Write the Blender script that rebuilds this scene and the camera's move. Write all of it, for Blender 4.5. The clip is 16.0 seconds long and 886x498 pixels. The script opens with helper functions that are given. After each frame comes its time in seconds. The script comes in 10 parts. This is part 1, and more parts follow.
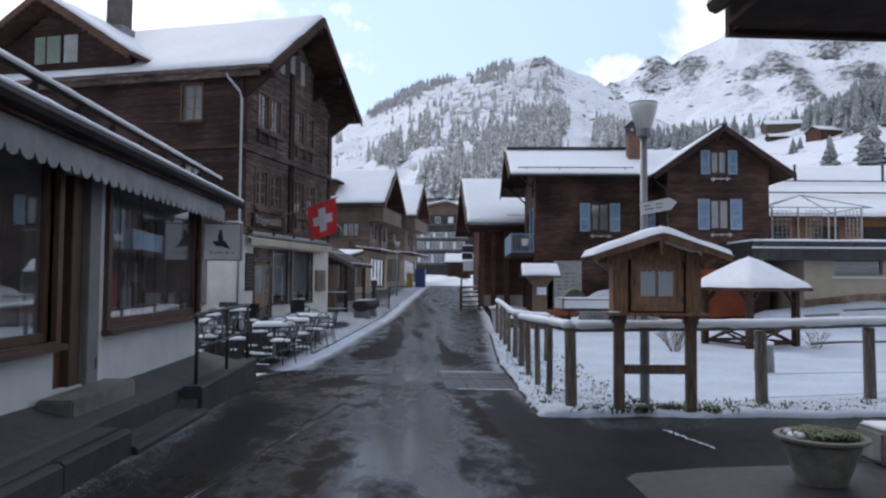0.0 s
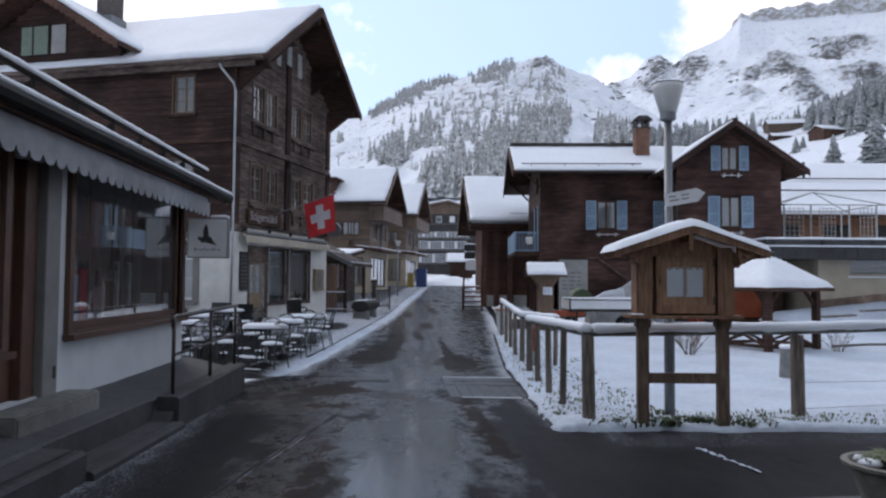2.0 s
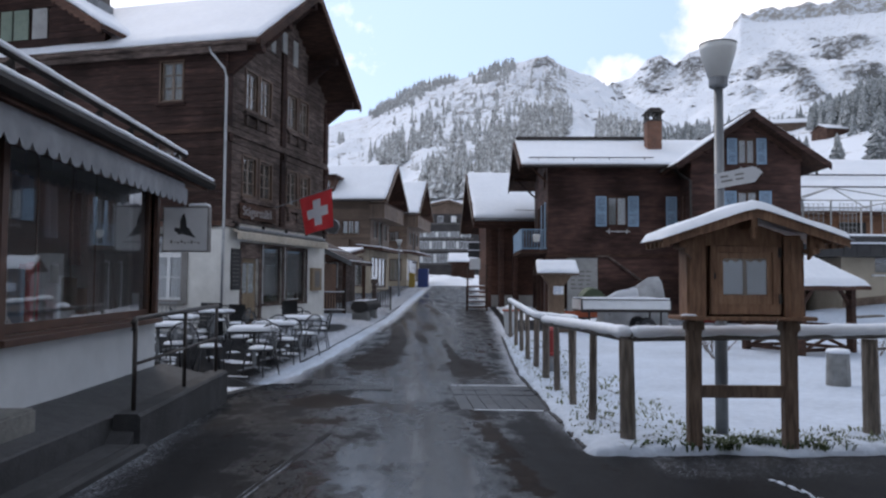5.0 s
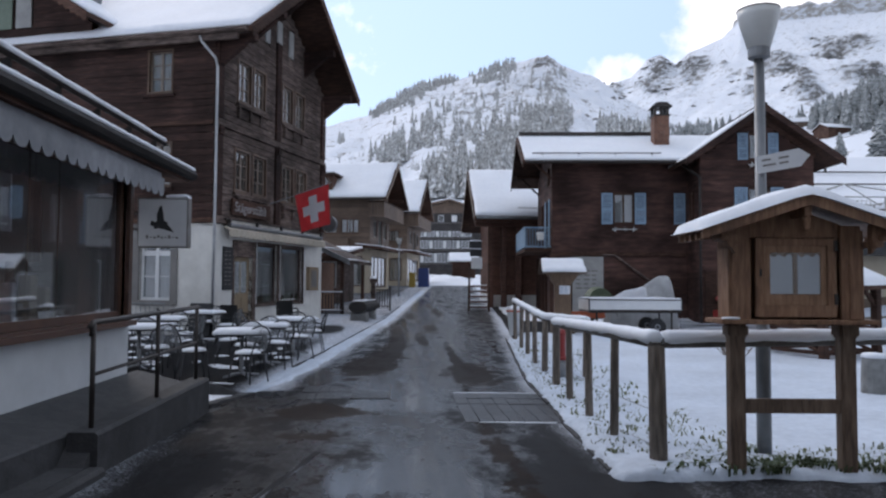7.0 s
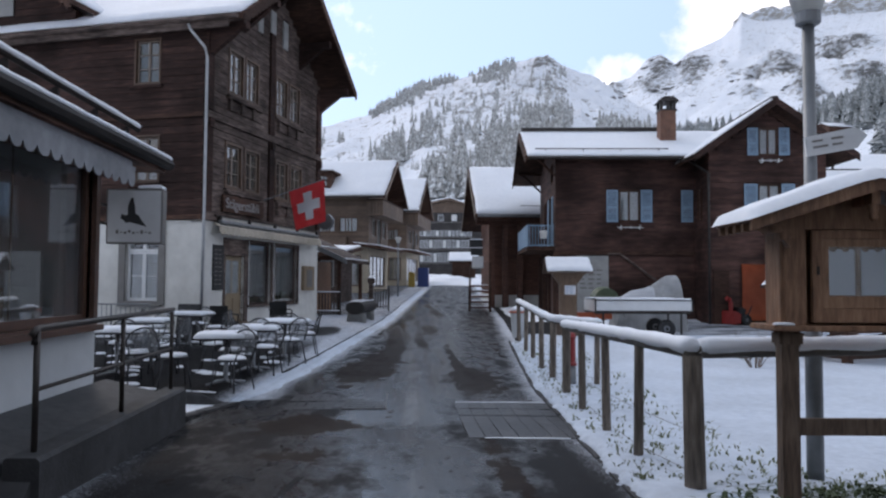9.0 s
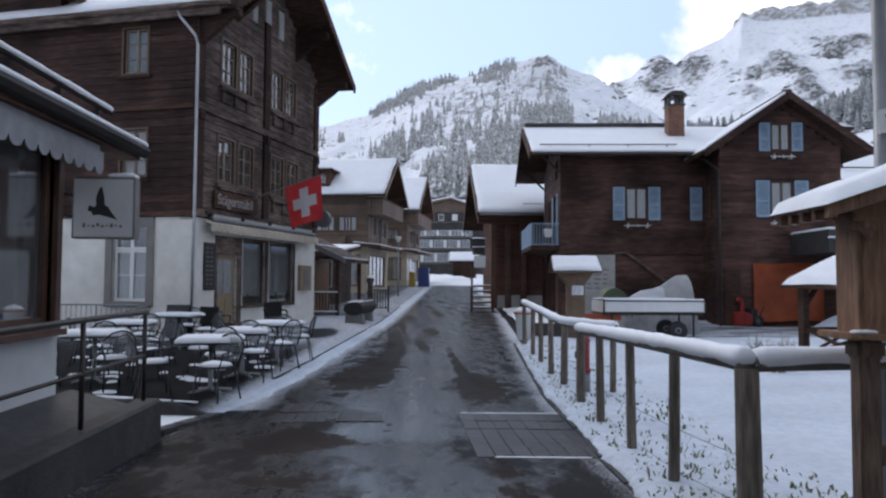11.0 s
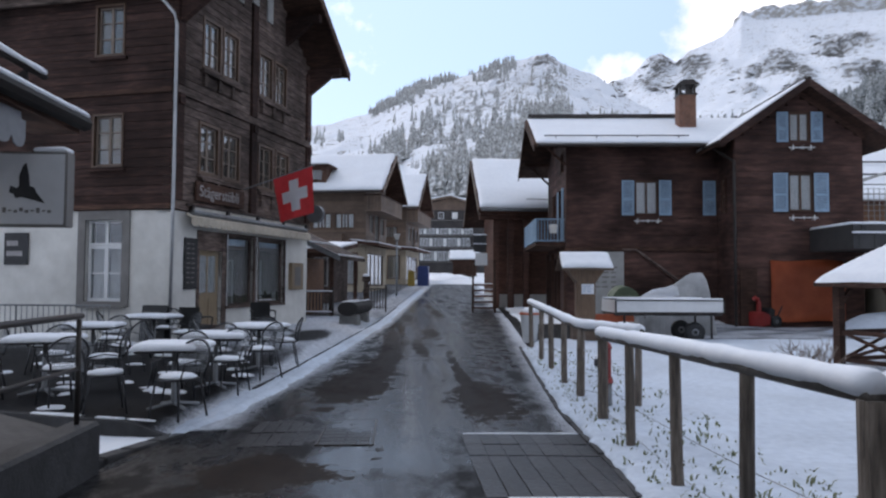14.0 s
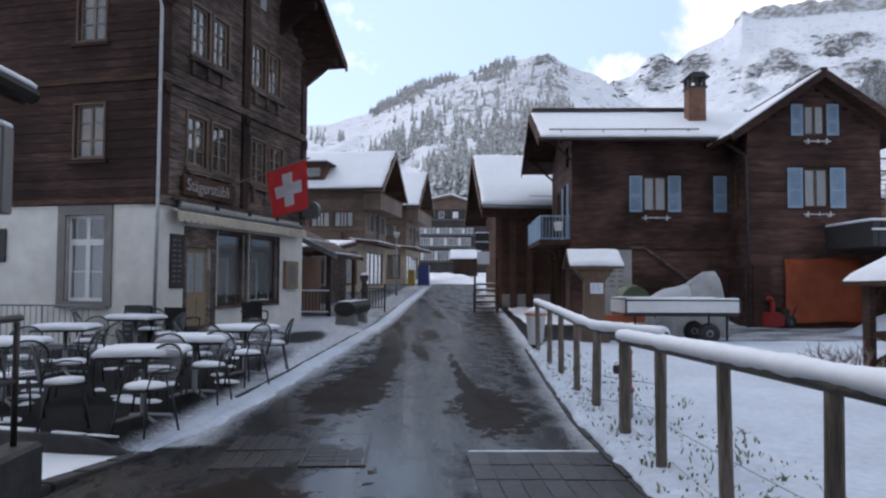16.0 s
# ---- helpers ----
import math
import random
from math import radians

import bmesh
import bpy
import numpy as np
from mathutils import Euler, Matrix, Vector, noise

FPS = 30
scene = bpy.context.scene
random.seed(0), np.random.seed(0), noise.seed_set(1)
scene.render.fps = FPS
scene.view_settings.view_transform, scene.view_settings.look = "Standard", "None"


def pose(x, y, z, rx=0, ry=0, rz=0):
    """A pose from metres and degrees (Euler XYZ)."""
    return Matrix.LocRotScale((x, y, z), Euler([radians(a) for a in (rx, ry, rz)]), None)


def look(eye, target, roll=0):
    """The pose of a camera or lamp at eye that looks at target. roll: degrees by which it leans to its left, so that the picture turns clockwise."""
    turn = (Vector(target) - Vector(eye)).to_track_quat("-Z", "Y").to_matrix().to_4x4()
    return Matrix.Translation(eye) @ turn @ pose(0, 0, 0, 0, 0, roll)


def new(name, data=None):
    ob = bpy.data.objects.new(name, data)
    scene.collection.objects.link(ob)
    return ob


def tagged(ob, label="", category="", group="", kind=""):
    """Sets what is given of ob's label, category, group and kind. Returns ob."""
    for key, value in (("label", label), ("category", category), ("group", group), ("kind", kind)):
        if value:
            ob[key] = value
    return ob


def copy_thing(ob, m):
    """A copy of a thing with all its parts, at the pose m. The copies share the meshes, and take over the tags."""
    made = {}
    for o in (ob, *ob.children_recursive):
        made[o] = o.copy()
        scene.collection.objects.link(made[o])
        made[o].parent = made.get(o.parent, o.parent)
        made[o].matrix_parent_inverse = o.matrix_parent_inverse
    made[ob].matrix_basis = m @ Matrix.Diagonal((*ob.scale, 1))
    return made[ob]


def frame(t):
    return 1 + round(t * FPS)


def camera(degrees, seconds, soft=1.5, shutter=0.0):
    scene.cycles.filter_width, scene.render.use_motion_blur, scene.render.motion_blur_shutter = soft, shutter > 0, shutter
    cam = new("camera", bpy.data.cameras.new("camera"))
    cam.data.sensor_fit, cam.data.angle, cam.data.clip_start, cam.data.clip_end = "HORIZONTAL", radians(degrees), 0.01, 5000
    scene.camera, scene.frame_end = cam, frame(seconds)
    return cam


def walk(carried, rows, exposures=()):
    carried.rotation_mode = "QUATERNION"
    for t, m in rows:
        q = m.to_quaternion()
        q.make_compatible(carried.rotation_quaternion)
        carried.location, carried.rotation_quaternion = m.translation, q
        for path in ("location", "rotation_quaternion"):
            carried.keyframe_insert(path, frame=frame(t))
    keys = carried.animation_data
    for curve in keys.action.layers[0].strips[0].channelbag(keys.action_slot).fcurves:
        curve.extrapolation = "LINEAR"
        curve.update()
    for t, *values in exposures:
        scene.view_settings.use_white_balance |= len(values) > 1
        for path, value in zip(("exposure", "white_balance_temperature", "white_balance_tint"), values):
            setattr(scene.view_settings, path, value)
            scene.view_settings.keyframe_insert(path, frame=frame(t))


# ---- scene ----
cam = camera(63.0, 16.0, soft=2.3)
METRES, EYE, TILT, LEAN, TURN = 7.463, 1.5, 0.0, 0.0, -3.3
ROWS = [
    (0.0, 0.0, 0.0, 0.0, -0.02, 2.57, -0.42),
    (0.5, -0.0013, 0.0317, -0.0008, 0.04, 2.57, -0.42),
    (1.0, -0.002, 0.0633, -0.0019, 0.07, 2.57, -0.42),
    (1.5, -0.0025, 0.0959, -0.0022, 0.08, 2.57, -0.43),
    (2.0, -0.004, 0.1279, -0.0017, 0.08, 2.56, -0.43),
    (2.5, -0.0068, 0.1591, -0.0014, 0.07, 2.56, -0.43),
    (3.0, -0.0102, 0.1902, -0.0014, 0.08, 2.56, -0.44),
    (3.5, -0.0134, 0.2215, -0.0026, 0.1, 2.57, -0.43),
    (4.0, -0.0158, 0.2518, -0.0058, 0.12, 2.59, -0.41),
    (6.5, -0.0238, 0.4072, -0.0111, 0.17, 2.62, -0.35),
    (7.0, -0.0233, 0.4392, -0.0119, 0.18, 2.61, -0.34),
    (7.5, -0.0226, 0.4706, -0.0125, 0.19, 2.6, -0.32),
    (8.0, -0.0233, 0.5008, -0.0126, 0.18, 2.59, -0.32),
    (8.5, -0.0247, 0.5308, -0.0121, 0.16, 2.59, -0.33),
    (9.0, -0.0257, 0.5607, -0.0121, 0.16, 2.59, -0.33),
    (11.5, -0.0335, 0.7097, -0.0136, 0.19, 2.6, -0.37),
    (12.0, -0.0328, 0.739, -0.014, 0.24, 2.59, -0.34),
    (12.5, -0.0316, 0.7704, -0.0151, 0.26, 2.58, -0.32),
    (13.0, -0.0311, 0.8037, -0.016, 0.25, 2.56, -0.31),
    (13.5, -0.0319, 0.8362, -0.0155, 0.21, 2.53, -0.32),
    (14.0, -0.0328, 0.8689, -0.0154, 0.17, 2.51, -0.31),
    (14.5, -0.033, 0.9017, -0.0155, 0.16, 2.5, -0.31),
    (15.0, -0.0331, 0.9337, -0.0163, 0.16, 2.5, -0.31),
    (15.5, -0.0333, 0.9659, -0.018, 0.18, 2.51, -0.3),
    (16.0, -0.0354, 0.9982, -0.0195, 0.21, 2.51, -0.31),
]
walk(cam, [(t, pose(0, 0, EYE, TILT, LEAN, TURN) @ pose(METRES * x, METRES * y, METRES * z, 90 + pitch, roll, yaw)) for t, x, y, z, yaw, pitch, roll in ROWS],
     exposures=[(0.0, 0.17, 6800, 18), (16.0, 0.17, 6800, 18)])
# ---- light ----
sun_elevation, sun_rotation = radians(40), radians(-28)
world = bpy.data.worlds.new("world")
scene.world = world
world.use_nodes = True
wt = world.node_tree
wt.nodes.clear()
w_out = wt.nodes.new("ShaderNodeOutputWorld")
w_bg = wt.nodes.new("ShaderNodeBackground")
w_sky = wt.nodes.new("ShaderNodeTexSky")
w_sky.sky_type = "NISHITA"
w_sky.sun_disc = False
w_sky.sun_elevation, w_sky.sun_rotation = sun_elevation, sun_rotation
w_sky.altitude = 1600
w_co = wt.nodes.new("ShaderNodeTexCoord")
w_map = wt.nodes.new("ShaderNodeMapping")
w_map.inputs["Scale"].default_value = (1.0, 1.0, 1.9)
w_map.inputs["Location"].default_value = (0.35, 0.1, 0.0)
w_no = wt.nodes.new("ShaderNodeTexNoise")
w_no.inputs["Scale"].default_value = 2.6
w_no.inputs["Detail"].default_value = 9
w_no.inputs["Roughness"].default_value = 0.55
w_rmp = wt.nodes.new("ShaderNodeValToRGB")
w_rmp.color_ramp.elements[0].position = 0.42
w_rmp.color_ramp.elements[1].position = 0.66
w_mix = wt.nodes.new("ShaderNodeMix")
w_mix.data_type = "RGBA"
w_mix.inputs["B"].default_value = (10.0, 10.3, 10.8, 1)
wt.links.new(w_co.outputs["Generated"], w_map.inputs["Vector"])
wt.links.new(w_map.outputs["Vector"], w_no.inputs["Vector"])


def cloud_bank(az, up, r0, r1, weight, total):
    """Adds to the cloud cover round one direction of the sky."""
    a, e = radians(az), radians(up)
    d = wt.nodes.new("ShaderNodeVectorMath")
    d.operation = "DOT_PRODUCT"
    d.inputs[1].default_value = (math.sin(a) * math.cos(e), math.cos(a) * math.cos(e), math.sin(e))
    wt.links.new(w_co.outputs["Generated"], d.inputs[0])
    q = wt.nodes.new("ShaderNodeMapRange")
    q.interpolation_type = "SMOOTHSTEP"
    q.inputs["From Min"].default_value, q.inputs["From Max"].default_value = math.cos(radians(r1)), math.cos(radians(r0))
    q.inputs["To Max"].default_value = weight
    wt.links.new(d.outputs["Value"], q.inputs["Value"])
    s = wt.nodes.new("ShaderNodeMath")
    s.operation = "ADD"
    wt.links.new(total, s.inputs[0])
    wt.links.new(q.outputs["Result"], s.inputs[1])
    return s.outputs["Value"]


# a clear blue stretch over the valley, a white bank on the peak and a puff on the saddle
w_fine = wt.nodes.new("ShaderNodeTexNoise")
w_fine.inputs["Scale"].default_value = 13
w_fine.inputs["Detail"].default_value = 8
w_fine.inputs["Roughness"].default_value = 0.62
wt.links.new(w_co.outputs["Generated"], w_fine.inputs["Vector"])
w_puff = wt.nodes.new("ShaderNodeMapRange")
w_puff.inputs["From Min"].default_value, w_puff.inputs["From Max"].default_value = 0.2, 0.8
w_puff.inputs["To Min"].default_value, w_puff.inputs["To Max"].default_value = -0.24, 0.24
wt.links.new(w_fine.outputs["Fac"], w_puff.inputs["Value"])
w_sum = wt.nodes.new("ShaderNodeMath")
w_sum.operation = "ADD"
wt.links.new(w_no.outputs["Fac"], w_sum.inputs[0])
wt.links.new(w_puff.outputs["Result"], w_sum.inputs[1])
cover = w_sum.outputs["Value"]
for bank in ((11.5, 22, 5, 14, -0.16), (16.5, 21, 1, 7, -0.26), (25.5, 20, 1, 7, 0.20), (14.2, 16.4, 0.3, 3.2, 0.24), (17.3, 15.8, 0.2, 2.4, 0.20), (11.5, 21.4, 0.1, 2.2, 0.14), (-3, 17, 3, 15, -0.07)):
    cover = cloud_bank(*bank, cover)
wt.links.new(cover, w_rmp.inputs["Fac"])
# thin haze lightens the blue, and the veiled sun brightens the cloud round it
w_haze = wt.nodes.new("ShaderNodeMix")
w_haze.data_type = "RGBA"
w_haze.inputs["Factor"].default_value = 0.65
w_haze.inputs["B"].default_value = (5.2, 7.4, 9.9, 1)
w_dot = wt.nodes.new("ShaderNodeVectorMath")
w_dot.operation = "DOT_PRODUCT"
w_dot.inputs[1].default_value = (math.sin(sun_rotation) * math.cos(sun_elevation), math.cos(sun_rotation) * math.cos(sun_elevation), math.sin(sun_elevation))
w_glow = wt.nodes.new("ShaderNodeMapRange")
w_glow.interpolation_type = "SMOOTHSTEP"
w_glow.inputs["From Min"].default_value, w_glow.inputs["From Max"].default_value = -0.2, 1.0
w_glow.inputs["To Min"].default_value, w_glow.inputs["To Max"].default_value = 0.62, 1.35
w_mul = wt.nodes.new("ShaderNodeVectorMath")
w_mul.operation = "SCALE"
wt.links.new(w_co.outputs["Generated"], w_dot.inputs[0])
wt.links.new(w_dot.outputs["Value"], w_glow.inputs["Value"])
wt.links.new(w_rmp.outputs["Color"], w_mix.inputs["Factor"])
wt.links.new(w_sky.outputs["Color"], w_haze.inputs["A"])
wt.links.new(w_haze.outputs["Result"], w_mix.inputs["A"])
wt.links.new(w_mix.outputs["Result"], w_mul.inputs[0])
wt.links.new(w_glow.outputs["Result"], w_mul.inputs["Scale"])
wt.links.new(w_mul.outputs["Vector"], w_bg.inputs["Color"])
wt.links.new(w_bg.outputs["Background"], w_out.inputs["Surface"])
w_bg.inputs["Strength"].default_value = 0.1
sun = new("sun", bpy.data.lights.new("sun", "SUN"))
sun.data.energy = 0.5
sun.data.angle = radians(14)
sun.data.color = (1.0, 0.96, 0.9)
sun.matrix_world = look((0, 0, 60), (-math.sin(sun_rotation) * 30, -math.cos(sun_rotation) * 30, 60 - 30 * math.tan(sun_elevation)))


# ---- materials ----
def surface(name, colours, rough=0.7, metal=0.0, scale=4.0, stretch=(1, 1, 1), stain=0.25, bump=0.0, bump_scale=40.0,
            piece=0.0, spec=0.5, fine=1.0):
    """A procedural surface: a ramp of colours over grain, large stains, fine relief, and a shade of its own for each piece."""
    m = bpy.data.materials.new(name)
    m.use_nodes = True
    t = m.node_tree
    n, link = t.nodes, t.links.new
    b = n["Principled BSDF"]
    geo = n.new("ShaderNodeNewGeometry")
    mp = n.new("ShaderNodeMapping")
    mp.inputs["Scale"].default_value = stretch
    link(geo.outputs["Position"], mp.inputs["Vector"])
    grain = n.new("ShaderNodeTexNoise")
    grain.inputs["Scale"].default_value = scale
    grain.inputs["Detail"].default_value = 6
    grain.inputs["Roughness"].default_value = 0.6
    link(mp.outputs["Vector"], grain.inputs["Vector"])
    rmp = n.new("ShaderNodeValToRGB")
    els = rmp.color_ramp.elements
    while len(els) < len(colours):
        els.new(0.5)
    for i, c in enumerate(colours):
        els[i].position = 0.28 + 0.44 * i / max(1, len(colours) - 1)
        els[i].color = (*c, 1)
    link(grain.outputs["Fac"], rmp.inputs["Fac"])
    big = n.new("ShaderNodeTexNoise")
    big.inputs["Scale"].default_value = 0.7
    big.inputs["Detail"].default_value = 4
    link(geo.outputs["Position"], big.inputs["Vector"])
    rng = n.new("ShaderNodeMapRange")
    rng.inputs["From Min"].default_value, rng.inputs["From Max"].default_value = 0.3, 0.7
    rng.inputs["To Min"].default_value, rng.inputs["To Max"].default_value = 1 - stain, 1 + stain
    link(big.outputs["Fac"], rng.inputs["Value"])
    value = rng.outputs["Result"]
    if piece:
        info = n.new("ShaderNodeObjectInfo")
        pr = n.new("ShaderNodeMapRange")
        pr.inputs["To Min"].default_value, pr.inputs["To Max"].default_value = 1 - piece, 1 + piece
        link(info.outputs["Random"], pr.inputs["Value"])
        mul = n.new("ShaderNodeMath")
        mul.operation = "MULTIPLY"
        link(value, mul.inputs[0])
        link(pr.outputs["Result"], mul.inputs[1])
        value = mul.outputs["Value"]
    vm = n.new("ShaderNodeVectorMath")
    vm.operation = "SCALE"
    link(rmp.outputs["Color"], vm.inputs[0])
    link(value, vm.inputs["Scale"])
    link(vm.outputs["Vector"], b.inputs["Base Color"])
    b.inputs["Roughness"].default_value = rough
    b.inputs["Metallic"].default_value = metal
    b.inputs["Specular IOR Level"].default_value = spec
    if bump:
        bn = n.new("ShaderNodeTexNoise")
        bn.inputs["Scale"].default_value = bump_scale
        bn.inputs["Detail"].default_value = 4
        link(mp.outputs["Vector"], bn.inputs["Vector"])
        bp = n.new("ShaderNodeBump")
        bp.inputs["Strength"].default_value = bump
        bp.inputs["Distance"].default_value = 0.02 * fine
        link(bn.outputs["Fac"], bp.inputs["Height"])
        link(bp.outputs["Normal"], b.inputs["Normal"])
    return m


def glass(name, tint=(0.9, 0.93, 0.95), rough=0.02, veil=0.035):
    """A window pane: clear glass under a painted film of pale haze, with its own gloss, so that curtains and rooms show
    behind it.
    """
    m = bpy.data.materials.new(name)
    m.use_nodes = True
    t = m.node_tree
    n, link = t.nodes, t.links.new
    n.clear()
    o = n.new("ShaderNodeOutputMaterial")
    tr = n.new("ShaderNodeBsdfTransparent")
    tr.inputs["Color"].default_value = (*tint, 1)
    gl = n.new("ShaderNodeBsdfGlossy")
    gl.inputs["Roughness"].default_value = rough
    lw = n.new("ShaderNodeLayerWeight")
    lw.inputs["Blend"].default_value = 0.5
    steep = n.new("ShaderNodeMath")
    steep.operation = "POWER"
    steep.inputs[1].default_value = 2.3
    link(lw.outputs["Facing"], steep.inputs[0])
    fr = n.new("ShaderNodeMath")
    fr.operation = "MULTIPLY_ADD"
    fr.inputs[1].default_value, fr.inputs[2].default_value = 0.92, 0.08
    link(steep.outputs["Value"], fr.inputs[0])
    mx = n.new("ShaderNodeMixShader")
    # thin grey diffuse film: veiling haze put into the glass to lift dark windows
    veil_diffuse = n.new("ShaderNodeBsdfDiffuse")
    veil_diffuse.inputs["Color"].default_value = (0.6, 0.62, 0.65, 1)
    film = n.new("ShaderNodeMixShader")
    film.inputs["Fac"].default_value = veil
    link(tr.outputs["BSDF"], film.inputs[1])
    link(veil_diffuse.outputs["BSDF"], film.inputs[2])
    link(fr.outputs["Value"], mx.inputs["Fac"])
    link(film.outputs["Shader"], mx.inputs[1])
    link(gl.outputs["BSDF"], mx.inputs[2])
    link(mx.outputs["Shader"], o.inputs["Surface"])
    return m


def wet_asphalt(name):
    """Asphalt with fine grit: damp where the mesh is marked wet, brown in marked patches, muddy spots and painted dark
    reflections alike, thin slush towards the edges.
    """
    m = bpy.data.materials.new(name)
    m.use_nodes = True
    t = m.node_tree
    n, link = t.nodes, t.links.new
    b = n["Principled BSDF"]
    geo = n.new("ShaderNodeNewGeometry")

    def noise_at(scale, stretch, detail=5, rough=0.6):
        mp = n.new("ShaderNodeMapping")
        mp.inputs["Scale"].default_value = stretch
        link(geo.outputs["Position"], mp.inputs["Vector"])
        q = n.new("ShaderNodeTexNoise")
        q.inputs["Scale"].default_value = scale
        q.inputs["Detail"].default_value = detail
        q.inputs["Roughness"].default_value = rough
        link(mp.outputs["Vector"], q.inputs["Vector"])
        return q.outputs["Fac"]

    def ramp(fac, p0, c0, p1, c1):
        q = n.new("ShaderNodeValToRGB")
        q.color_ramp.elements[0].position, q.color_ramp.elements[0].color = p0, (*c0, 1)
        q.color_ramp.elements[1].position, q.color_ramp.elements[1].color = p1, (*c1, 1)
        link(fac, q.inputs["Fac"])
        return q.outputs["Color"]

    def level(fac, p0, v0, p1, v1):
        return ramp(fac, p0, (v0, v0, v0), p1, (v1, v1, v1))

    def mix(fac, a, c, kind="MIX"):
        q = n.new("ShaderNodeMix")
        q.data_type, q.blend_type = "RGBA", kind
        if isinstance(fac, float):
            q.inputs["Factor"].default_value = fac
        else:
            link(fac, q.inputs["Factor"])
        link(a, q.inputs["A"])
        link(c, q.inputs["B"])
        return q.outputs["Result"]

    def marked(attribute, fac, weight):
        """A mark on the mesh with its edge broken up by noise."""
        at = n.new("ShaderNodeAttribute")
        at.attribute_name = attribute
        q = n.new("ShaderNodeMath")
        q.operation = "MULTIPLY_ADD"
        q.inputs[1].default_value = weight
        link(fac, q.inputs[0])
        link(at.outputs["Fac"], q.inputs[2])
        return q.outputs["Value"]

    damp = noise_at(2.0, (1.0, 0.5, 1.0), 7, 0.66)
    streak = noise_at(3.2, (1.0, 0.06, 1.0), 5, 0.6)
    patch = noise_at(2.6, (1.0, 0.35, 1.0), 6, 0.68)
    fine = noise_at(7.0, (1.0, 0.5, 1.0), 7, 0.72)
    wet = level(marked("wet", damp, 0.9), 0.83, 0.0, 1.17, 1.0)
    brown_patch = level(marked("brown_patch", noise_at(3.4, (1.0, 0.75, 1.0), 8, 0.74), 1.5), 0.92, 0.0, 1.42, 0.86)
    frost = n.new("ShaderNodeMath")
    frost.operation = "MULTIPLY_ADD"
    frost.inputs[1].default_value = 0.8
    link(noise_at(38, (1, 0.85, 1), 6, 0.78), frost.inputs[0])
    half = n.new("ShaderNodeMath")
    half.operation = "MULTIPLY"
    half.inputs[1].default_value = 0.3
    link(patch, half.inputs[0])
    link(half.outputs["Value"], frost.inputs[2])
    slush = level(marked("slush", frost.outputs["Value"], 1.0), 0.74, 0.0, 1.24, 1.0)
    grit = ramp(noise_at(60, (1, 1, 1), 4, 0.7), 0.3, (0.0070, 0.0070, 0.0077), 0.72, (0.0195, 0.0193, 0.0208))
    colour = mix(1.0, grit, level(damp, 0.36, 0.78, 0.64, 1.22), "MULTIPLY")
    colour = mix(1.0, colour, level(streak, 0.36, 0.85, 0.62, 1.14), "MULTIPLY")
    colour = mix(brown_patch, colour, ramp(fine, 0.3, (0.0095, 0.0066, 0.0054), 0.7, (0.0270, 0.0178, 0.0135)))
    colour = mix(slush, colour, ramp(noise_at(9, (1, 1, 1)), 0.3, (0.30, 0.32, 0.36), 0.7, (0.62, 0.65, 0.70)))
    link(colour, b.inputs["Base Color"])
    rough = mix(wet, level(fine, 0.3, 0.50, 0.7, 0.66), level(streak, 0.34, 0.12, 0.64, 0.27))
    rough = mix(brown_patch, rough, level(fine, 0.3, 0.68, 0.7, 0.85))
    rough = mix(slush, rough, level(patch, 0, 0.6, 1, 0.7))
    link(rough, b.inputs["Roughness"])
    spec = mix(wet, level(fine, 0.3, 0.03, 0.7, 0.09), level(streak, 0.34, 0.42, 0.64, 0.28))
    spec = mix(brown_patch, spec, level(fine, 0.3, 0.04, 0.7, 0.10))
    link(spec, b.inputs["Specular IOR Level"])
    bp = n.new("ShaderNodeBump")
    bp.inputs["Distance"].default_value = 0.006
    link(mix(wet, level(fine, 0.3, 0.30, 0.7, 0.48), level(streak, 0.3, 0.05, 0.7, 0.16)), bp.inputs["Strength"])
    link(noise_at(75, (1, 1, 1), 3), bp.inputs["Height"])
    link(bp.outputs["Normal"], b.inputs["Normal"])
    return m


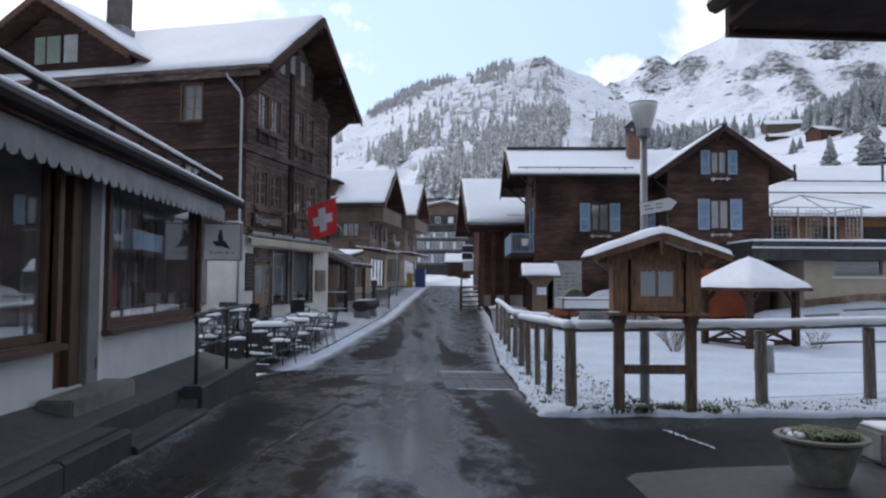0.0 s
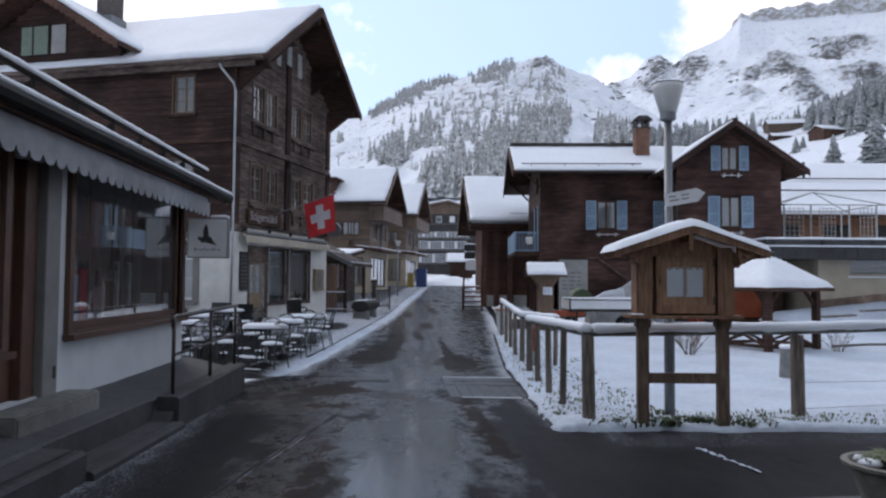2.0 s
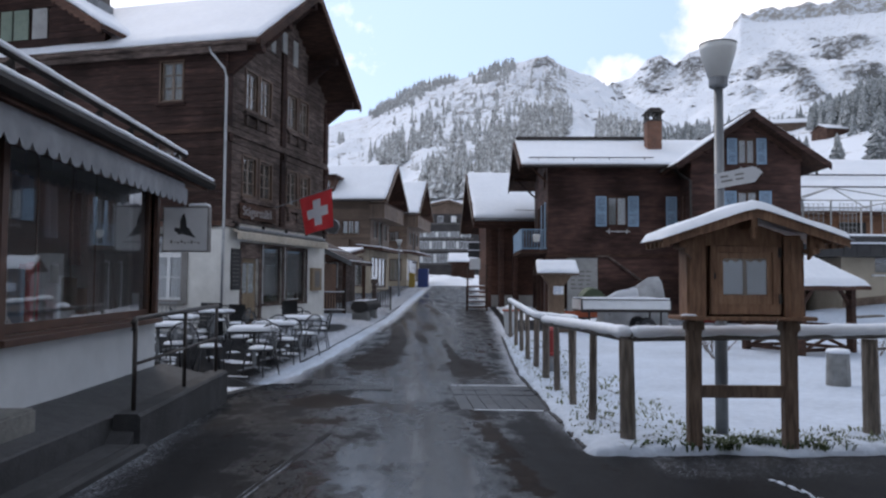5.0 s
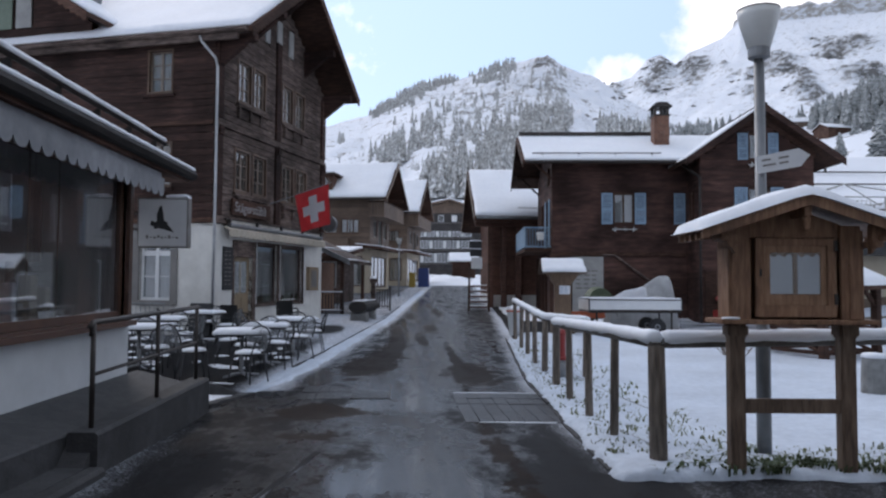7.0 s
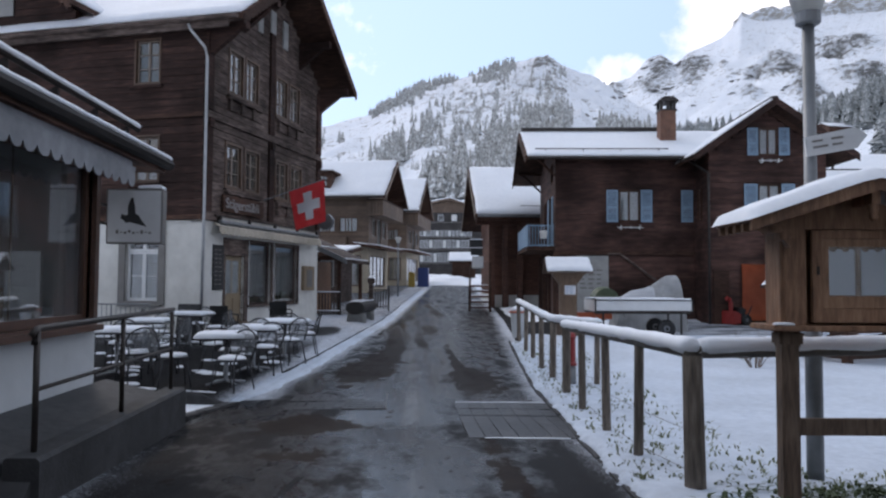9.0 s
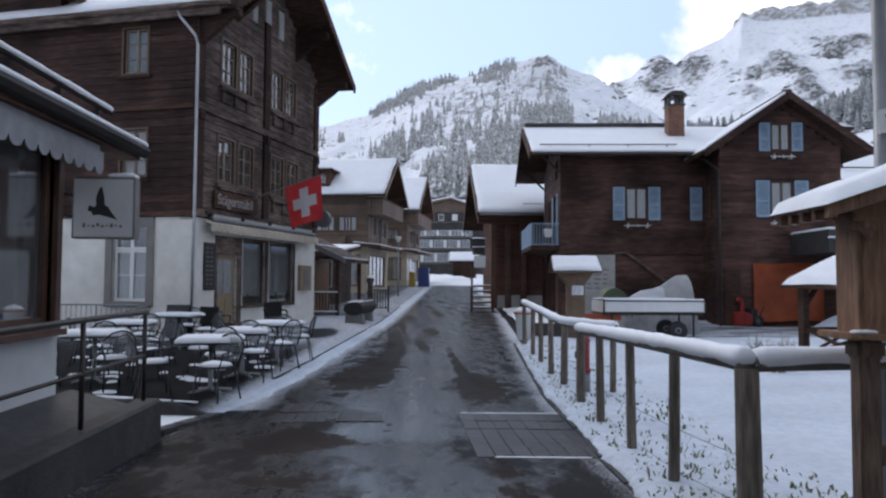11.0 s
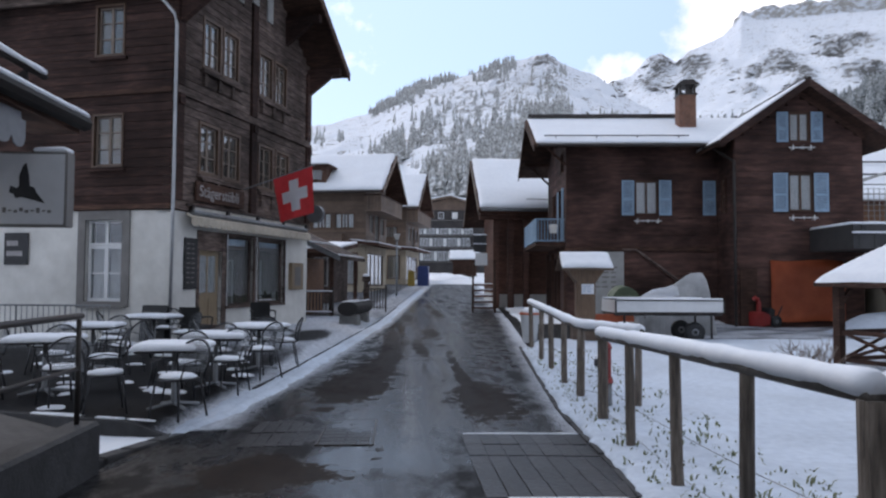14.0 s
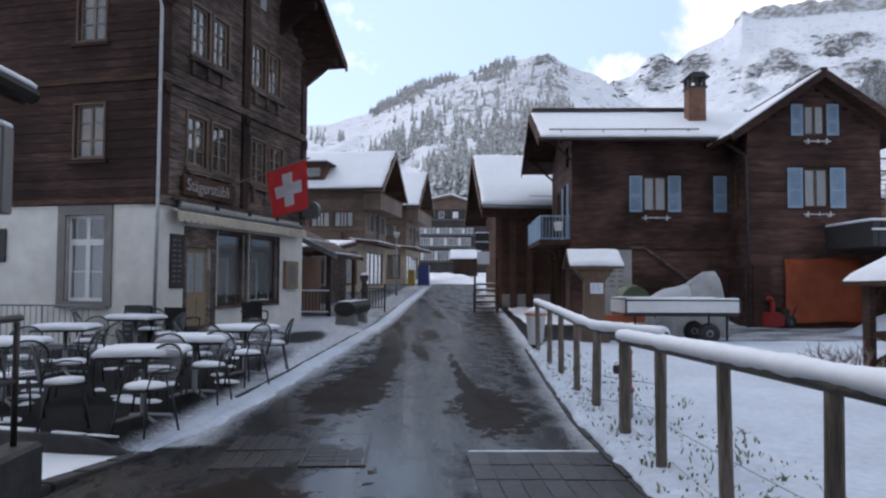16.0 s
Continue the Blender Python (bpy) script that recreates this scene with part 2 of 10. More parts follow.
def mountain_side(name):
    """Snow over rock: the bare rock follows a mask of crags on the mesh, broken up by noise."""
    m = bpy.data.materials.new(name)
    m.use_nodes = True
    t = m.node_tree
    n, link = t.nodes, t.links.new
    b = n["Principled BSDF"]
    at = n.new("ShaderNodeAttribute")
    at.attribute_name = "rock"
    geo = n.new("ShaderNodeNewGeometry")
    q = n.new("ShaderNodeTexNoise")
    q.inputs["Scale"].default_value = 0.046
    q.inputs["Detail"].default_value = 10
    q.inputs["Roughness"].default_value = 0.80
    strata = n.new("ShaderNodeMapping")
    strata.inputs["Scale"].default_value = (1.0, 1.0, 1.7)
    strata.inputs["Rotation"].default_value = (0.12, 0.16, 0)
    link(geo.outputs["Position"], strata.inputs["Vector"])
    link(strata.outputs["Vector"], q.inputs["Vector"])
    bold = n.new("ShaderNodeMath")
    bold.operation = "MULTIPLY_ADD"
    bold.inputs[1].default_value, bold.inputs[2].default_value = 6.6, -2.85
    link(q.outputs["Fac"], bold.inputs[0])
    add = n.new("ShaderNodeMath")
    add.operation = "ADD"
    link(at.outputs["Fac"], add.inputs[0])
    link(bold.outputs["Value"], add.inputs[1])
    r = n.new("ShaderNodeValToRGB")
    r.color_ramp.elements[0].position, r.color_ramp.elements[1].position = 0.96, 1.03
    link(add.outputs["Value"], r.inputs["Fac"])
    rk = n.new("ShaderNodeValToRGB")
    rk.color_ramp.elements[0].position, rk.color_ramp.elements[0].color = 0.36, (0.070, 0.070, 0.072, 1)
    rk.color_ramp.elements[1].position, rk.color_ramp.elements[1].color = 0.66, (0.38, 0.37, 0.355, 1)
    link(q.outputs["Fac"], rk.inputs["Fac"])
    mx = n.new("ShaderNodeMix")
    mx.data_type = "RGBA"
    mx.inputs["A"].default_value = (0.80, 0.83, 0.88, 1)
    cliff = n.new("ShaderNodeAttribute")
    cliff.attribute_name = "cliff"
    pale = n.new("ShaderNodeMix")
    pale.data_type = "RGBA"
    # paler rock for the summit wall: sunlight on its face put into the colour
    lit_rock = n.new("ShaderNodeValToRGB")
    lit_rock.color_ramp.elements[0].position, lit_rock.color_ramp.elements[0].color = 0.38, (0.17, 0.16, 0.145, 1)
    lit_rock.color_ramp.elements[1].position, lit_rock.color_ramp.elements[1].color = 0.58, (0.50, 0.47, 0.43, 1)
    link(q.outputs["Fac"], lit_rock.inputs["Fac"])
    link(cliff.outputs["Fac"], pale.inputs["Factor"])
    link(rk.outputs["Color"], pale.inputs["A"])
    link(lit_rock.outputs["Color"], pale.inputs["B"])
    link(r.outputs["Color"], mx.inputs["Factor"])
    link(pale.outputs["Result"], mx.inputs["B"])
    link(mx.outputs["Result"], b.inputs["Base Color"])
    b.inputs["Roughness"].default_value = 0.75
    b.inputs["Specular IOR Level"].default_value = 0.2
    bp = n.new("ShaderNodeBump")
    bp.inputs["Strength"].default_value = 0.55
    bp.inputs["Distance"].default_value = 14
    link(q.outputs["Fac"], bp.inputs["Height"])
    far = n.new("ShaderNodeMath")
    far.operation = "MULTIPLY"
    far.inputs[1].default_value = 1.6
    far.use_clamp = True
    link(at.outputs["Fac"], far.inputs[0])
    link(far.outputs["Value"], bp.inputs["Strength"])
    link(bp.outputs["Normal"], b.inputs["Normal"])
    return m


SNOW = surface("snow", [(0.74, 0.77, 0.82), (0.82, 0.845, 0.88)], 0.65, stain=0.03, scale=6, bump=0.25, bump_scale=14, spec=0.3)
MOUNTAIN = mountain_side("mountain_snow_and_rock")
ASPHALT = wet_asphalt("wet_asphalt")
PAVEMENT = surface("damp_dark_pavement", [(0.024, 0.0242, 0.0258), (0.054, 0.054, 0.057)], 0.7, scale=9, stain=0.35, bump=0.3)
CONCRETE = surface("weathered_concrete", [(0.13, 0.13, 0.12), (0.27, 0.265, 0.25)], 0.8, scale=7, stain=0.4, bump=0.4)
DARK_WALL = surface("damp_dark_concrete", [(0.021, 0.0212, 0.0225), (0.048, 0.048, 0.050)], 0.8, scale=6, stain=0.4, bump=0.4)
WHITE_PLASTER = surface("white_plaster", [(0.60, 0.59, 0.55), (0.74, 0.73, 0.69)], 0.85, scale=2.5, stain=0.10, bump=0.2)
SHOP_PLASTER = surface("grey_white_plaster", [(0.50, 0.52, 0.53), (0.60, 0.62, 0.63)], 0.85, scale=2, stain=0.08, bump=0.15)
CREAM_PLASTER = surface("cream_plaster", [(0.38, 0.325, 0.245), (0.49, 0.425, 0.33)], 0.85, scale=1.5, stain=0.12, bump=0.2)
DARK_TIMBER = surface("dark_sunburnt_timber", [(0.032, 0.0190, 0.0150), (0.066, 0.0365, 0.0270), (0.125, 0.066, 0.0470)], 0.8, scale=3.0,
                      stretch=(1, 1, 11), stain=0.4, bump=0.5, bump_scale=12, piece=0.38, spec=0.2)
HOUSE_TIMBER = surface("brown_house_timber", [(0.040, 0.0248, 0.0205), (0.074, 0.0405, 0.0335), (0.120, 0.064, 0.051)], 0.8, scale=1.6,
                       stretch=(1, 1, 5), stain=0.55, bump=0.2, bump_scale=12, piece=0.2, spec=0.2)
INN_TIMBER = surface("reddish_black_timber", [(0.027, 0.0165, 0.0145), (0.045, 0.0262, 0.0220), (0.090, 0.048, 0.0380)], 0.85, scale=2.2,
                     stretch=(1, 1, 9), stain=0.55, bump=0.4, bump_scale=12, piece=0.22, spec=0.2)
GREY_TIMBER = surface("grey_brown_timber", [(0.042, 0.0315, 0.0275), (0.104, 0.0775, 0.0670), (0.205, 0.1560, 0.1340)], 0.85, scale=2.4,
                      stretch=(1, 1, 6), stain=0.55, bump=0.5, bump_scale=12, piece=0.25, spec=0.2)
BROWN_TIMBER = surface("brown_timber", [(0.092, 0.063, 0.046), (0.165, 0.112, 0.080)], 0.7, scale=3, stretch=(1, 1, 9), stain=0.25,
                       bump=0.3, bump_scale=12, piece=0.2)
ORANGE_TIMBER = surface("orange_brown_timber", [(0.17, 0.08, 0.04), (0.31, 0.155, 0.08)], 0.65, scale=3, stretch=(1, 1, 8), stain=0.2,
                        bump=0.3, piece=0.15)
BOARD_TIMBER = surface("weathered_honey_timber", [(0.125, 0.066, 0.038), (0.240, 0.128, 0.074), (0.350, 0.205, 0.122)], 0.6, scale=4,
                       stretch=(6, 6, 1), stain=0.3, bump=0.4, bump_scale=14)
BOARD_LIGHT = surface("lighter_honey_timber", [(0.17, 0.092, 0.052), (0.30, 0.168, 0.098), (0.40, 0.24, 0.150)], 0.55, scale=4,
                      stretch=(6, 6, 1), stain=0.25, bump=0.3, bump_scale=14)
POST_TIMBER = surface("grey_weathered_post", [(0.065, 0.052, 0.042), (0.145, 0.117, 0.094), (0.24, 0.20, 0.165)], 0.8, scale=4,
                      stretch=(8, 8, 1), stain=0.35, bump=0.6, bump_scale=12)
GREY_BOARD = surface("grey_brown_board", [(0.11, 0.092, 0.075), (0.22, 0.19, 0.16)], 0.85, scale=4, stain=0.3, bump=0.4, piece=0.2)
RAIL_TIMBER = surface("damp_rail_timber", [(0.062, 0.055, 0.050), (0.14, 0.124, 0.108)], 0.7, scale=5, stain=0.3, bump=0.5)
DOOR_WOOD = surface("honey_door_wood", [(0.20, 0.145, 0.09), (0.31, 0.235, 0.155)], 0.5, scale=4, stretch=(6, 6, 1), stain=0.15, bump=0.1)
KIOSK_WOOD = surface("weathered_brown_board", [(0.115, 0.070, 0.042), (0.215, 0.135, 0.082)], 0.6, scale=4, stretch=(6, 6, 1), stain=0.25, bump=0.2)
WINDOW_WOOD = surface("brown_window_wood", [(0.065, 0.038, 0.024), (0.13, 0.075, 0.046)], 0.5, scale=4, stain=0.2, bump=0.1)
RED_WOOD = surface("red_brown_shopfront_wood", [(0.060, 0.028, 0.018), (0.120, 0.058, 0.036)], 0.45, scale=4, stain=0.2, bump=0.1)
WHITE_PAINT = surface("white_paint", [(0.68, 0.69, 0.69), (0.78, 0.79, 0.79)], 0.5, stain=0.06)
GREY_PAINT = surface("grey_stone_paint", [(0.16, 0.15, 0.14), (0.22, 0.21, 0.20)], 0.7, stain=0.12, bump=0.1)
BLUE_PAINT = surface("pale_blue_paint", [(0.22, 0.34, 0.46), (0.31, 0.44, 0.56)], 0.6, stain=0.12, scale=6)
GREEN_PAINT = surface("pale_green_paint", [(0.15, 0.20, 0.155), (0.22, 0.27, 0.21)], 0.6, stain=0.12)
CURTAIN = surface("pale_curtain", [(0.66, 0.65, 0.61), (0.86, 0.85, 0.82)], 0.9, scale=9, stretch=(4, 4, 0.3), stain=0.1)
# near-black rooms and panes: indoor darkness put into the base colour
DARK_ROOM = surface("unlit_room", [(0.03, 0.028, 0.026), (0.06, 0.055, 0.05)], 0.9, stain=0.2)
PANE = glass("window_glass")
SHOP_PANE = glass("veiled_shop_glass", veil=0.035)
# thin trodden snow, darkened and blued further to paint in the garden's shade
GARDEN_SNOW = surface("thin_trodden_shaded_snow", [(0.455, 0.51, 0.585), (0.585, 0.645, 0.725)], 0.75, scale=9, stain=0.10, bump=0.7, bump_scale=9, spec=0.2, fine=1.6)
DARK_METAL = surface("dark_brown_iron", [(0.03, 0.026, 0.024), (0.06, 0.05, 0.045)], 0.45, 0.3, stain=0.2)
CHAIR_METAL = surface("black_chair_metal", [(0.022, 0.023, 0.026), (0.045, 0.046, 0.05)], 0.42, 0.4, stain=0.1)
GUTTER_DARK = surface("dark_brown_gutter", [(0.010, 0.008, 0.0075), (0.024, 0.020, 0.018)], 0.65, stain=0.3, spec=0.2)
PIPE_METAL = surface("pale_zinc", [(0.34, 0.35, 0.36), (0.48, 0.49, 0.50)], 0.45, 0.5, stain=0.15)
GREY_METAL = surface("grey_steel", [(0.16, 0.17, 0.18), (0.25, 0.26, 0.27)], 0.45, 0.5, stain=0.15)
AWNING_GREY = surface("grey_awning_cloth", [(0.20, 0.207, 0.222), (0.30, 0.308, 0.325)], 0.85, scale=5, stain=0.15)
AWNING_CREAM = surface("cream_awning_cloth", [(0.42, 0.365, 0.285), (0.56, 0.505, 0.42)], 0.85, scale=6, stain=0.2)
RED_CLOTH = surface("red_flag_cloth", [(0.58, 0.045, 0.05), (0.70, 0.07, 0.075)], 0.75, stain=0.1)
WHITE_CLOTH = surface("white_flag_cloth", [(0.72, 0.73, 0.75), (0.8, 0.8, 0.82)], 0.75, stain=0.04)
ORANGE_TARP = surface("orange_tarpaulin", [(0.42, 0.085, 0.03), (0.55, 0.13, 0.05)], 0.55, scale=2, stain=0.15, bump=0.5, bump_scale=3, fine=3)
GREY_TARP = surface("grey_tarpaulin", [(0.46, 0.47, 0.48), (0.72, 0.73, 0.74)], 0.4, scale=3, stain=0.2, bump=0.4, bump_scale=5)
BRICK = surface("orange_chimney_brick", [(0.13, 0.07, 0.05), (0.30, 0.15, 0.10)], 0.85, scale=9, stain=0.3, bump=0.5)
SOOTY = surface("sooty_chimney_plaster", [(0.07, 0.06, 0.055), (0.13, 0.11, 0.10)], 0.9, scale=5, stain=0.3, bump=0.4)
BOARD_POST = surface("brown_square_post", [(0.065, 0.042, 0.030), (0.140, 0.094, 0.066), (0.215, 0.152, 0.112)], 0.75, scale=4, stretch=(8, 8, 1), stain=0.3, bump=0.5, bump_scale=12)
CRAG = surface("grey_brown_crag", [(0.085, 0.084, 0.084), (0.19, 0.186, 0.182), (0.38, 0.37, 0.355)], 0.9, scale=0.08, stain=0.2, spec=0.1)
WET_LOG = surface("wet_dark_log", [(0.010, 0.009, 0.0085), (0.028, 0.025, 0.023)], 0.7, scale=5, stretch=(4, 1, 4), stain=0.3, bump=0.5)
STONE = surface("grey_stone", [(0.14, 0.14, 0.135), (0.26, 0.26, 0.25)], 0.85, scale=6, stain=0.3, bump=0.6)
RED_PAINT = surface("red_machine_paint", [(0.22, 0.020, 0.018), (0.34, 0.035, 0.03)], 0.4, stain=0.2)
BLUE_BIN = surface("blue_plastic", [(0.02, 0.04, 0.14), (0.03, 0.06, 0.2)], 0.5, stain=0.1)
YELLOW = surface("yellow_plastic", [(0.26, 0.18, 0.035), (0.34, 0.24, 0.05)], 0.5, stain=0.1)
BLACK = surface("black_rubber", [(0.015, 0.015, 0.016), (0.03, 0.03, 0.032)], 0.6, stain=0.1)
SLATE = surface("black_slate", [(0.02, 0.021, 0.022), (0.035, 0.036, 0.038)], 0.6, stain=0.2)
RED_BARN = surface("red_brown_barn_timber", [(0.060, 0.027, 0.019), (0.130, 0.060, 0.041), (0.215, 0.104, 0.070)], 0.75, scale=3, stretch=(1, 1, 8), stain=0.3, bump=0.4, piece=0.25)
PALE_SASH = surface("pale_sash_wood", [(0.14, 0.105, 0.08), (0.23, 0.18, 0.145)], 0.6, scale=4, stain=0.2)
FADED_PANEL = surface("faded_grey_panel", [(0.30, 0.30, 0.29), (0.40, 0.40, 0.385)], 0.8, stain=0.15)
JAMB_GREY = surface("grey_painted_panel", [(0.150, 0.148, 0.142), (0.21, 0.205, 0.195)], 0.75, stain=0.12, bump=0.1)
SIGN_WHITE = surface("pale_sign_plastic", [(0.56, 0.57, 0.58), (0.64, 0.65, 0.66)], 0.4, stain=0.05)
PAPER = surface("white_paper", [(0.66, 0.68, 0.72), (0.76, 0.78, 0.82)], 0.8, stain=0.06)
CHALK = surface("pale_lettering", [(0.26, 0.245, 0.24), (0.40, 0.38, 0.375)], 0.8, stain=0.05)
# far conifers: snow dusting, plus grey distance haze put into the colour
FOREST = surface("snow_dusted_hazed_conifer", [(0.165, 0.162, 0.152), (0.44, 0.44, 0.425), (0.84, 0.86, 0.87)], 0.9, scale=0.35, stain=0.25)
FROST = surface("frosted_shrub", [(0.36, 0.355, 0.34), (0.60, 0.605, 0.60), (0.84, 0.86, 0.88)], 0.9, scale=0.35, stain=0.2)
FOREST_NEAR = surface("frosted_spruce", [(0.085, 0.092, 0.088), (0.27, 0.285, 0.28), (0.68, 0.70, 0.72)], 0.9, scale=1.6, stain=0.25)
LEAF = surface("dark_green_leaves", [(0.03, 0.05, 0.018), (0.07, 0.10, 0.035)], 0.7, scale=8, stain=0.3)
GRASS = surface("dull_green_blades", [(0.10, 0.115, 0.06), (0.22, 0.24, 0.125)], 0.7, scale=8, stain=0.3)
TWIG = surface("grey_twigs", [(0.12, 0.09, 0.07), (0.22, 0.17, 0.14)], 0.8, stain=0.2)
LAMP_GLASS = surface("milky_lamp_glass", [(0.62, 0.63, 0.61), (0.72, 0.73, 0.71)], 0.35, stain=0.08)
WET_PAVER = surface("wet_grey_paver", [(0.012, 0.0118, 0.0125), (0.040, 0.039, 0.041)], 0.38, scale=9, stain=0.5, bump=0.5, bump_scale=25, piece=0.45, spec=0.28)
FASCIA_RIB = surface("fascia_rib_metal", [(0.016, 0.016, 0.016), (0.03, 0.03, 0.03)], 0.6, stain=0.2)
DAMP_PLINTH = surface("damp_brown_plaster", [(0.13, 0.085, 0.062), (0.22, 0.155, 0.115), (0.30, 0.235, 0.18)], 0.9, scale=2.5, stain=0.5, bump=0.4)
BEIGE_CURTAIN = surface("beige_curtain", [(0.30, 0.26, 0.205), (0.44, 0.395, 0.325)], 0.9, scale=9, stretch=(4, 4, 0.3), stain=0.15)
ROLLER_CREAM = surface("faded_cream_board", [(0.44, 0.42, 0.37), (0.58, 0.56, 0.50)], 0.7, scale=5, stain=0.2)
STEP_CONCRETE = surface("damp_step_concrete", [(0.105, 0.102, 0.094), (0.20, 0.195, 0.18)], 0.8, scale=8, stain=0.4, bump=0.4)
SLAB_DARK = surface("dark_damp_slab", [(0.026, 0.025, 0.026), (0.055, 0.053, 0.055)], 0.6, scale=10, stain=0.35, bump=0.3)


# ---- builders ----
def box(bm, x0, y0, z0, x1, y1, z1, m=None):
    v = [bm.verts.new(Vector(p) if m is None else m @ Vector(p)) for p in
         ((x0, y0, z0), (x1, y0, z0), (x1, y1, z0), (x0, y1, z0), (x0, y0, z1), (x1, y0, z1), (x1, y1, z1), (x0, y1, z1))]
    for f in ((3, 2, 1, 0), (4, 5, 6, 7), (0, 1, 5, 4), (1, 2, 6, 5), (2, 3, 7, 6), (3, 0, 4, 7)):
        bm.faces.new([v[i] for i in f])


def tube(bm, pts, r, n=8, r_end=None, cap=True):
    """A round bar along a line of points."""
    pts = [Vector(p) for p in pts]
    rings = []
    for i, p in enumerate(pts):
        d = (pts[min(i + 1, len(pts) - 1)] - pts[max(i - 1, 0)]).normalized()
        a = d.orthogonal().normalized() if abs(d.z) > 0.95 else d.cross(Vector((0, 0, 1))).normalized()
        b = d.cross(a)
        k = r if r_end is None else r + (r_end - r) * i / max(1, len(pts) - 1)
        rings.append([bm.verts.new(p + (a * math.cos(6.28319 * j / n) + b * math.sin(6.28319 * j / n)) * k) for j in range(n)])
    for q, w in zip(rings, rings[1:]):
        for j in range(n):
            bm.faces.new((q[j], q[(j + 1) % n], w[(j + 1) % n], w[j]))
    if cap:
        bm.faces.new(rings[0][::-1])
        bm.faces.new(rings[-1])


def lathe(bm, profile, n=16, at=(0, 0, 0)):
    """A turned solid from (radius, height) pairs."""
    at = Vector(at)
    rings = [[bm.verts.new(at + Vector((r * math.cos(6.28319 * j / n), r * math.sin(6.28319 * j / n), z))) for j in range(n)] for r, z in profile]
    for q, w in zip(rings, rings[1:]):
        for j in range(n):
            bm.faces.new((q[j], q[(j + 1) % n], w[(j + 1) % n], w[j]))
    bm.faces.new(rings[0][::-1])
    bm.faces.new(rings[-1])


def prism(bm, outline, direction):
    """A solid from a flat outline of points, pushed along a direction."""
    a = [bm.verts.new(Vector(p)) for p in outline]
    b = [bm.verts.new(Vector(p) + Vector(direction)) for p in outline]
    k = len(a)
    bm.faces.new(a[::-1])
    bm.faces.new(b)
    for i in range(k):
        bm.faces.new((a[i], a[(i + 1) % k], b[(i + 1) % k], b[i]))


def snow_slab(bm, p00, p10, p11, p01, thick=0.15, nx=14, ny=10, rough=0.25, lift=(0, 0, 1), seed=0.0):
    """A blanket of snow on a four-cornered face: full in the middle, rounded and a little ragged at the rim."""
    p00, p10, p11, p01, lift = Vector(p00), Vector(p10), Vector(p11), Vector(p01), Vector(lift)
    lu, lv = (p10 - p00).length, (p01 - p00).length
    grid, low = [], []
    for j in range(ny + 1):
        row = []
        v = 0.5 - 0.5 * math.cos(math.pi * j / ny) if ny > 4 else j / ny
        for i in range(nx + 1):
            u = 0.5 - 0.5 * math.cos(math.pi * i / nx) if nx > 4 else i / nx
            p = p00.lerp(p10, u).lerp(p01.lerp(p11, u), v)
            e = min(u * lu, (1 - u) * lu, v * lv, (1 - v) * lv) / max(0.001, thick)
            h = math.sqrt(max(0.0, 1 - (1 - min(1, e)) ** 2)) * 0.75 + 0.25
            k = noise.noise(p * 1.7 + Vector((seed, 0, 0))) + 0.5 * noise.noise(p * 6 + Vector((0, seed, 0)))
            if i in (0, nx) or j in (0, ny):
                c = (p00 + p11) / 2
                p = p + (c - p).normalized() * (0.25 * thick * k)
            row.append(bm.verts.new(p + lift * (thick * h * (1 + rough * k))))
            if i in (0, nx) or j in (0, ny):
                low.append(((i, j), bm.verts.new(p + (p00 + p11 - 2 * p).normalized() * 0.15 * thick)))
        grid.append(row)
    for j in range(ny):
        for i in range(nx):
            bm.faces.new((grid[j][i], grid[j][i + 1], grid[j + 1][i + 1], grid[j + 1][i]))
    low = dict(low)
    ring = [(i, 0) for i in range(nx)] + [(nx, j) for j in range(ny)] + [(i, ny) for i in range(nx, 0, -1)] + [(0, j) for j in range(ny, 0, -1)]
    for a, b in zip(ring, ring[1:] + ring[:1]):
        bm.faces.new((low[a], low[b], grid[b[1]][b[0]], grid[a[1]][a[0]]))
    bm.faces.new([low[a] for a in ring[::-1]])


def snow_roll(bm, pts, r, n=9, step=0.12, seed=0.0, flat=0.75):
    """A roll of snow lying along a rail."""
    pts = [Vector(p) for p in pts]
    line = []
    for a, b in zip(pts, pts[1:]):
        k = max(1, int((b - a).length / step))
        line += [a.lerp(b, i / k) for i in range(k)]
    line.append(pts[-1])
    rings = []
    for i, p in enumerate(line):
        d = (line[min(i + 1, len(line) - 1)] - line[max(i - 1, 0)]).normalized()
        a = d.cross(Vector((0, 0, 1))).normalized()
        q = r * (1 + 0.22 * noise.noise(p * 3 + Vector((seed, 0, 0))) + 0.10 * noise.noise(p * 11))
        if i in (0, len(line) - 1):
            q *= 0.8
        rings.append([bm.verts.new(p + a * (q * math.cos(6.28319 * j / n)) + Vector((0, 0, q * flat * math.sin(6.28319 * j / n)))) for j in range(n)])
    for q, w in zip(rings, rings[1:]):
        for j in range(n):
            bm.faces.new((q[j], q[(j + 1) % n], w[(j + 1) % n], w[j]))
    bm.faces.new(rings[0][::-1])
    bm.faces.new(rings[-1])


def mesh_of(bm, name, material, smooth=False):
    bmesh.ops.recalc_face_normals(bm, faces=bm.faces)
    me = bpy.data.meshes.new(name)
    bm.to_mesh(me)
    bm.free()
    me.materials.append(material)
    if smooth:
        me.shade_smooth()
    return me


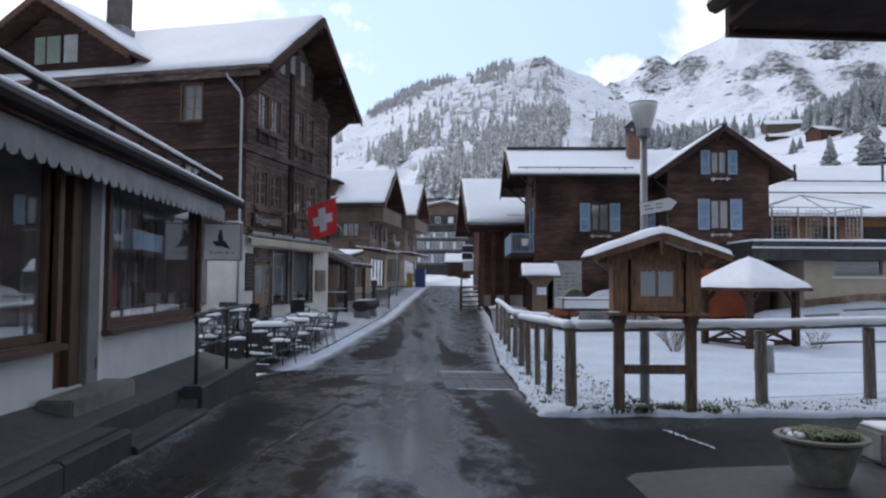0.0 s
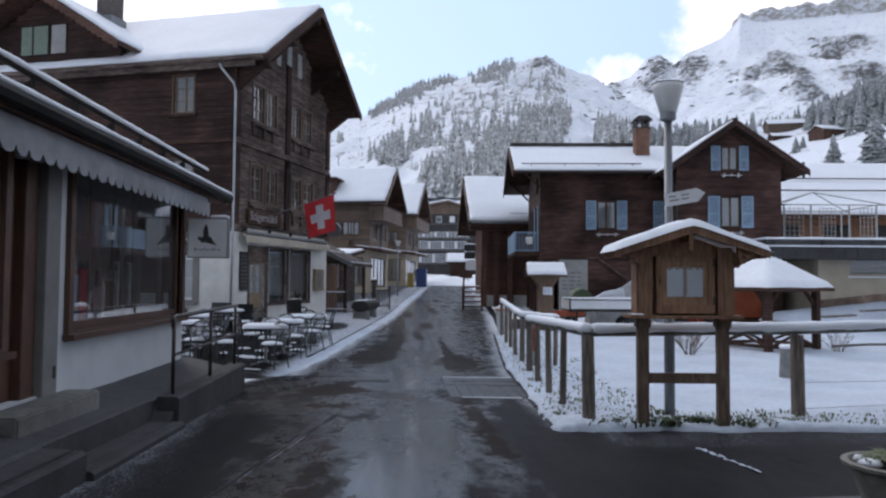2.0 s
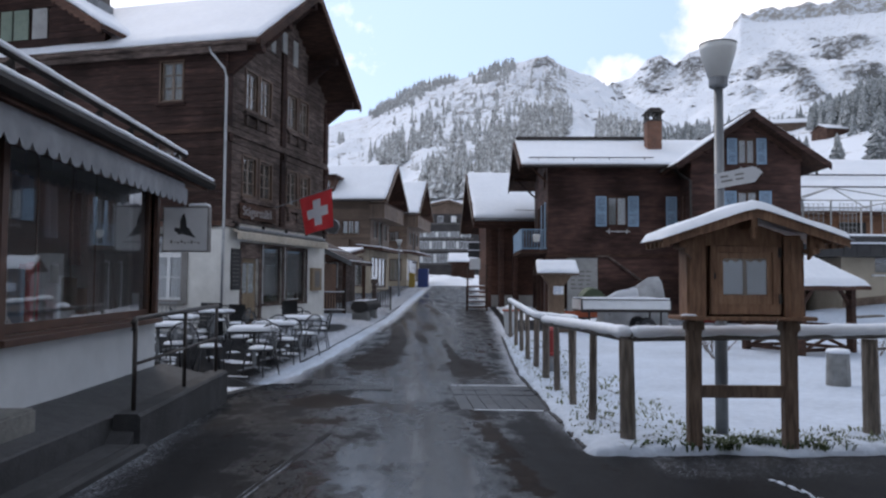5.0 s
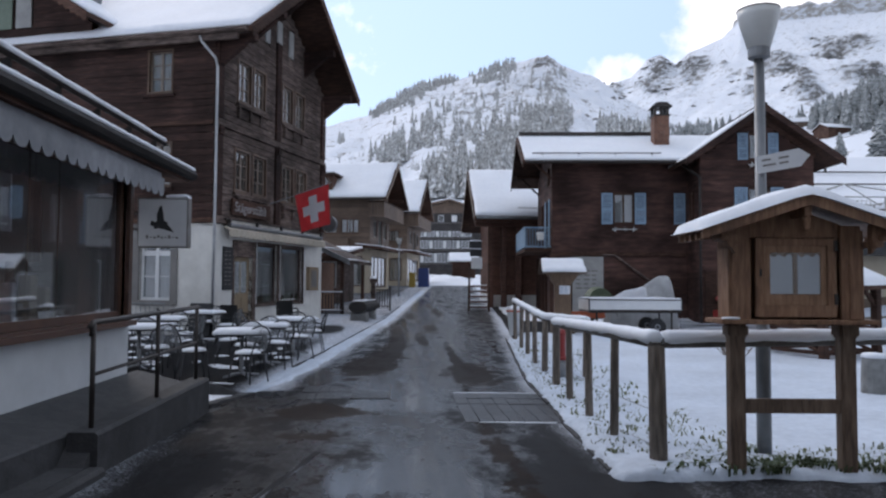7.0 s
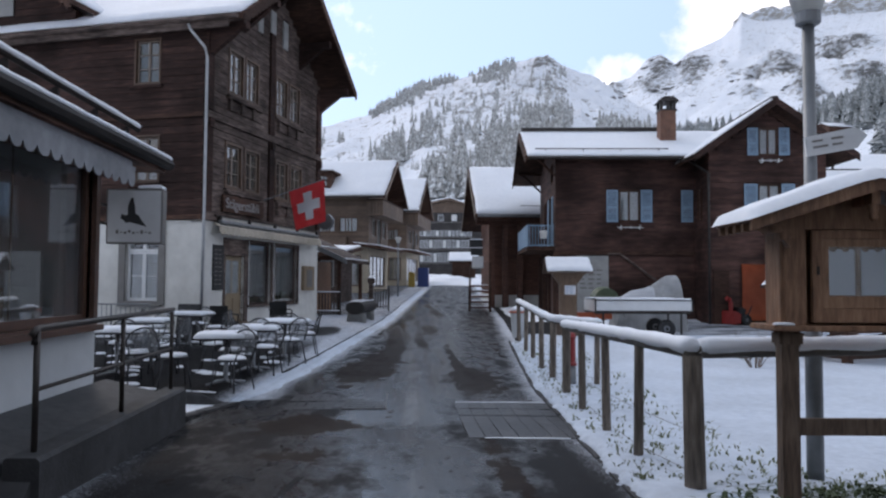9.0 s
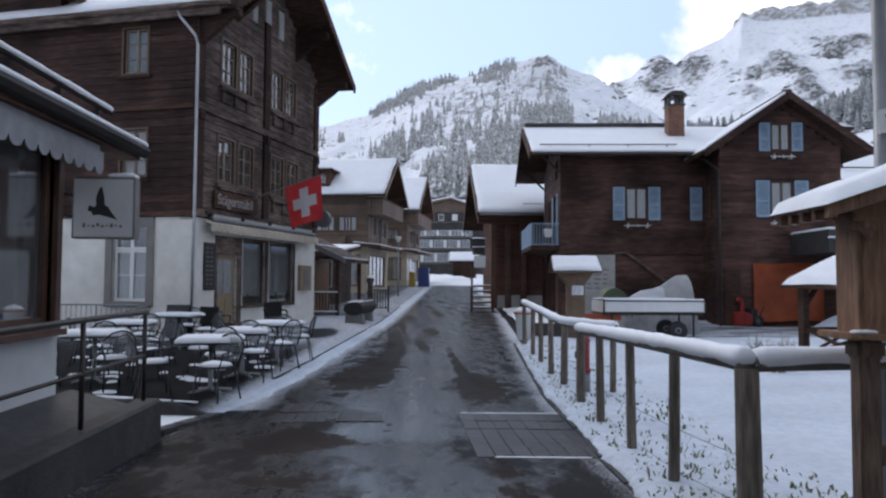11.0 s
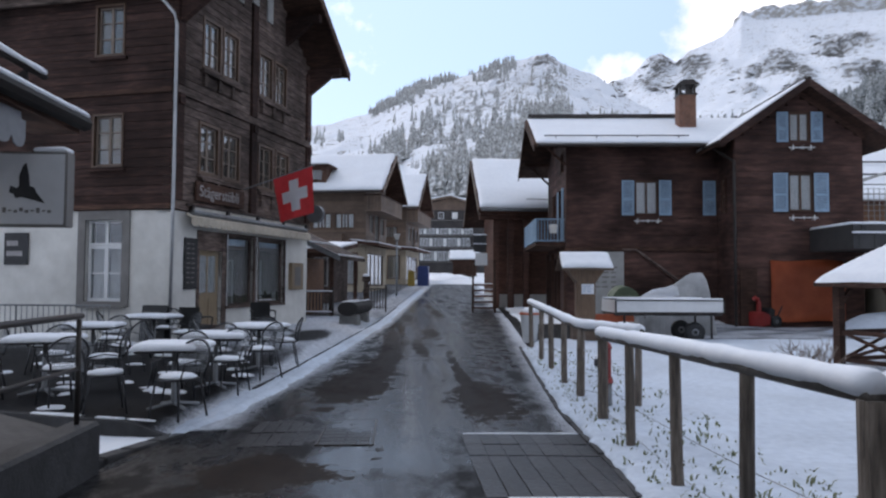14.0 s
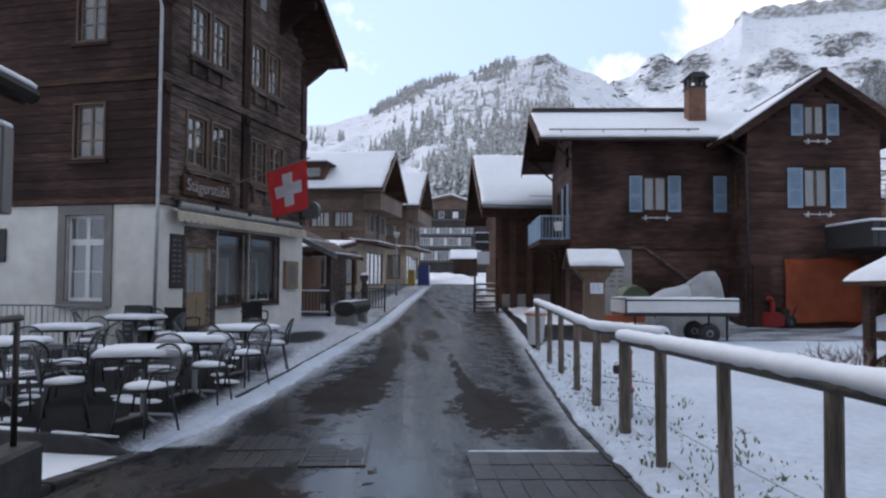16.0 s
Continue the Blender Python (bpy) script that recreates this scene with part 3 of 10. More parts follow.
def part(name, bm, material, parent, label="", smooth=False, bevel=0.0):
    """Links a bmesh as one mesh object under a thing or a part."""
    if bevel:
        bmesh.ops.recalc_face_normals(bm, faces=bm.faces)
        bmesh.ops.bevel(bm, geom=bm.edges[:], offset=bevel, segments=2, affect="EDGES", clamp_overlap=True)
    ob = new(name, mesh_of(bm, name, material, smooth))
    if parent is not None:
        ob.parent = parent
    return tagged(ob, label)


def thing(name, m, label, category, group="", kind=""):
    """An empty at the base of a thing of several parts."""
    ob = new(name)
    ob.matrix_world = m
    ob.empty_display_size = 0.2
    return tagged(ob, label, category, group, kind)


def solid(name, bm, material, label, category, group="", kind="", smooth=False, bevel=0.0, m=None):
    """A thing that is one mesh."""
    ob = part(name, bm, material, None, "", smooth, bevel)
    if m is not None:
        ob.matrix_world = m
    return tagged(ob, label, category, group, kind)


def structure(name, bm, material, label="", smooth=False, bevel=0.0):
    return tagged(part(name, bm, material, None, label, smooth, bevel), kind="structure")


def brick_of(w, d, h, bevel, name, material):
    bm = bmesh.new()
    box(bm, 0, 0, 0, w, d, h)
    if bevel:
        bmesh.ops.recalc_face_normals(bm, faces=bm.faces)
        bmesh.ops.bevel(bm, geom=bm.edges[:], offset=bevel, segments=1, affect="EDGES")
    return mesh_of(bm, name, material)


UNIT = {}


def piece(name, material, parent, m, dims):
    """One plank, stone or slat: an object of its own on a mesh that all alike pieces share."""
    key = (name, material.name)
    if key not in UNIT:
        UNIT[key] = brick_of(1, 1, 1, 0.04, name, material)
    ob = new(name, UNIT[key])
    ob.parent = parent
    ob.matrix_basis = m @ Matrix.Diagonal((*dims, 1))
    return ob


def holed_wall(bm, m, length, z0, z1, holes, thick=0.25):
    """One connected wall with openings through it."""
    us = sorted({0.0, length, *[h[0] for h in holes], *[h[1] for h in holes]})
    zs = sorted({z0, z1, *[h[2] for h in holes], *[h[3] for h in holes]})
    us, zs = [u for u in us if 0 <= u <= length], [z for z in zs if z0 <= z <= z1]
    nu, nz = len(us) - 1, len(zs) - 1

    def solid_at(i, k):
        if not (0 <= i < nu and 0 <= k < nz):
            return False
        u, z = (us[i] + us[i + 1]) / 2, (zs[k] + zs[k + 1]) / 2
        return not any(h[0] < u < h[1] and h[2] < z < h[3] for h in holes)

    made = {}

    def vert(i, k, side):
        if (i, k, side) not in made:
            made[(i, k, side)] = bm.verts.new(m @ Vector((us[i], side * thick, zs[k])))
        return made[(i, k, side)]

    for i in range(nu):
        for k in range(nz):
            if not solid_at(i, k):
                continue
            for side in (0, 1):
                bm.faces.new([vert(a, b, side) for a, b in ((i, k), (i + 1, k), (i + 1, k + 1), (i, k + 1))])
            for di, dk, a, b in ((-1, 0, (i, k), (i, k + 1)), (1, 0, (i + 1, k), (i + 1, k + 1)), (0, -1, (i, k), (i + 1, k)), (0, 1, (i, k + 1), (i + 1, k + 1))):
                if not solid_at(i + di, k + dk):
                    bm.faces.new((vert(*a, 0), vert(*b, 0), vert(*b, 1), vert(*a, 1)))


def plank_courses(parent, m, length, z0, z1, holes, material, course=0.19, proud=0.03, span=None):
    """Horizontal timbers before a wall, cut at its openings; span(z) gives their ends where the wall is a gable."""
    k = max(1, round((z1 - z0) / course))
    h = (z1 - z0) / k
    for i in range(k):
        a = z0 + i * h
        lo, hi = (0, length) if span is None else span(a + h / 2)
        if hi - lo < 0.1:
            continue
        cuts = sorted((max(lo, q[0]), min(hi, q[1])) for q in holes if q[2] < a + h * 0.6 and q[3] > a + h * 0.4 and q[1] > lo and q[0] < hi)
        u = lo
        for c, d in cuts + [(hi, hi)]:
            if c - u > 0.03:
                off = random.uniform(-0.006, 0.006)
                piece("plank", material, parent, m @ Matrix.Translation((u + 0.004, -proud + off, a + 0.006)), (c - u - 0.008, proud + 0.01, h - 0.012))
            u = max(u, d)


def window_unit(parent, m, w, h, frame_mat, leaves=2, bars=1, depth=0.10, curtain=True, trim=None, sill=None, bar_w=0.05, room=True, casing=0.09, glazing=None, cloth=None):
    """A window in its opening; m is its lower left corner, x along the wall and -y outwards."""
    bm = bmesh.new()
    f = bar_w
    panes = []
    for i in range(leaves):
        a = f if i == 0 else w * i / leaves + f * 0.7
        b = w - f if i == leaves - 1 else w * (i + 1) / leaves - f * 0.7
        zs = [h * j / (bars + 1) for j in range(bars + 2)]
        for c, d in zip(zs, zs[1:]):
            panes.append((a, b, f if c == 0 else c + 0.014, h - f if d == h else d - 0.014))
    holed_wall(bm, Matrix.Translation((0, depth - 0.03, 0)), w, 0.0, h, panes, 0.06)
    win = part("window", bm, frame_mat, parent)
    win.matrix_basis = m
    bm = bmesh.new()
    box(bm, f * 0.5, depth - 0.004, f * 0.5, w - f * 0.5, depth + 0.004, h - f * 0.5)
    pane = part("pane", bm, glazing or PANE, win)
    pane.visible_shadow = False
    if curtain:
        bm = bmesh.new()
        k = 26
        for s in range(2):
            u0, u1 = (0.01, w * 0.44) if s == 0 else (w * 0.54, w - 0.01)
            row = []
            for i in range(k):
                u = u0 + (u1 - u0) * i / (k - 1)
                y = depth + 0.045 + 0.026 * math.sin(i * 1.4 + s)
                row.append((bm.verts.new((u, y, 0.02)), bm.verts.new((u, y, h - 0.02))))
            for q, r in zip(row, row[1:]):
                bm.faces.new((q[0], r[0], r[1], q[1]))
        bmesh.ops.solidify(bm, geom=bm.faces[:], thickness=0.006)
        part("curtain", bm, cloth or CURTAIN, win)
    if trim is not None:
        bm = bmesh.new()
        c = casing
        holed_wall(bm, Matrix.Translation((-c, -0.055, -c)), w + 2 * c, 0.0, h + 2 * c, [(c, w + c, c, h + c)], depth + 0.025)
        part("casing", bm, trim, win)
    if sill is not None:
        bm = bmesh.new()
        box(bm, -0.14, -0.13, -0.15, w + 0.14, -0.035, -0.09)
        part("sill", bm, sill, win)
    return win


def roof_slope(parent, a, b, c, d, thick, material, snow=0.0, seed=0.0, inset=0.06, name="roof"):
    """One slope of a roof from its four upper corners (eave, eave, ridge, ridge), with its snow."""
    a, b, c, d = Vector(a), Vector(b), Vector(c), Vector(d)
    bm = bmesh.new()
    prism(bm, [a, b, c, d], (0, 0, -thick))
    ob = part(name, bm, material, parent)
    if snow:
        bm = bmesh.new()
        e = Vector((0, 0, 0.004))
        ctr = (a + b + c + d) / 4
        q = [p + (ctr - p).normalized() * inset + e for p in (a, b, c, d)]
        q[2], q[3] = c + (d - c).normalized() * inset + e, d + (c - d).normalized() * inset + e
        snow_slab(bm, q[0], q[1], q[2], q[3], snow, 24, 14, 0.18, seed=seed)
        part("snow", bm, SNOW, ob, "blanket of fresh snow", smooth=True)
    return ob


def bar_text(parent, m, width, height, rows, material, gap=0.45, words=3):
    """Writing too small to read: plain bars of its size."""
    bm = bmesh.new()
    for i in range(rows):
        z = height * (1 - (i + 0.5) / rows)
        u = 0.0
        for k in range(words):
            lw = width * random.uniform(0.6, 1.0) / words
            box(bm, u, -0.003, z - height / rows * gap / 2, u + lw * 0.85, 0.0, z + height / rows * gap / 2)
            u += width / words
    ob = tagged(part("lettering", bm, material, parent), kind="stuff")
    ob.matrix_basis = m
    return ob


# ---- ground, road and mountains ----
def road_z(y):
    return float(np.interp(y, (-60, 0, 7, 13, 20, 31, 50, 75, 120), (0.4, 0.0, -0.17, -0.34, -0.30, -0.12, 0.35, 1.0, 2.6)))


def road_x(y):
    return float(np.interp(y, (-60, 12, 16, 32, 80, 120), (-0.2, -0.2, -0.05, 1.5, 5.0, 8.5)))


ROAD_HALF = 2.2
HEADING = 3.1


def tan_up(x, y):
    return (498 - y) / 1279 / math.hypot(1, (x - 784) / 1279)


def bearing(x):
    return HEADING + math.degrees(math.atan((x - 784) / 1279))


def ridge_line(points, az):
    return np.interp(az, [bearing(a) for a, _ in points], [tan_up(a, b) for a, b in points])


NEAR_HILL = [(200, 260), (540, 226), (650, 203), (700, 172), (750, 146), (800, 138), (850, 124), (900, 107), (975, 98), (1010, 114), (1060, 134), (1130, 180), (1250, 240), (1500, 300)]
FAR_PEAK = [(900, 300), (1060, 150), (1085, 142), (1118, 131), (1150, 97), (1172, 90), (1200, 108), (1222, 86), (1282, 58), (1304, 36), (1318, 10), (1400, -2), (1568, -20), (1900, -60)]
FAR_SHOULDER = [(900, 300), (1060, 158), (1118, 135), (1172, 108), (1222, 96), (1290, 60), (1350, 28), (1420, 4), (1568, -18), (1900, -60)]
SIDE_HILL = [(600, 540), (840, 515), (900, 420), (1000, 300), (1060, 262), (1200, 240), (1340, 228), (1400, 220), (1470, 200), (1568, 164), (1900, 100)]


def slope_height(az, r, points, r0, r1, power, fall=0.4):
    top = 1.4 + r1 * ridge_line(points, az)
    s = np.clip((r - r0) / (r1 - r0), 0, 1)
    base = 1.5
    z = base + (top - base) * s ** power
    return np.where(r > r1, top - (r - r1) * fall, np.where(r < r0, -50, z)), s


def land_height(x, y):
    """Heights of the land, from the village floor to the peaks."""
    az = np.degrees(np.arctan2(x, y))
    r = np.hypot(x, y)
    near = np.interp(y, (-60, 0, 7, 13, 20, 31, 50, 75, 120), (0.4, 0.0, -0.17, -0.34, -0.30, -0.12, 0.35, 1.0, 2.6))
    rx = np.interp(y, (-60, 12, 16, 32, 80, 120), (-0.2, -0.2, -0.05, 1.5, 5.0, 8.5))
    aside = np.clip((np.abs(x - rx) - 2.3) / 1.0, 0, 1)
    lift = np.where(y > 32, 0.10 * aside - 0.06, -0.18)
    bank = np.clip(x - 16, 0, 60) * 0.03 * np.clip((y - 20) / 10, 0, 1)
    near = near + lift + bank
    h1, s1 = slope_height(az, r, NEAR_HILL, 150, 1500, 1.25)
    wob = 0.5 * np.sin(r * 0.006 + az * 0.9) + 0.25 * np.sin(r * 0.021 - az * 2.3)
    az2 = az + wob * np.clip((3000 - r) / 900, 0, 1)
    h2, s2 = slope_height(az2, r, FAR_PEAK, 600, 3000, 1.35)
    soft, _ = slope_height(az2, r, FAR_SHOULDER, 600, 3000, 1.35)
    up = np.clip((s2 - 0.80) / 0.19, 0, 1)
    h2 = np.where(r <= 3000, soft + (h2 - soft) * up * up * (3 - 2 * up), h2)
    # the summit wall stands up from the slope below it
    wq = np.clip((az - bearing(1286)) / 3.2, 0, 1)
    wall = wq * wq * (3 - 2 * wq) * 48 * np.clip((3000 - r) / 25, 0, 1)
    h2 = np.where(r <= 3000, h2 - wall * np.clip(s2 * 2 - 1, 0, 1), h2)
    h3, s3 = slope_height(az, r, SIDE_HILL, 75, 420, 1.2, 0.15)
    stack = np.stack([np.where(r < 140, near, np.minimum(near, 4)), h1, h2, h3])
    return stack.max(0), stack.argmax(0), s1, s2, az, r


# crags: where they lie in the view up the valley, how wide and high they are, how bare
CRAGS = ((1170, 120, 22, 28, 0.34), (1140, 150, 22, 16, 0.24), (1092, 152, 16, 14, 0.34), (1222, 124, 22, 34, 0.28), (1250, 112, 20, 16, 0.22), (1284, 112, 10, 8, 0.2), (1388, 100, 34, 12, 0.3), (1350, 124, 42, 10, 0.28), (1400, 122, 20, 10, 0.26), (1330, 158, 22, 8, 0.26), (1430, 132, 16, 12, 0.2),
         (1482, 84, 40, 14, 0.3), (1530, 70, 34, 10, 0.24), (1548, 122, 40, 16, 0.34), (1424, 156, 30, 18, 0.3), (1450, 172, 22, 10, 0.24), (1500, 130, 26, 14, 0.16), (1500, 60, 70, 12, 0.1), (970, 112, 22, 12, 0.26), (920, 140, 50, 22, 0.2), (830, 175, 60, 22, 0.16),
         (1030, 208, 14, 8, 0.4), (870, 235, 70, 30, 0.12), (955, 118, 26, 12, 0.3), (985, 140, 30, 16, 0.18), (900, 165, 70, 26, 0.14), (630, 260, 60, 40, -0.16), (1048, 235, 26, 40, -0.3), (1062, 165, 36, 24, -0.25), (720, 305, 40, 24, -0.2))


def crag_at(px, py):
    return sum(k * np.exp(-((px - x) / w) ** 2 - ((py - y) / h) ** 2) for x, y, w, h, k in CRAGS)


def build_land():
    ang = np.concatenate([np.linspace(-32, -7, 60)[:-1], np.linspace(-7, 38, 560), np.linspace(38, 328, 104)[1:-1]])
    rad = np.concatenate([[0.0], np.geomspace(1.0, 150, 80), np.linspace(150, 1560, 150)[1:], np.linspace(1560, 3060, 230)[1:], np.linspace(3060, 4200, 12)[1:]])
    A, R = np.meshgrid(np.radians(ang), rad, indexing="ij")
    X, Y = R * np.sin(A), R * np.cos(A)
    Z, which, s1, s2, az, r = land_height(X, Y)
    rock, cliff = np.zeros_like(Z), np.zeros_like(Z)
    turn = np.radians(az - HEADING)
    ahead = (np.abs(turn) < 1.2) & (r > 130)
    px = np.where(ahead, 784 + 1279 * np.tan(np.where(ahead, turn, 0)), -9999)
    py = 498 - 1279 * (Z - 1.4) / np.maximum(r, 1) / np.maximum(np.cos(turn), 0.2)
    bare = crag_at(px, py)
    for i in range(Z.shape[0]):
        seen = -9 < az[i, 5] < 40
        for j in range(Z.shape[1]):
            if r[i, j] < 130 or r[i, j] > 3100:
                continue
            p = Vector((X[i, j], Y[i, j], 0))
            w = which[i, j]
            if w == 2 and seen:
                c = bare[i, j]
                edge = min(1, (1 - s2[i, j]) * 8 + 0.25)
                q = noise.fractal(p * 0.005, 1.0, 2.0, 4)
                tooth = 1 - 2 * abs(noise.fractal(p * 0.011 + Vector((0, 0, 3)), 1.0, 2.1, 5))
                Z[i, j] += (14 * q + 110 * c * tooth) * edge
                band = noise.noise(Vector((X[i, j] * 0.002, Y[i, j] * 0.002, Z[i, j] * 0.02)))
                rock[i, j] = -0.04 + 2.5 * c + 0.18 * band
                if s2[i, j] > 0.988 and az[i, j] > bearing(1303):
                    k = noise.fractal(Vector((az[i, j] * 0.7, Z[i, j] * 0.006, 1)), 1.0, 2.0, 4)
                    Z[i, j] += 20 * k
                    cliff[i, j] = 1.0
                    rock[i, j] = 0.50 + 0.26 * k + 0.12 * noise.noise(Vector((az[i, j] * 3, Z[i, j] * 0.06, 4)))
            elif w == 1:
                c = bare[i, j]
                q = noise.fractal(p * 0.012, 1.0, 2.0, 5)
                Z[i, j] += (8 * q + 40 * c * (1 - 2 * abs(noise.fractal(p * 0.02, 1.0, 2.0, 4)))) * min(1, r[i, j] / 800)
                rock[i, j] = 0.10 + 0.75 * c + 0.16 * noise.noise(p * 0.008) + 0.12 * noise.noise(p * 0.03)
            elif w == 3:
                Z[i, j] += 1.2 * noise.fractal(p * 0.03, 1.0, 2.0, 4)
                rock[i, j] = 0.0
    na, nr = Z.shape
    idx = np.arange(na * nr).reshape(na, nr)
    a, b = idx, np.roll(idx, -1, 0)
    quads = np.stack([a[:, :-1], a[:, 1:], b[:, 1:], b[:, :-1]], -1).reshape(-1, 4)
    me = bpy.data.meshes.new("ground")
    me.from_pydata(np.stack([X, Y, Z], -1).reshape(-1, 3).tolist(), [], quads[:, ::-1].tolist())
    me.attributes.new("rock", "FLOAT", "POINT").data.foreach_set("value", rock.reshape(-1).astype(np.float32))
    me.attributes.new("cliff", "FLOAT", "POINT").data.foreach_set("value", cliff.reshape(-1).astype(np.float32))
    me.materials.append(MOUNTAIN)
    me.shade_smooth()
    return tagged(new("ground", me), "snow-covered valley floor rising to rocky white mountains", kind="structure")


build_land()


def strip_mesh(name, rows, cols, place, material, slush=None, smooth=True, marks=()):
    """A sheet over a grid of rows and columns; marks are further named values on its points."""
    verts = [place(j, i) for j in range(rows + 1) for i in range(cols + 1)]
    faces = [(j * (cols + 1) + i, j * (cols + 1) + i + 1, (j + 1) * (cols + 1) + i + 1, (j + 1) * (cols + 1) + i) for j in range(rows) for i in range(cols)]
    me = bpy.data.meshes.new(name)
    me.from_pydata(verts, [], faces)
    for key, value in ((("slush", slush),) if slush else ()) + tuple(marks):
        me.attributes.new(key, "FLOAT", "POINT").data.foreach_set("value", [value(j, i) for j in range(rows + 1) for i in range(cols + 1)])
    me.materials.append(material)
    if smooth:
        me.shade_smooth()
    return new(name, me)


ROAD_COLS = 44


def road_at(j, i):
    y = -24 + j * 0.2
    u = i / ROAD_COLS * 2 - 1
    return road_x(y) + u * (ROAD_HALF + 0.25), y, u


def road_place(j, i):
    x, y, u = road_at(j, i)
    return (x, y, road_z(y) + 0.03 * (1 - u * u) + 0.008 * noise.noise(Vector((x, y * 0.5, 0))))


def road_slush(j, i):
    x, y, u = road_at(j, i)
    e = max(0.0, (abs(u) - 0.72) / 0.28)
    k = 0.5 * e if u > 0 else (float(np.interp(y, (0, 10.5, 12.5), (0.24, 0.22, 0.08))) * max(0.0, (abs(u) - 0.52) / 0.48) if y < 14.9 else 0.8 * max(0.0, (abs(u) - 0.58) / 0.42))
    return 0.04 + (k if u < 0 or y > 9.6 else 0.0)


# muddy patches, painted reflections of dark houses, and standing water on the street: middle, half width, half length,
# strength
BROWN_PATCHES = ((1.30, 16.9, 0.42, 1.5, 0.66), (1.16, 19.6, 0.10, 3.2, 0.55), (-0.72, 17.9, 0.45, 1.4, 0.72), (-0.42, 19.6, 0.36, 1.6, 0.62), (-0.12, 22.5, 0.24, 2.2, 0.58), (-0.15, 26.2, 0.22, 2.6, 0.6),
       (0.55, 23.4, 0.2, 2.2, 0.42), (0.9, 27.5, 0.3, 2.4, 0.42), (-0.9, 15.95, 0.13, 0.16, 0.6), (0.98, 10.8, 0.13, 1.5, 0.42), (-0.72, 4.8, 0.14, 4.6, 0.36), (-1.5, 3.6, 0.34, 2.6, 0.45), (1.02, 8.4, 0.12, 0.8, 0.45), (-1.2, 13.0, 0.5, 0.6, 0.6),
       (-0.9, 12.9, 0.5, 0.25, 0.4), (0.3, 33.5, 0.3, 2.4, 0.42), (1.5, 36, 0.3, 3, 0.4), (-1.05, 11.3, 0.3, 0.3, 0.36), (1.3, 41, 0.2, 2.2, 0.4))
WATER = ((0.62, 44, 0.42, 7.5, 0.9), (1.45, 34, 0.35, 6.0, 0.6), (1.0, 24, 0.7, 6.0, 0.25), (0.75, 17.6, 0.22, 2.4, 0.45), (-1.0, 16.4, 0.5, 0.7, 0.4), (1.45, 15.3, 0.5, 0.4, 0.45), (0.3, 30, 0.8, 5, 0.3))


def spots(x, y, which):
    return sum(k * math.exp(-((x - a) / w) ** 2 - ((y - b) / h) ** 2) for a, b, w, h, k in which if abs(x - a) < 2 * w and abs(y - b) < 2 * h)


def road_brown(j, i):
    x, y, u = road_at(j, i)
    return spots(x, y, BROWN_PATCHES)


def road_wet(j, i):
    """The smooth strip along the middle, with a wavering edge, and the puddles."""
    x, y, u = road_at(j, i)
    w = 0.10 * noise.noise(Vector((y * 0.4, 0, 2))) + 0.05 * noise.noise(Vector((y * 1.7, 4, 2)))
    c = float(np.interp(y, (0, 11, 30, 60), (0.08, 0.0, 0.6, 1.9)))
    strip = max(0.0, min(1.0, (0.62 + w - abs(x - c)) / 0.16))
    near = 0.34 * max(0.0, min(1.0, (abs(u) - 0.45) / 0.3)) * max(0.0, min(1.0, (13 - y) / 4))
    return 0.46 + 0.10 * strip - near + spots(x, y, WATER)


road = tagged(strip_mesh("road", 720, ROAD_COLS, road_place, ASPHALT, road_slush, True, (("wet", road_wet), ("brown_patch", road_brown))), "wet dark asphalt village street with puddles and slush", kind="structure")


def side_place(j, i):
    y = -40 + j * 0.5
    x = road_x(y) + ROAD_HALF + 0.24 + (i / 40) ** 1.5 * 40
    return (x, y, road_z(y) + 0.02 * noise.noise(Vector((x * 0.3, y * 0.3, 4))))


tagged(strip_mesh("road_side", 102, 40, side_place, ASPHALT, lambda j, i: 0.02 + (0.14 if j > 96 else 0)), "wet asphalt forecourt beside the street", kind="structure")


def field_edge(y):
    return road_x(y) + float(np.interp(y, (9.5, 13, 23.5, 25.5), (2.02, 2.24, 2.28, 2.9))) + 0.09 * noise.noise(Vector((y * 1.1, 0, 3))) + 0.06 * noise.noise(Vector((y * 4.3, 0, 5))) + 0.035 * noise.noise(Vector((y * 13, 0, 8)))


def field_front(x):
    return 9.24 - (x - 2.5) * 0.02 + 0.10 * noise.noise(Vector((x * 1.3, 7, 0))) + 0.07 * noise.noise(Vector((x * 5, 2, 0))) + 0.04 * noise.noise(Vector((x * 14, 3, 0)))


def field_place(j, i):
    u, v = (i / 150) ** 1.8, (j / 170) ** 1.3
    x = 2.2 + u * 26
    y0 = field_front(x)
    y = y0 + v * (25.45 - y0)
    x = field_edge(y) + u * 26
    e = min(x - field_edge(y), (y - y0) * 1.2)
    h = 0.11 * math.sqrt(max(0.0, 1 - (1 - min(1, e / 0.14)) ** 2)) - 0.05
    bump = 0.035 * noise.noise(Vector((x * 0.9, y * 0.9, 0))) + 0.022 * noise.noise(Vector((x * 4, y * 4, 1))) * min(1, max(0, 2.2 - e))
    bank = max(0, x - 15) * 0.035 * min(1, max(0, (y - 20) / 8))
    return (x, y, road_z(y) + h + 0.02 + (bump if e > 0.05 else 0) + bank)


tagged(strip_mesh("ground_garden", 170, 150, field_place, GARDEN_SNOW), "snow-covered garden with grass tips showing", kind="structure")


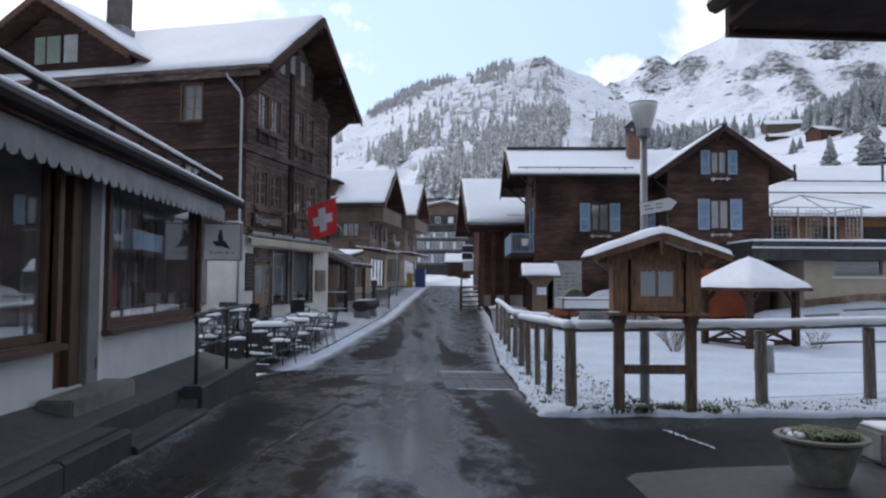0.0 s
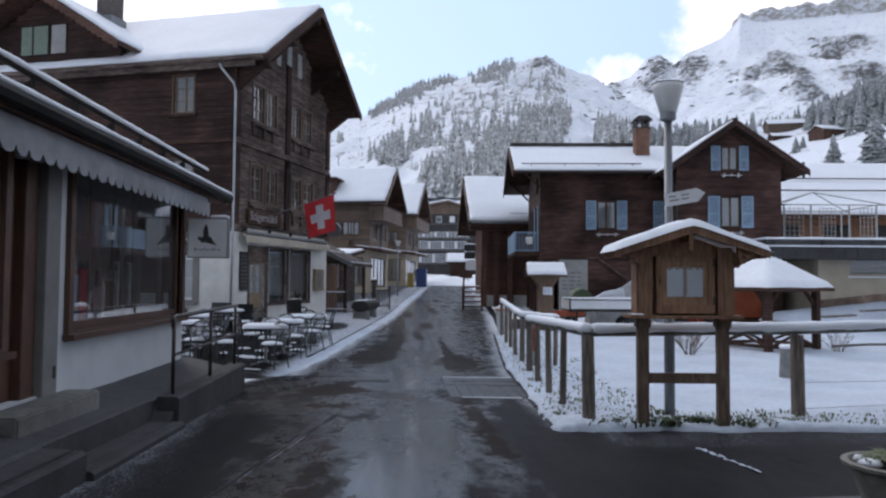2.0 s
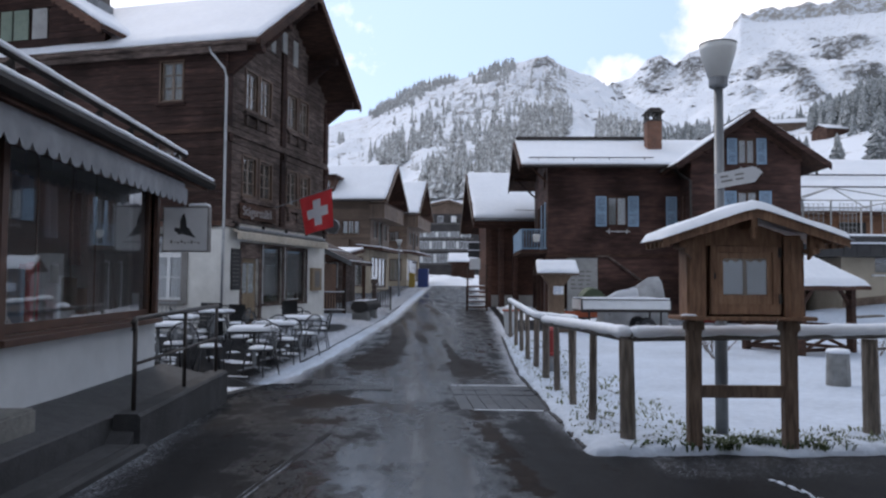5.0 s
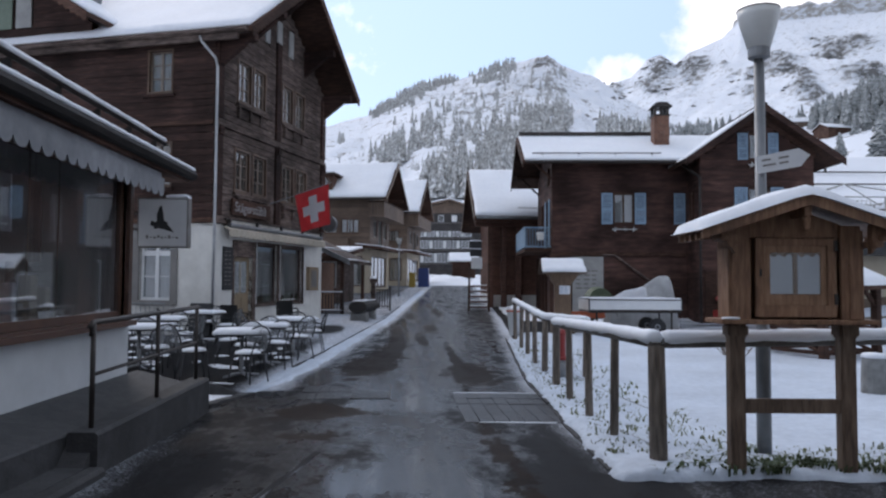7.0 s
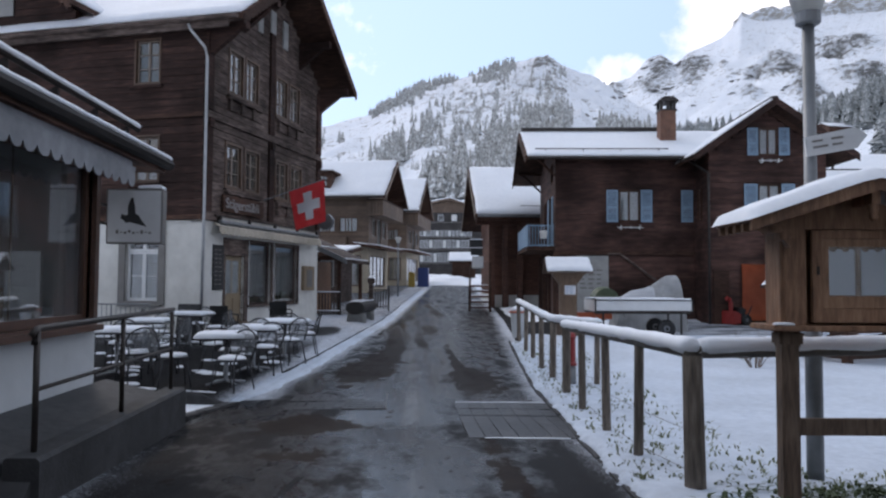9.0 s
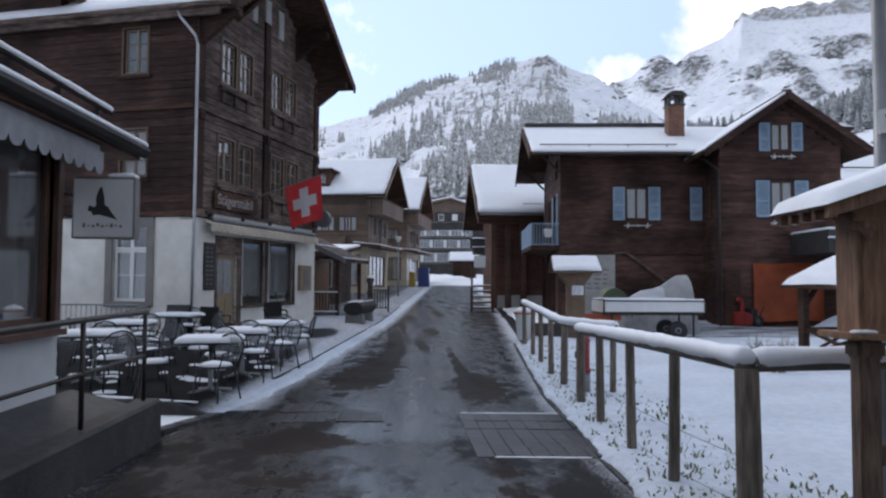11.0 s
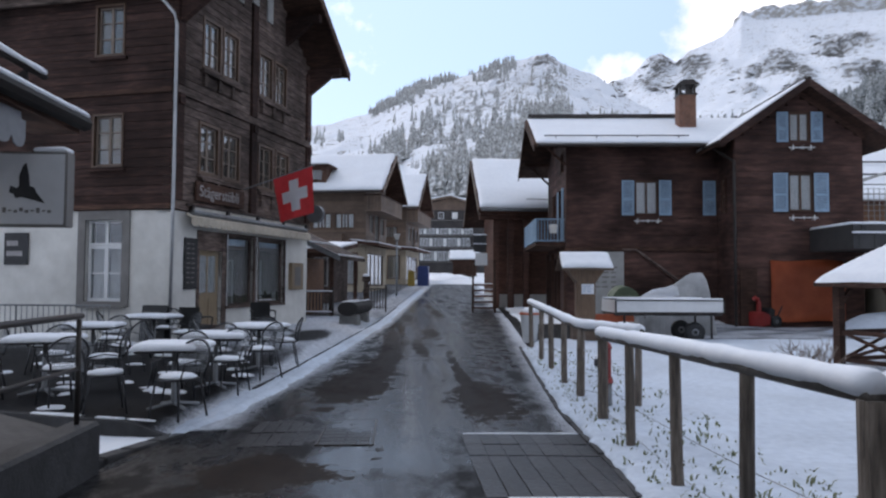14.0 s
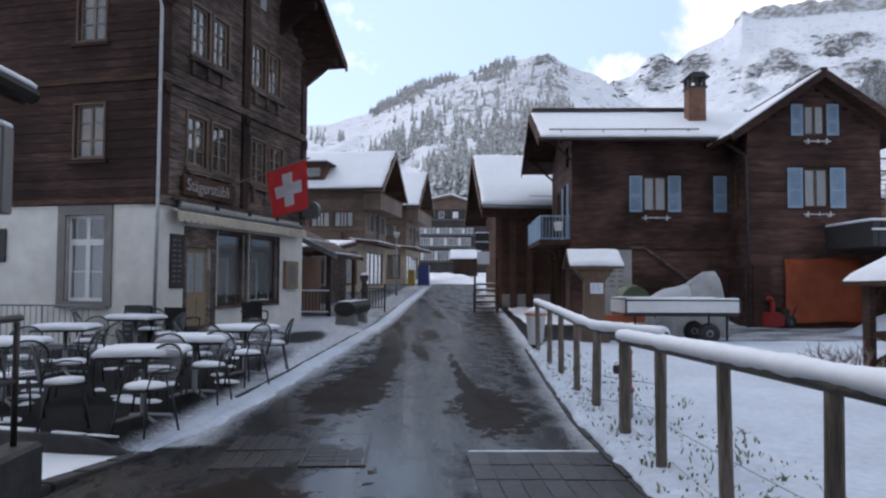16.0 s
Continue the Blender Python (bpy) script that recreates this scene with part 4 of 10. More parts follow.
def yard_place(j, i):
    y = 23.6 + j * 0.4
    x = road_x(y) + ROAD_HALF + 0.2 + i * 0.4
    return (x, y, road_z(y) - 0.012 + 0.02 * noise.noise(Vector((x * 0.4, y * 0.4, 4))))


tagged(strip_mesh("yard", 46, 10, yard_place, ASPHALT, lambda j, i: 0.14 + 0.10 * (i > 6)), "damp dark yard between the street and the barn", kind="structure")


def house_yard_place(j, i):
    x = 4.2 + i * 0.5
    y = 25.2 + j * 0.4
    return (x, y, road_z(y) - 0.03 + 0.025 * noise.noise(Vector((x * 0.8, y * 0.8, 2))))


tagged(strip_mesh("yard_house", 24, 34, house_yard_place, ASPHALT, lambda j, i: 0.36 + 0.25 * noise.noise(Vector((i * 0.3, j * 0.5, 0)))), "bare dark yard with old snow before the brown house", kind="structure")


# ---- the inn with the flag ----
def valance(bm, a, b, drop, teeth, thick=0.012, out=(1, 0, 0)):
    """A hanging cloth edge with round scallops."""
    a, b, out = Vector(a), Vector(b), Vector(out) * thick
    n = teeth * 6
    top, low = [], []
    for i in range(n + 1):
        p = a.lerp(b, i / n)
        s = abs(math.sin(math.pi * i / 6))
        wob = out * 0.6 * math.sin(i * 0.37)
        top.append(p)
        low.append(p + wob - Vector((0, 0, drop * (0.66 + 0.34 * math.sqrt(s)))))
    v = [[bm.verts.new(p + o) for p in q] for q in (top, low) for o in (Vector(), out)]
    for i in range(n):
        bm.faces.new((v[0][i], v[0][i + 1], v[2][i + 1], v[2][i]))
        bm.faces.new((v[1][i], v[3][i], v[3][i + 1], v[1][i + 1]))
        bm.faces.new((v[2][i], v[2][i + 1], v[3][i + 1], v[3][i]))
        bm.faces.new((v[0][i], v[1][i], v[1][i + 1], v[0][i + 1]))


def bargeboard(bm, a, b, depth, out, teeth=0, thick=0.04):
    """A board along a gable's edge, with carved teeth below if asked."""
    a, b, out = Vector(a), Vector(b), Vector(out) * thick
    n = max(1, teeth)
    pts = [a, b]
    low = []
    for i in range(n):
        for f, k in ((0.0, 0.72), (0.5, 1.0)):
            p = b.lerp(a, (i + f) / n)
            low.append(p - Vector((0, 0, depth * (k if teeth else 1))))
    low.append(a - Vector((0, 0, depth)))
    prism(bm, pts + low, out)


def build_inn():
    m = pose(-5.25, 23.5, 0, 0, 0, -17)
    inn = thing("inn", m, "tall dark timber inn over a white ground floor, snowy roof", "house")
    F, L = 7.45, 12.0
    face = pose(0, 0, 0, 0, 0, 90)
    side = pose(-L, 0, 0)
    z1, z2, z3 = 3.0, 5.85, 8.5
    # ground floor of white plaster
    holes = [(1.15, 2.2, 0.02, 2.12), (2.42, 3.85, 0.68, 2.55), (4.08, 5.75, 0.68, 2.55)]
    bm = bmesh.new()
    holed_wall(bm, face, F, -0.4, z1, holes, 0.35)
    ground_wall = part("wall", bm, WHITE_PLASTER, inn, "white plastered wall")
    sh = [(L - 2.3, L - 1.28, 0.85, 2.78)]
    bm = bmesh.new()
    holed_wall(bm, side, L - 0.004, -0.4, z1, sh, 0.35)
    part("wall", bm, WHITE_PLASTER, inn, "white plastered wall")
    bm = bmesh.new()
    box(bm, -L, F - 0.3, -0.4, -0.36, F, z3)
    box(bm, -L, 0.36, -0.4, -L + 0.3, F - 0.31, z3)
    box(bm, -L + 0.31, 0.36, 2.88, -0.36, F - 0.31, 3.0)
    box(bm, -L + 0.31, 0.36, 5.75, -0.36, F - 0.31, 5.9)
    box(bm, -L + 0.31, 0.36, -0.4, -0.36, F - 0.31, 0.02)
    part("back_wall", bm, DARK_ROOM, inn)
    # corner stones, slightly proud
    for k in range(6):
        w = 0.62 if k % 2 else 0.42
        piece("quoin", WHITE_PLASTER, ground_wall, pose(-w, -0.007, 0.12 + k * 0.47), (w + 0.004, 0.02, 0.455))
        piece("quoin", WHITE_PLASTER, ground_wall, pose(-0.010, 0.002, 0.12 + k * 0.47), (0.017, 1.0 - w, 0.455))
    # timber storeys
    fh = [(1.07, 1.84, 4.05, 5.22), (2.12, 2.9, 4.05, 5.22), (4.05, 4.82, 4.05, 5.22), (5.1, 5.88, 4.05, 5.22),
          (1.18, 1.88, 6.72, 7.9), (2.1, 2.78, 6.72, 7.9), (4.02, 4.72, 6.72, 7.9), (4.98, 5.66, 6.72, 7.9)]
    apex_u, apex_z, run = 3.8, 11.3, 4.1
    pitch = (apex_z - 8.35) / run
    top_z = apex_z - 0.28

    def span(z):
        half = (top_z - z) / pitch
        return (max(0, apex_u - half), min(F, apex_u + half))

    bm = bmesh.new()
    holed_wall(bm, face, F, z1, z3 - 0.3, fh, 0.25)
    gable = [face @ Vector(p) for p in ((0, 0, z3 - 0.3), (F, 0, z3 - 0.3), (F, 0, span(8)[1] and top_z - (F - apex_u) * pitch), (apex_u, 0, top_z), (0, 0, top_z - apex_u * pitch))]
    prism(bm, gable, (-0.25, 0, 0))
    upper = part("wall", bm, GREY_TIMBER, inn, "dark weathered timber wall")
    gh = [(2.75, 3.05, 9.0, 9.95), (3.55, 3.9, 9.0, 9.95), (4.4, 4.75, 9.0, 9.9)]
    plank_courses(upper, face, F, z1 + 0.25, z2 - 0.12, fh, GREY_TIMBER, 0.2)
    plank_courses(upper, face, F, z2 + 0.14, 8.5, fh, GREY_TIMBER, 0.2)
    plank_courses(upper, face, F, 8.5, 11.0, gh, GREY_TIMBER, 0.2, span=span)
    for a, b, c, d in fh:
        window_unit(inn, face @ Matrix.Translation((a, 0, c)), b - a, d - c, PALE_SASH, 2, 2, 0.05, True, WINDOW_WOOD, GREY_TIMBER, 0.05, casing=0.08, cloth=BEIGE_CURTAIN)
    # attic opening with a pale shutter
    for a, b, c, d in gh:
        bm = bmesh.new()
        box(bm, a, -0.05, c, b, -0.02, d)
        box(bm, a + 0.05, -0.06, c + 0.05, b - 0.05, -0.05, d - 0.05)
        ob = part("shutter", bm, FADED_PANEL, inn)
        ob.matrix_basis = face
    # bands, mid column, corner posts, carved consoles
    for z in (z1 + 0.02, z2 - 0.1):
        bm = bmesh.new()
        box(bm, -0.06, -0.10, z, F + 0.06, 0.0, z + 0.12, face)
        box(bm, -0.03, -0.07, z + 0.12, F + 0.03, 0.0, z + 0.22, face)
        part("band", bm, GREY_TIMBER, inn, bevel=0.01)
        bm = bmesh.new()
        box(bm, 0, -0.10, z, L, 0.0, z + 0.12, side)
        part("band", bm, DARK_TIMBER, inn)
    for u in (-0.02, 3.5, F - 0.3):
        for q in ((u, -0.10, z1 + 0.24, u + 0.32, 0.0, z2 - 0.1), (u, -0.10, z2 + 0.12, u + 0.32, 0.0, 9.2 if u == 3.5 else 8.2), (u + 0.05, -0.16, z2 - 0.35, u + 0.27, -0.1, z2 - 0.1)):
            bm = bmesh.new()
            box(bm, *q, face)
            part("post", bm, INN_TIMBER, inn, bevel=0.015)
    for z in (3.92, 6.6):
        for u0, u1 in ((1.0, 2.95), (3.98, 5.95)):
            bm = bmesh.new()
            for k in range(3):
                u = u0 + (u1 - u0) * (k + 0.15) / 3
                box(bm, u, -0.12, z - 0.42, u + 0.12, -0.03, z - 0.1, face)
            box(bm, u0, -0.16, z - 0.1, u1, -0.03, z - 0.04, face)
            box(bm, u0 + 0.1, -0.06, z - 0.38, u1 - 0.1, -0.03, z - 0.16, face)
            part("carved_apron", bm, GREY_TIMBER, inn)
    # side wall of timber
    shw = [(L - 2.12, L - 1.36, 4.08, 5.27), (L - 2.1, L - 1.38, 6.75, 7.92), (L - 7.95, L - 6.15, 8.95, 9.9)]
    bm = bmesh.new()
    holed_wall(bm, side, L - 0.26, z1, 8.3, shw[:2], 0.25)
    wx, whalf, wapex = -7.2, 3.1, 10.9
    prism(bm, [(wx - whalf, 0, 8.3), (wx + whalf, 0, 8.3), (wx + whalf, 0, wapex - whalf * 0.63), (wx, 0, wapex), (wx - whalf, 0, wapex - whalf * 0.63)], (0, 0.25, 0))
    sidew = part("wall", bm, INN_TIMBER, inn, "dark timber wall")
    plank_courses(sidew, side, L, z1 + 0.14, z2 - 0.1, shw, INN_TIMBER, 0.21)
    plank_courses(sidew, side, L, z2 + 0.02, 8.3, shw, INN_TIMBER, 0.21)
    plank_courses(sidew, side, L, 8.3, wapex - 0.1, shw, INN_TIMBER, 0.21, span=lambda z: (L + wx - min(whalf, (wapex - z) / 0.63), L + wx + min(whalf, (wapex - z) / 0.63)))
    for a, b, c, d in shw[:2]:
        window_unit(inn, side @ Matrix.Translation((a, 0, c)), b - a, d - c, PALE_SASH, 2, 2, 0.07, True, WINDOW_WOOD, INN_TIMBER, 0.045, casing=0.05, cloth=BEIGE_CURTAIN)
    a, b, c, d = sh[0]
    window_unit(inn, side @ Matrix.Translation((a, 0, c)), b - a, 1.33, WHITE_PAINT, 2, 1, 0.12, True, None, GREY_PAINT, 0.075)
    window_unit(inn, side @ Matrix.Translation((a, 0, c + 1.335)), b - a, d - c - 1.335, WHITE_PAINT, 2, 0, 0.12, False, None, None, 0.06)
    bm = bmesh.new()
    holed_wall(bm, side @ Matrix.Translation((a - 0.2, -0.05, c - 0.12)), b - a + 0.4, 0.0, d - c + 0.34, [(0.2, b - a + 0.2, 0.12, d - c + 0.12)], 0.16)
    part("window_surround", bm, GREY_PAINT, inn, "grey stone window surround")
    # attic window of the cross gable with green and white leaves
    for u, w, mt in ((L - 7.95, 0.42, GREEN_PAINT), (L - 7.45, 0.55, GREEN_PAINT), (L - 6.75, 0.55, FADED_PANEL)):
        bm = bmesh.new()
        box(bm, u, -0.07, 8.97, u + w, -0.03, 9.92, side)
        for k in range(5):
            box(bm, u + 0.06, -0.085, 9.05 + k * 0.17, u + w - 0.06, -0.07, 9.13 + k * 0.17, side)
        part("shutter", bm, mt, inn)
    # roofs
    ov, back = 1.25, -L - 0.6
    roof_slope(inn, (back, -0.3, 8.35), (ov, -0.3, 8.35), (ov, apex_u, apex_z), (back, apex_u, apex_z), 0.16, DARK_TIMBER, 0.16, 1)
    roof_slope(inn, (ov, apex_u * 2 + 0.3, 8.35), (back, apex_u * 2 + 0.3, 8.35), (back, apex_u, apex_z), (ov, apex_u, apex_z), 0.16, DARK_TIMBER, 0.16, 2)
    we, wf = wapex + 0.32, -0.85
    for s in (-1, 1):
        e = (wx + s * 3.65, wapex + 0.32 - 3.65 * 0.63)
        pts = [(e[0], wf, e[1]), (e[0], 3.2, e[1]), (wx, 3.2, we), (wx, wf, we)]
        roof_slope(inn, *(pts if s < 0 else [pts[1], pts[0], pts[3], pts[2]]), 0.14, DARK_TIMBER, 0.16, 3 + s)
    # gable edges with carved teeth, rafters under the overhang
    for s in (-1, 1):
        bm = bmesh.new()
        bargeboard(bm, (ov, apex_u, apex_z - 0.02), (ov, apex_u + s * run, 8.35 - 0.02), 0.34, (1, 0, 0), 22)
        part("bargeboard", bm, DARK_TIMBER, inn)
        bm = bmesh.new()
        bargeboard(bm, (wx, wf, we - 0.02), (wx + s * 3.65, wf, we - 3.65 * 0.63 - 0.02), 0.30, (0, -1, 0), 18)
        part("bargeboard", bm, DARK_TIMBER, inn)
    for u in (0.15, 1.9, 3.8, 5.7, 7.35):
        z = top_z - abs(u - apex_u) * pitch - 0.12
        bm = bmesh.new()
        box(bm, -0.2, u - 0.1, z - 0.22, ov - 0.1, u + 0.1, z)
        prism(bm, [(0, u - 0.08, z - 0.9), (0, u - 0.08, z - 0.22), (ov - 0.35, u - 0.08, z - 0.22), (ov - 0.5, u - 0.08, z - 0.36)], (0, 0.16, 0))
        part("console", bm, INN_TIMBER, inn)
    bm = bmesh.new()
    tube(bm, [(back, -0.40, 8.22), (ov - 0.1, -0.40, 8.25)], 0.075, 8)
    box(bm, back, -0.36, 8.0, ov - 0.4, -0.28, 8.2)
    part("gutter", bm, GREY_TIMBER, inn)
    bm = bmesh.new()
    tube(bm, [(-0.3, -0.36, 8.15), (-0.25, -0.34, 8.0), (0.08, -0.16, 7.55), (0.13, -0.13, 7.3), (0.13, -0.13, 3.3), (0.08, -0.10, 0.0)], 0.038, 10)
    part("downpipe", bm, PIPE_METAL, inn, "pale zinc downpipe", smooth=True)
    # chimney
    bm = bmesh.new()
    box(bm, -6.92, 2.2, 9.6, -6.28, 2.84, 12.9)
    box(bm, -7.0, 2.12, 12.9, -6.2, 2.92, 13.05)
    chim = part("chimney", bm, SOOTY, inn, "sooty plastered chimney")
    bm = bmesh.new()
    box(bm, -7.0, 2.12, 9.6, -6.2, 2.92, 11.05)
    part("flashing", bm, GREY_METAL, chim)
    # door, shop windows
    bm = bmesh.new()
    box(bm, 1.15, 0.1, 0.02, 2.2, 0.16, 2.12, face)
    for a, b, c, d in ((1.27, 1.6, 0.2, 0.9), (1.75, 2.08, 0.2, 0.9)):
        box(bm, a, 0.08, c, b, 0.1, d, face)
    door = part("door", bm, DOOR_WOOD, inn, "honey-coloured wooden glazed door")
    for a, b in ((1.30, 1.63), (1.72, 2.05)):
        bm = bmesh.new()
        box(bm, a, 0.085, 1.05, b, 0.095, 1.98, face)
        part("pane", bm, PANE, door)
        bm = bmesh.new()
        box(bm, a, 0.096, 1.05, b, 0.0985, 1.98, face)
        part("curtain", bm, CURTAIN, door)
    bm = bmesh.new()
    tube(bm, [face @ Vector((1.22, 0.05, 1.02)), face @ Vector((1.34, 0.05, 1.02))], 0.014, 6)
    part("door_handle", bm, GREY_METAL, door)
    bm = bmesh.new()
    box(bm, 1.05, -0.03, 0.0, 1.15, 0.12, 2.6, face)
    box(bm, 2.2, -0.03, 0.0, 2.4, 0.12, 2.6, face)
    box(bm, 1.15, -0.02, 2.12, 2.2, 0.12, 2.6, face)
    part("door_frame", bm, GREY_TIMBER, inn)
    for a, b, c, d in holes[1:]:
        window_unit(inn, face @ Matrix.Translation((a, 0, c)), b - a, d - c, GREY_TIMBER, 1, 0, 0.1, False, GREY_TIMBER, None, 0.07, casing=0.06, glazing=SHOP_PANE)
        bm = bmesh.new()
        for k in range(9):
            q = a + (b - a) * (k + 0.5) / 9
            hgt = random.uniform(0.15, 0.4)
            lathe(bm, [(0.03, 0), (0.045, hgt * 0.5), (0.025, hgt)], 7, face @ Vector((q, 0.165, c + 0.02)))
        part("potted_plants", bm, LEAF, inn)
        bm = bmesh.new()
        row = []
        for k in range(41):
            q = a + 0.04 + (b - a - 0.08) * k / 40
            y = 0.24 + 0.02 * math.sin(k * 1.25)
            row.append((bm.verts.new(face @ Vector((q, y, c + 0.25))), bm.verts.new(face @ Vector((q, y, d)))))
        for q, r in zip(row, row[1:]):
            bm.faces.new((q[0], r[0], r[1], q[1]))
        bmesh.ops.solidify(bm, geom=bm.faces[:], thickness=0.006)
        part("curtain", bm, CURTAIN, inn, "pale net curtain")
    bm = bmesh.new()
    for u in (2.38, 3.97, 5.8):
        for k in range(38):
            z = 0.70 + k * 0.05
            d = 0.012 * math.sin(k * 0.9)
            box(bm, u - 0.017 + d, -0.07, z, u + 0.017 + d, -0.05, z + 0.034, face)
    tagged(part("beaded_trim", bm, WHITE_PAINT, inn), kind="stuff")
    # slate menu board, show case, name board
    bm = bmesh.new()
    box(bm, 0.5, -0.05, 1.15, 1.02, 0.0, 2.38, face)
    slate = part("menu_board", bm, SLATE, inn, "black slate board with chalk writing")
    bar_text(slate, face @ pose(0.56, -0.052, 1.25), 0.4, 1.05, 9, GREY_PAINT, 0.25, 2)
    bm = bmesh.new()
    box(bm, 6.1, -0.12, 1.08, 6.95, 0.0, 1.92, face)
    case = part("show_case", bm, DOOR_WOOD, inn, "wooden show case with a menu", bevel=0.012)
    bm = bmesh.new()
    box(bm, 6.3, -0.126, 1.2, 6.75, -0.121, 1.8, face)
    part("menu", bm, GREY_PAINT, case)
    bm = bmesh.new()
    box(bm, 0.8, -0.13, 3.3, 3.1, -0.075, 3.78, face)
    board = part("name_board", bm, DARK_TIMBER, inn, "dark board with pale old lettering", bevel=0.01)
    cu = bpy.data.curves.new("letters", "FONT")
    cu.body = "Stägerstübli"
    cu.size, cu.extrude = 0.40, 0.006
    tmp = bpy.data.objects.new("letters", cu)
    me = bpy.data.meshes.new_from_object(tmp)
    bpy.data.objects.remove(tmp)
    me.materials.append(CHALK)
    let = new("lettering", me)
    let.parent = board
    tagged(let, kind="stuff")
    let.matrix_basis = face @ pose(0.92, -0.138, 3.42, 90, 0, 0)
    # cream boards between dark bearers above the awning
    for u in (0.6, 2.2, 3.8, 5.4):
        bm = bmesh.new()
        box(bm, u + 0.08, -0.15, 3.035, u + 1.52, -0.105, 3.13, face)
        part("cream_board", bm, ROLLER_CREAM, inn, bevel=0.006)
    bm = bmesh.new()
    for u in (0.55, 2.15, 3.75, 5.35, 6.95):
        box(bm, u, -0.2, 2.98, u + 0.09, -0.10, 3.17, face)
    box(bm, 0.4, -0.17, 3.13, 7.1, -0.10, 3.17, face)
    part("bearer", bm, DARK_METAL, inn)
    # rolled awning over the ground floor
    bm = bmesh.new()
    tube(bm, [(0.18, 0.55, 2.98), (0.18, 6.95, 2.98)], 0.075, 10)
    for u in (0.7, 2.6, 4.5, 6.4):
        box(bm, 0.0, u, 2.92, 0.2, u + 0.06, 3.05)
    awn = part("awning", bm, GREY_METAL, inn)
    bm = bmesh.new()
    prism(bm, [(0.14, 0.35, 2.95), (0.30, 0.35, 2.86), (0.30, 0.35, 2.84), (0.14, 0.35, 2.92)], (0, 6.7, 0))
    valance(bm, (0.30, 0.35, 2.86), (0.30, 7.05, 2.86), 0.22, 26)
    part("cloth", bm, AWNING_CREAM, awn, "cream scalloped awning cloth")
    return inn


build_inn()


# ---- the shop with the scalloped awning ----
def build_shop():
    shop = thing("shop", pose(0, 0, 0), "low white shop with brown framed windows and a snowy eave", "shop")
    W = pose(-3.45, -8, 0, 0, 0, 90)      # x runs along +y, outwards is +x
    n = 20.65
    o = lambda y: y + 8
    holes = [(o(8.72), o(12.48), 0.94, 2.72), (o(7.45), o(8.40), 0.36, 2.6), (o(3.2), o(7.38), 0.88, 2.72), (o(-2.0), o(2.6), 0.88, 2.72)]
    bm = bmesh.new()
    holed_wall(bm, W, n, -0.4, 3.0, holes, 0.28)
    part("wall", bm, SHOP_PLASTER, shop, "pale plastered wall")
    bm = bmesh.new()
    box(bm, -9, 12.37, -0.4, -3.74, 12.65, 3.0)
    box(bm, -9, -8, -0.4, -3.74, -7.7, 3.0)
    box(bm, -9.3, -8, -0.4, -9.02, 12.65, 3.0)
    box(bm, -9, -7.7, 0.15, -3.74, 12.36, 0.3)
    box(bm, -9, -7.7, 2.9, -3.74, 12.36, 3.0)
    part("room", bm, WHITE_PLASTER, shop, "pale interior walls")
    for a, b, c, d in (holes[0], holes[2], holes[3]):
        window_unit(shop, W @ Matrix.Translation((a, 0, c)), b - a, d - c, RED_WOOD, 1, 0, 0.06, False, RED_WOOD, None, 0.09, casing=0.10, glazing=SHOP_PANE)
        bm = bmesh.new()
        box(bm, a - 0.12, -0.12, c - 0.09, b + 0.12, 0.02, c - 0.03, W)
        part("window_sill", bm, RED_WOOD, shop)
    # glazed door, grey jambs beside it
    bm = bmesh.new()
    a, b = o(7.45), o(7.86)
    for q in ((a, a + 0.08, 0.36, 2.6), (b - 0.09, b, 0.36, 2.6), (a + 0.08, b - 0.09, 0.36, 0.75), (a + 0.08, b - 0.09, 2.45, 2.6)):
        box(bm, q[0], 0.12, q[2], q[1], 0.17, q[3], W)
    door = part("door", bm, RED_WOOD, shop, "brown wooden glazed shop door")
    bm = bmesh.new()
    box(bm, a + 0.07, 0.14, 0.74, b - 0.08, 0.15, 2.46, W)
    part("pane", bm, SHOP_PANE, door)
    bm = bmesh.new()
    box(bm, b + 0.002, 0.03, 0.34, b + 0.25, 0.27, 2.598, W)
    part("door_jamb", bm, RED_WOOD, shop, "dark reddish wooden jamb beside the shop door", bevel=0.008)
    bm = bmesh.new()
    box(bm, b + 0.26, -0.045, 0.34, b + 0.56, 0.2, 2.72, W)
    part("pilaster", bm, JAMB_GREY, shop, "grey flat pillar beside the shop door", bevel=0.008)
    bm = bmesh.new()
    box(bm, b + 0.47, -0.052, 0.5, b + 0.52, -0.046, 0.62, W)
    part("bell_plate", bm, DARK_METAL, shop)
    # eave: boarded soffit, fascia, roof with snow, snow guard pipes
    bm = bmesh.new()
    prism(bm, [(-3.05, -8.6, 2.92), (-3.05, -8.6, 2.80), (-3.5, -8.6, 2.80), (-6.2, -8.6, 4.4), (-6.2, -8.6, 4.52)], (0, 22.3, 0))
    prism(bm, [(-9.5, -8.6, 2.85), (-6.2, -8.6, 4.4), (-6.2, -8.6, 4.52), (-9.5, -8.6, 2.97)], (0, 22.3, 0))
    roof = part("roof", bm, DARK_TIMBER, shop, "low dark roof")
    bm = bmesh.new()
    snow_slab(bm, (-3.47, -8.5, 3.115), (-3.47, 13.55, 3.115), (-6.2, 13.55, 4.53), (-6.2, -8.5, 4.53), 0.10, 60, 12, 0.2)
    part("snow", bm, SNOW, roof, smooth=True)
    bm = bmesh.new()
    tube(bm, [(-3.0, -8.6, 2.90), (-3.0, 13.7, 2.90)], 0.075, 8)
    gut = part("gutter", bm, GUTTER_DARK, shop, "dark roof gutter filled with snow")
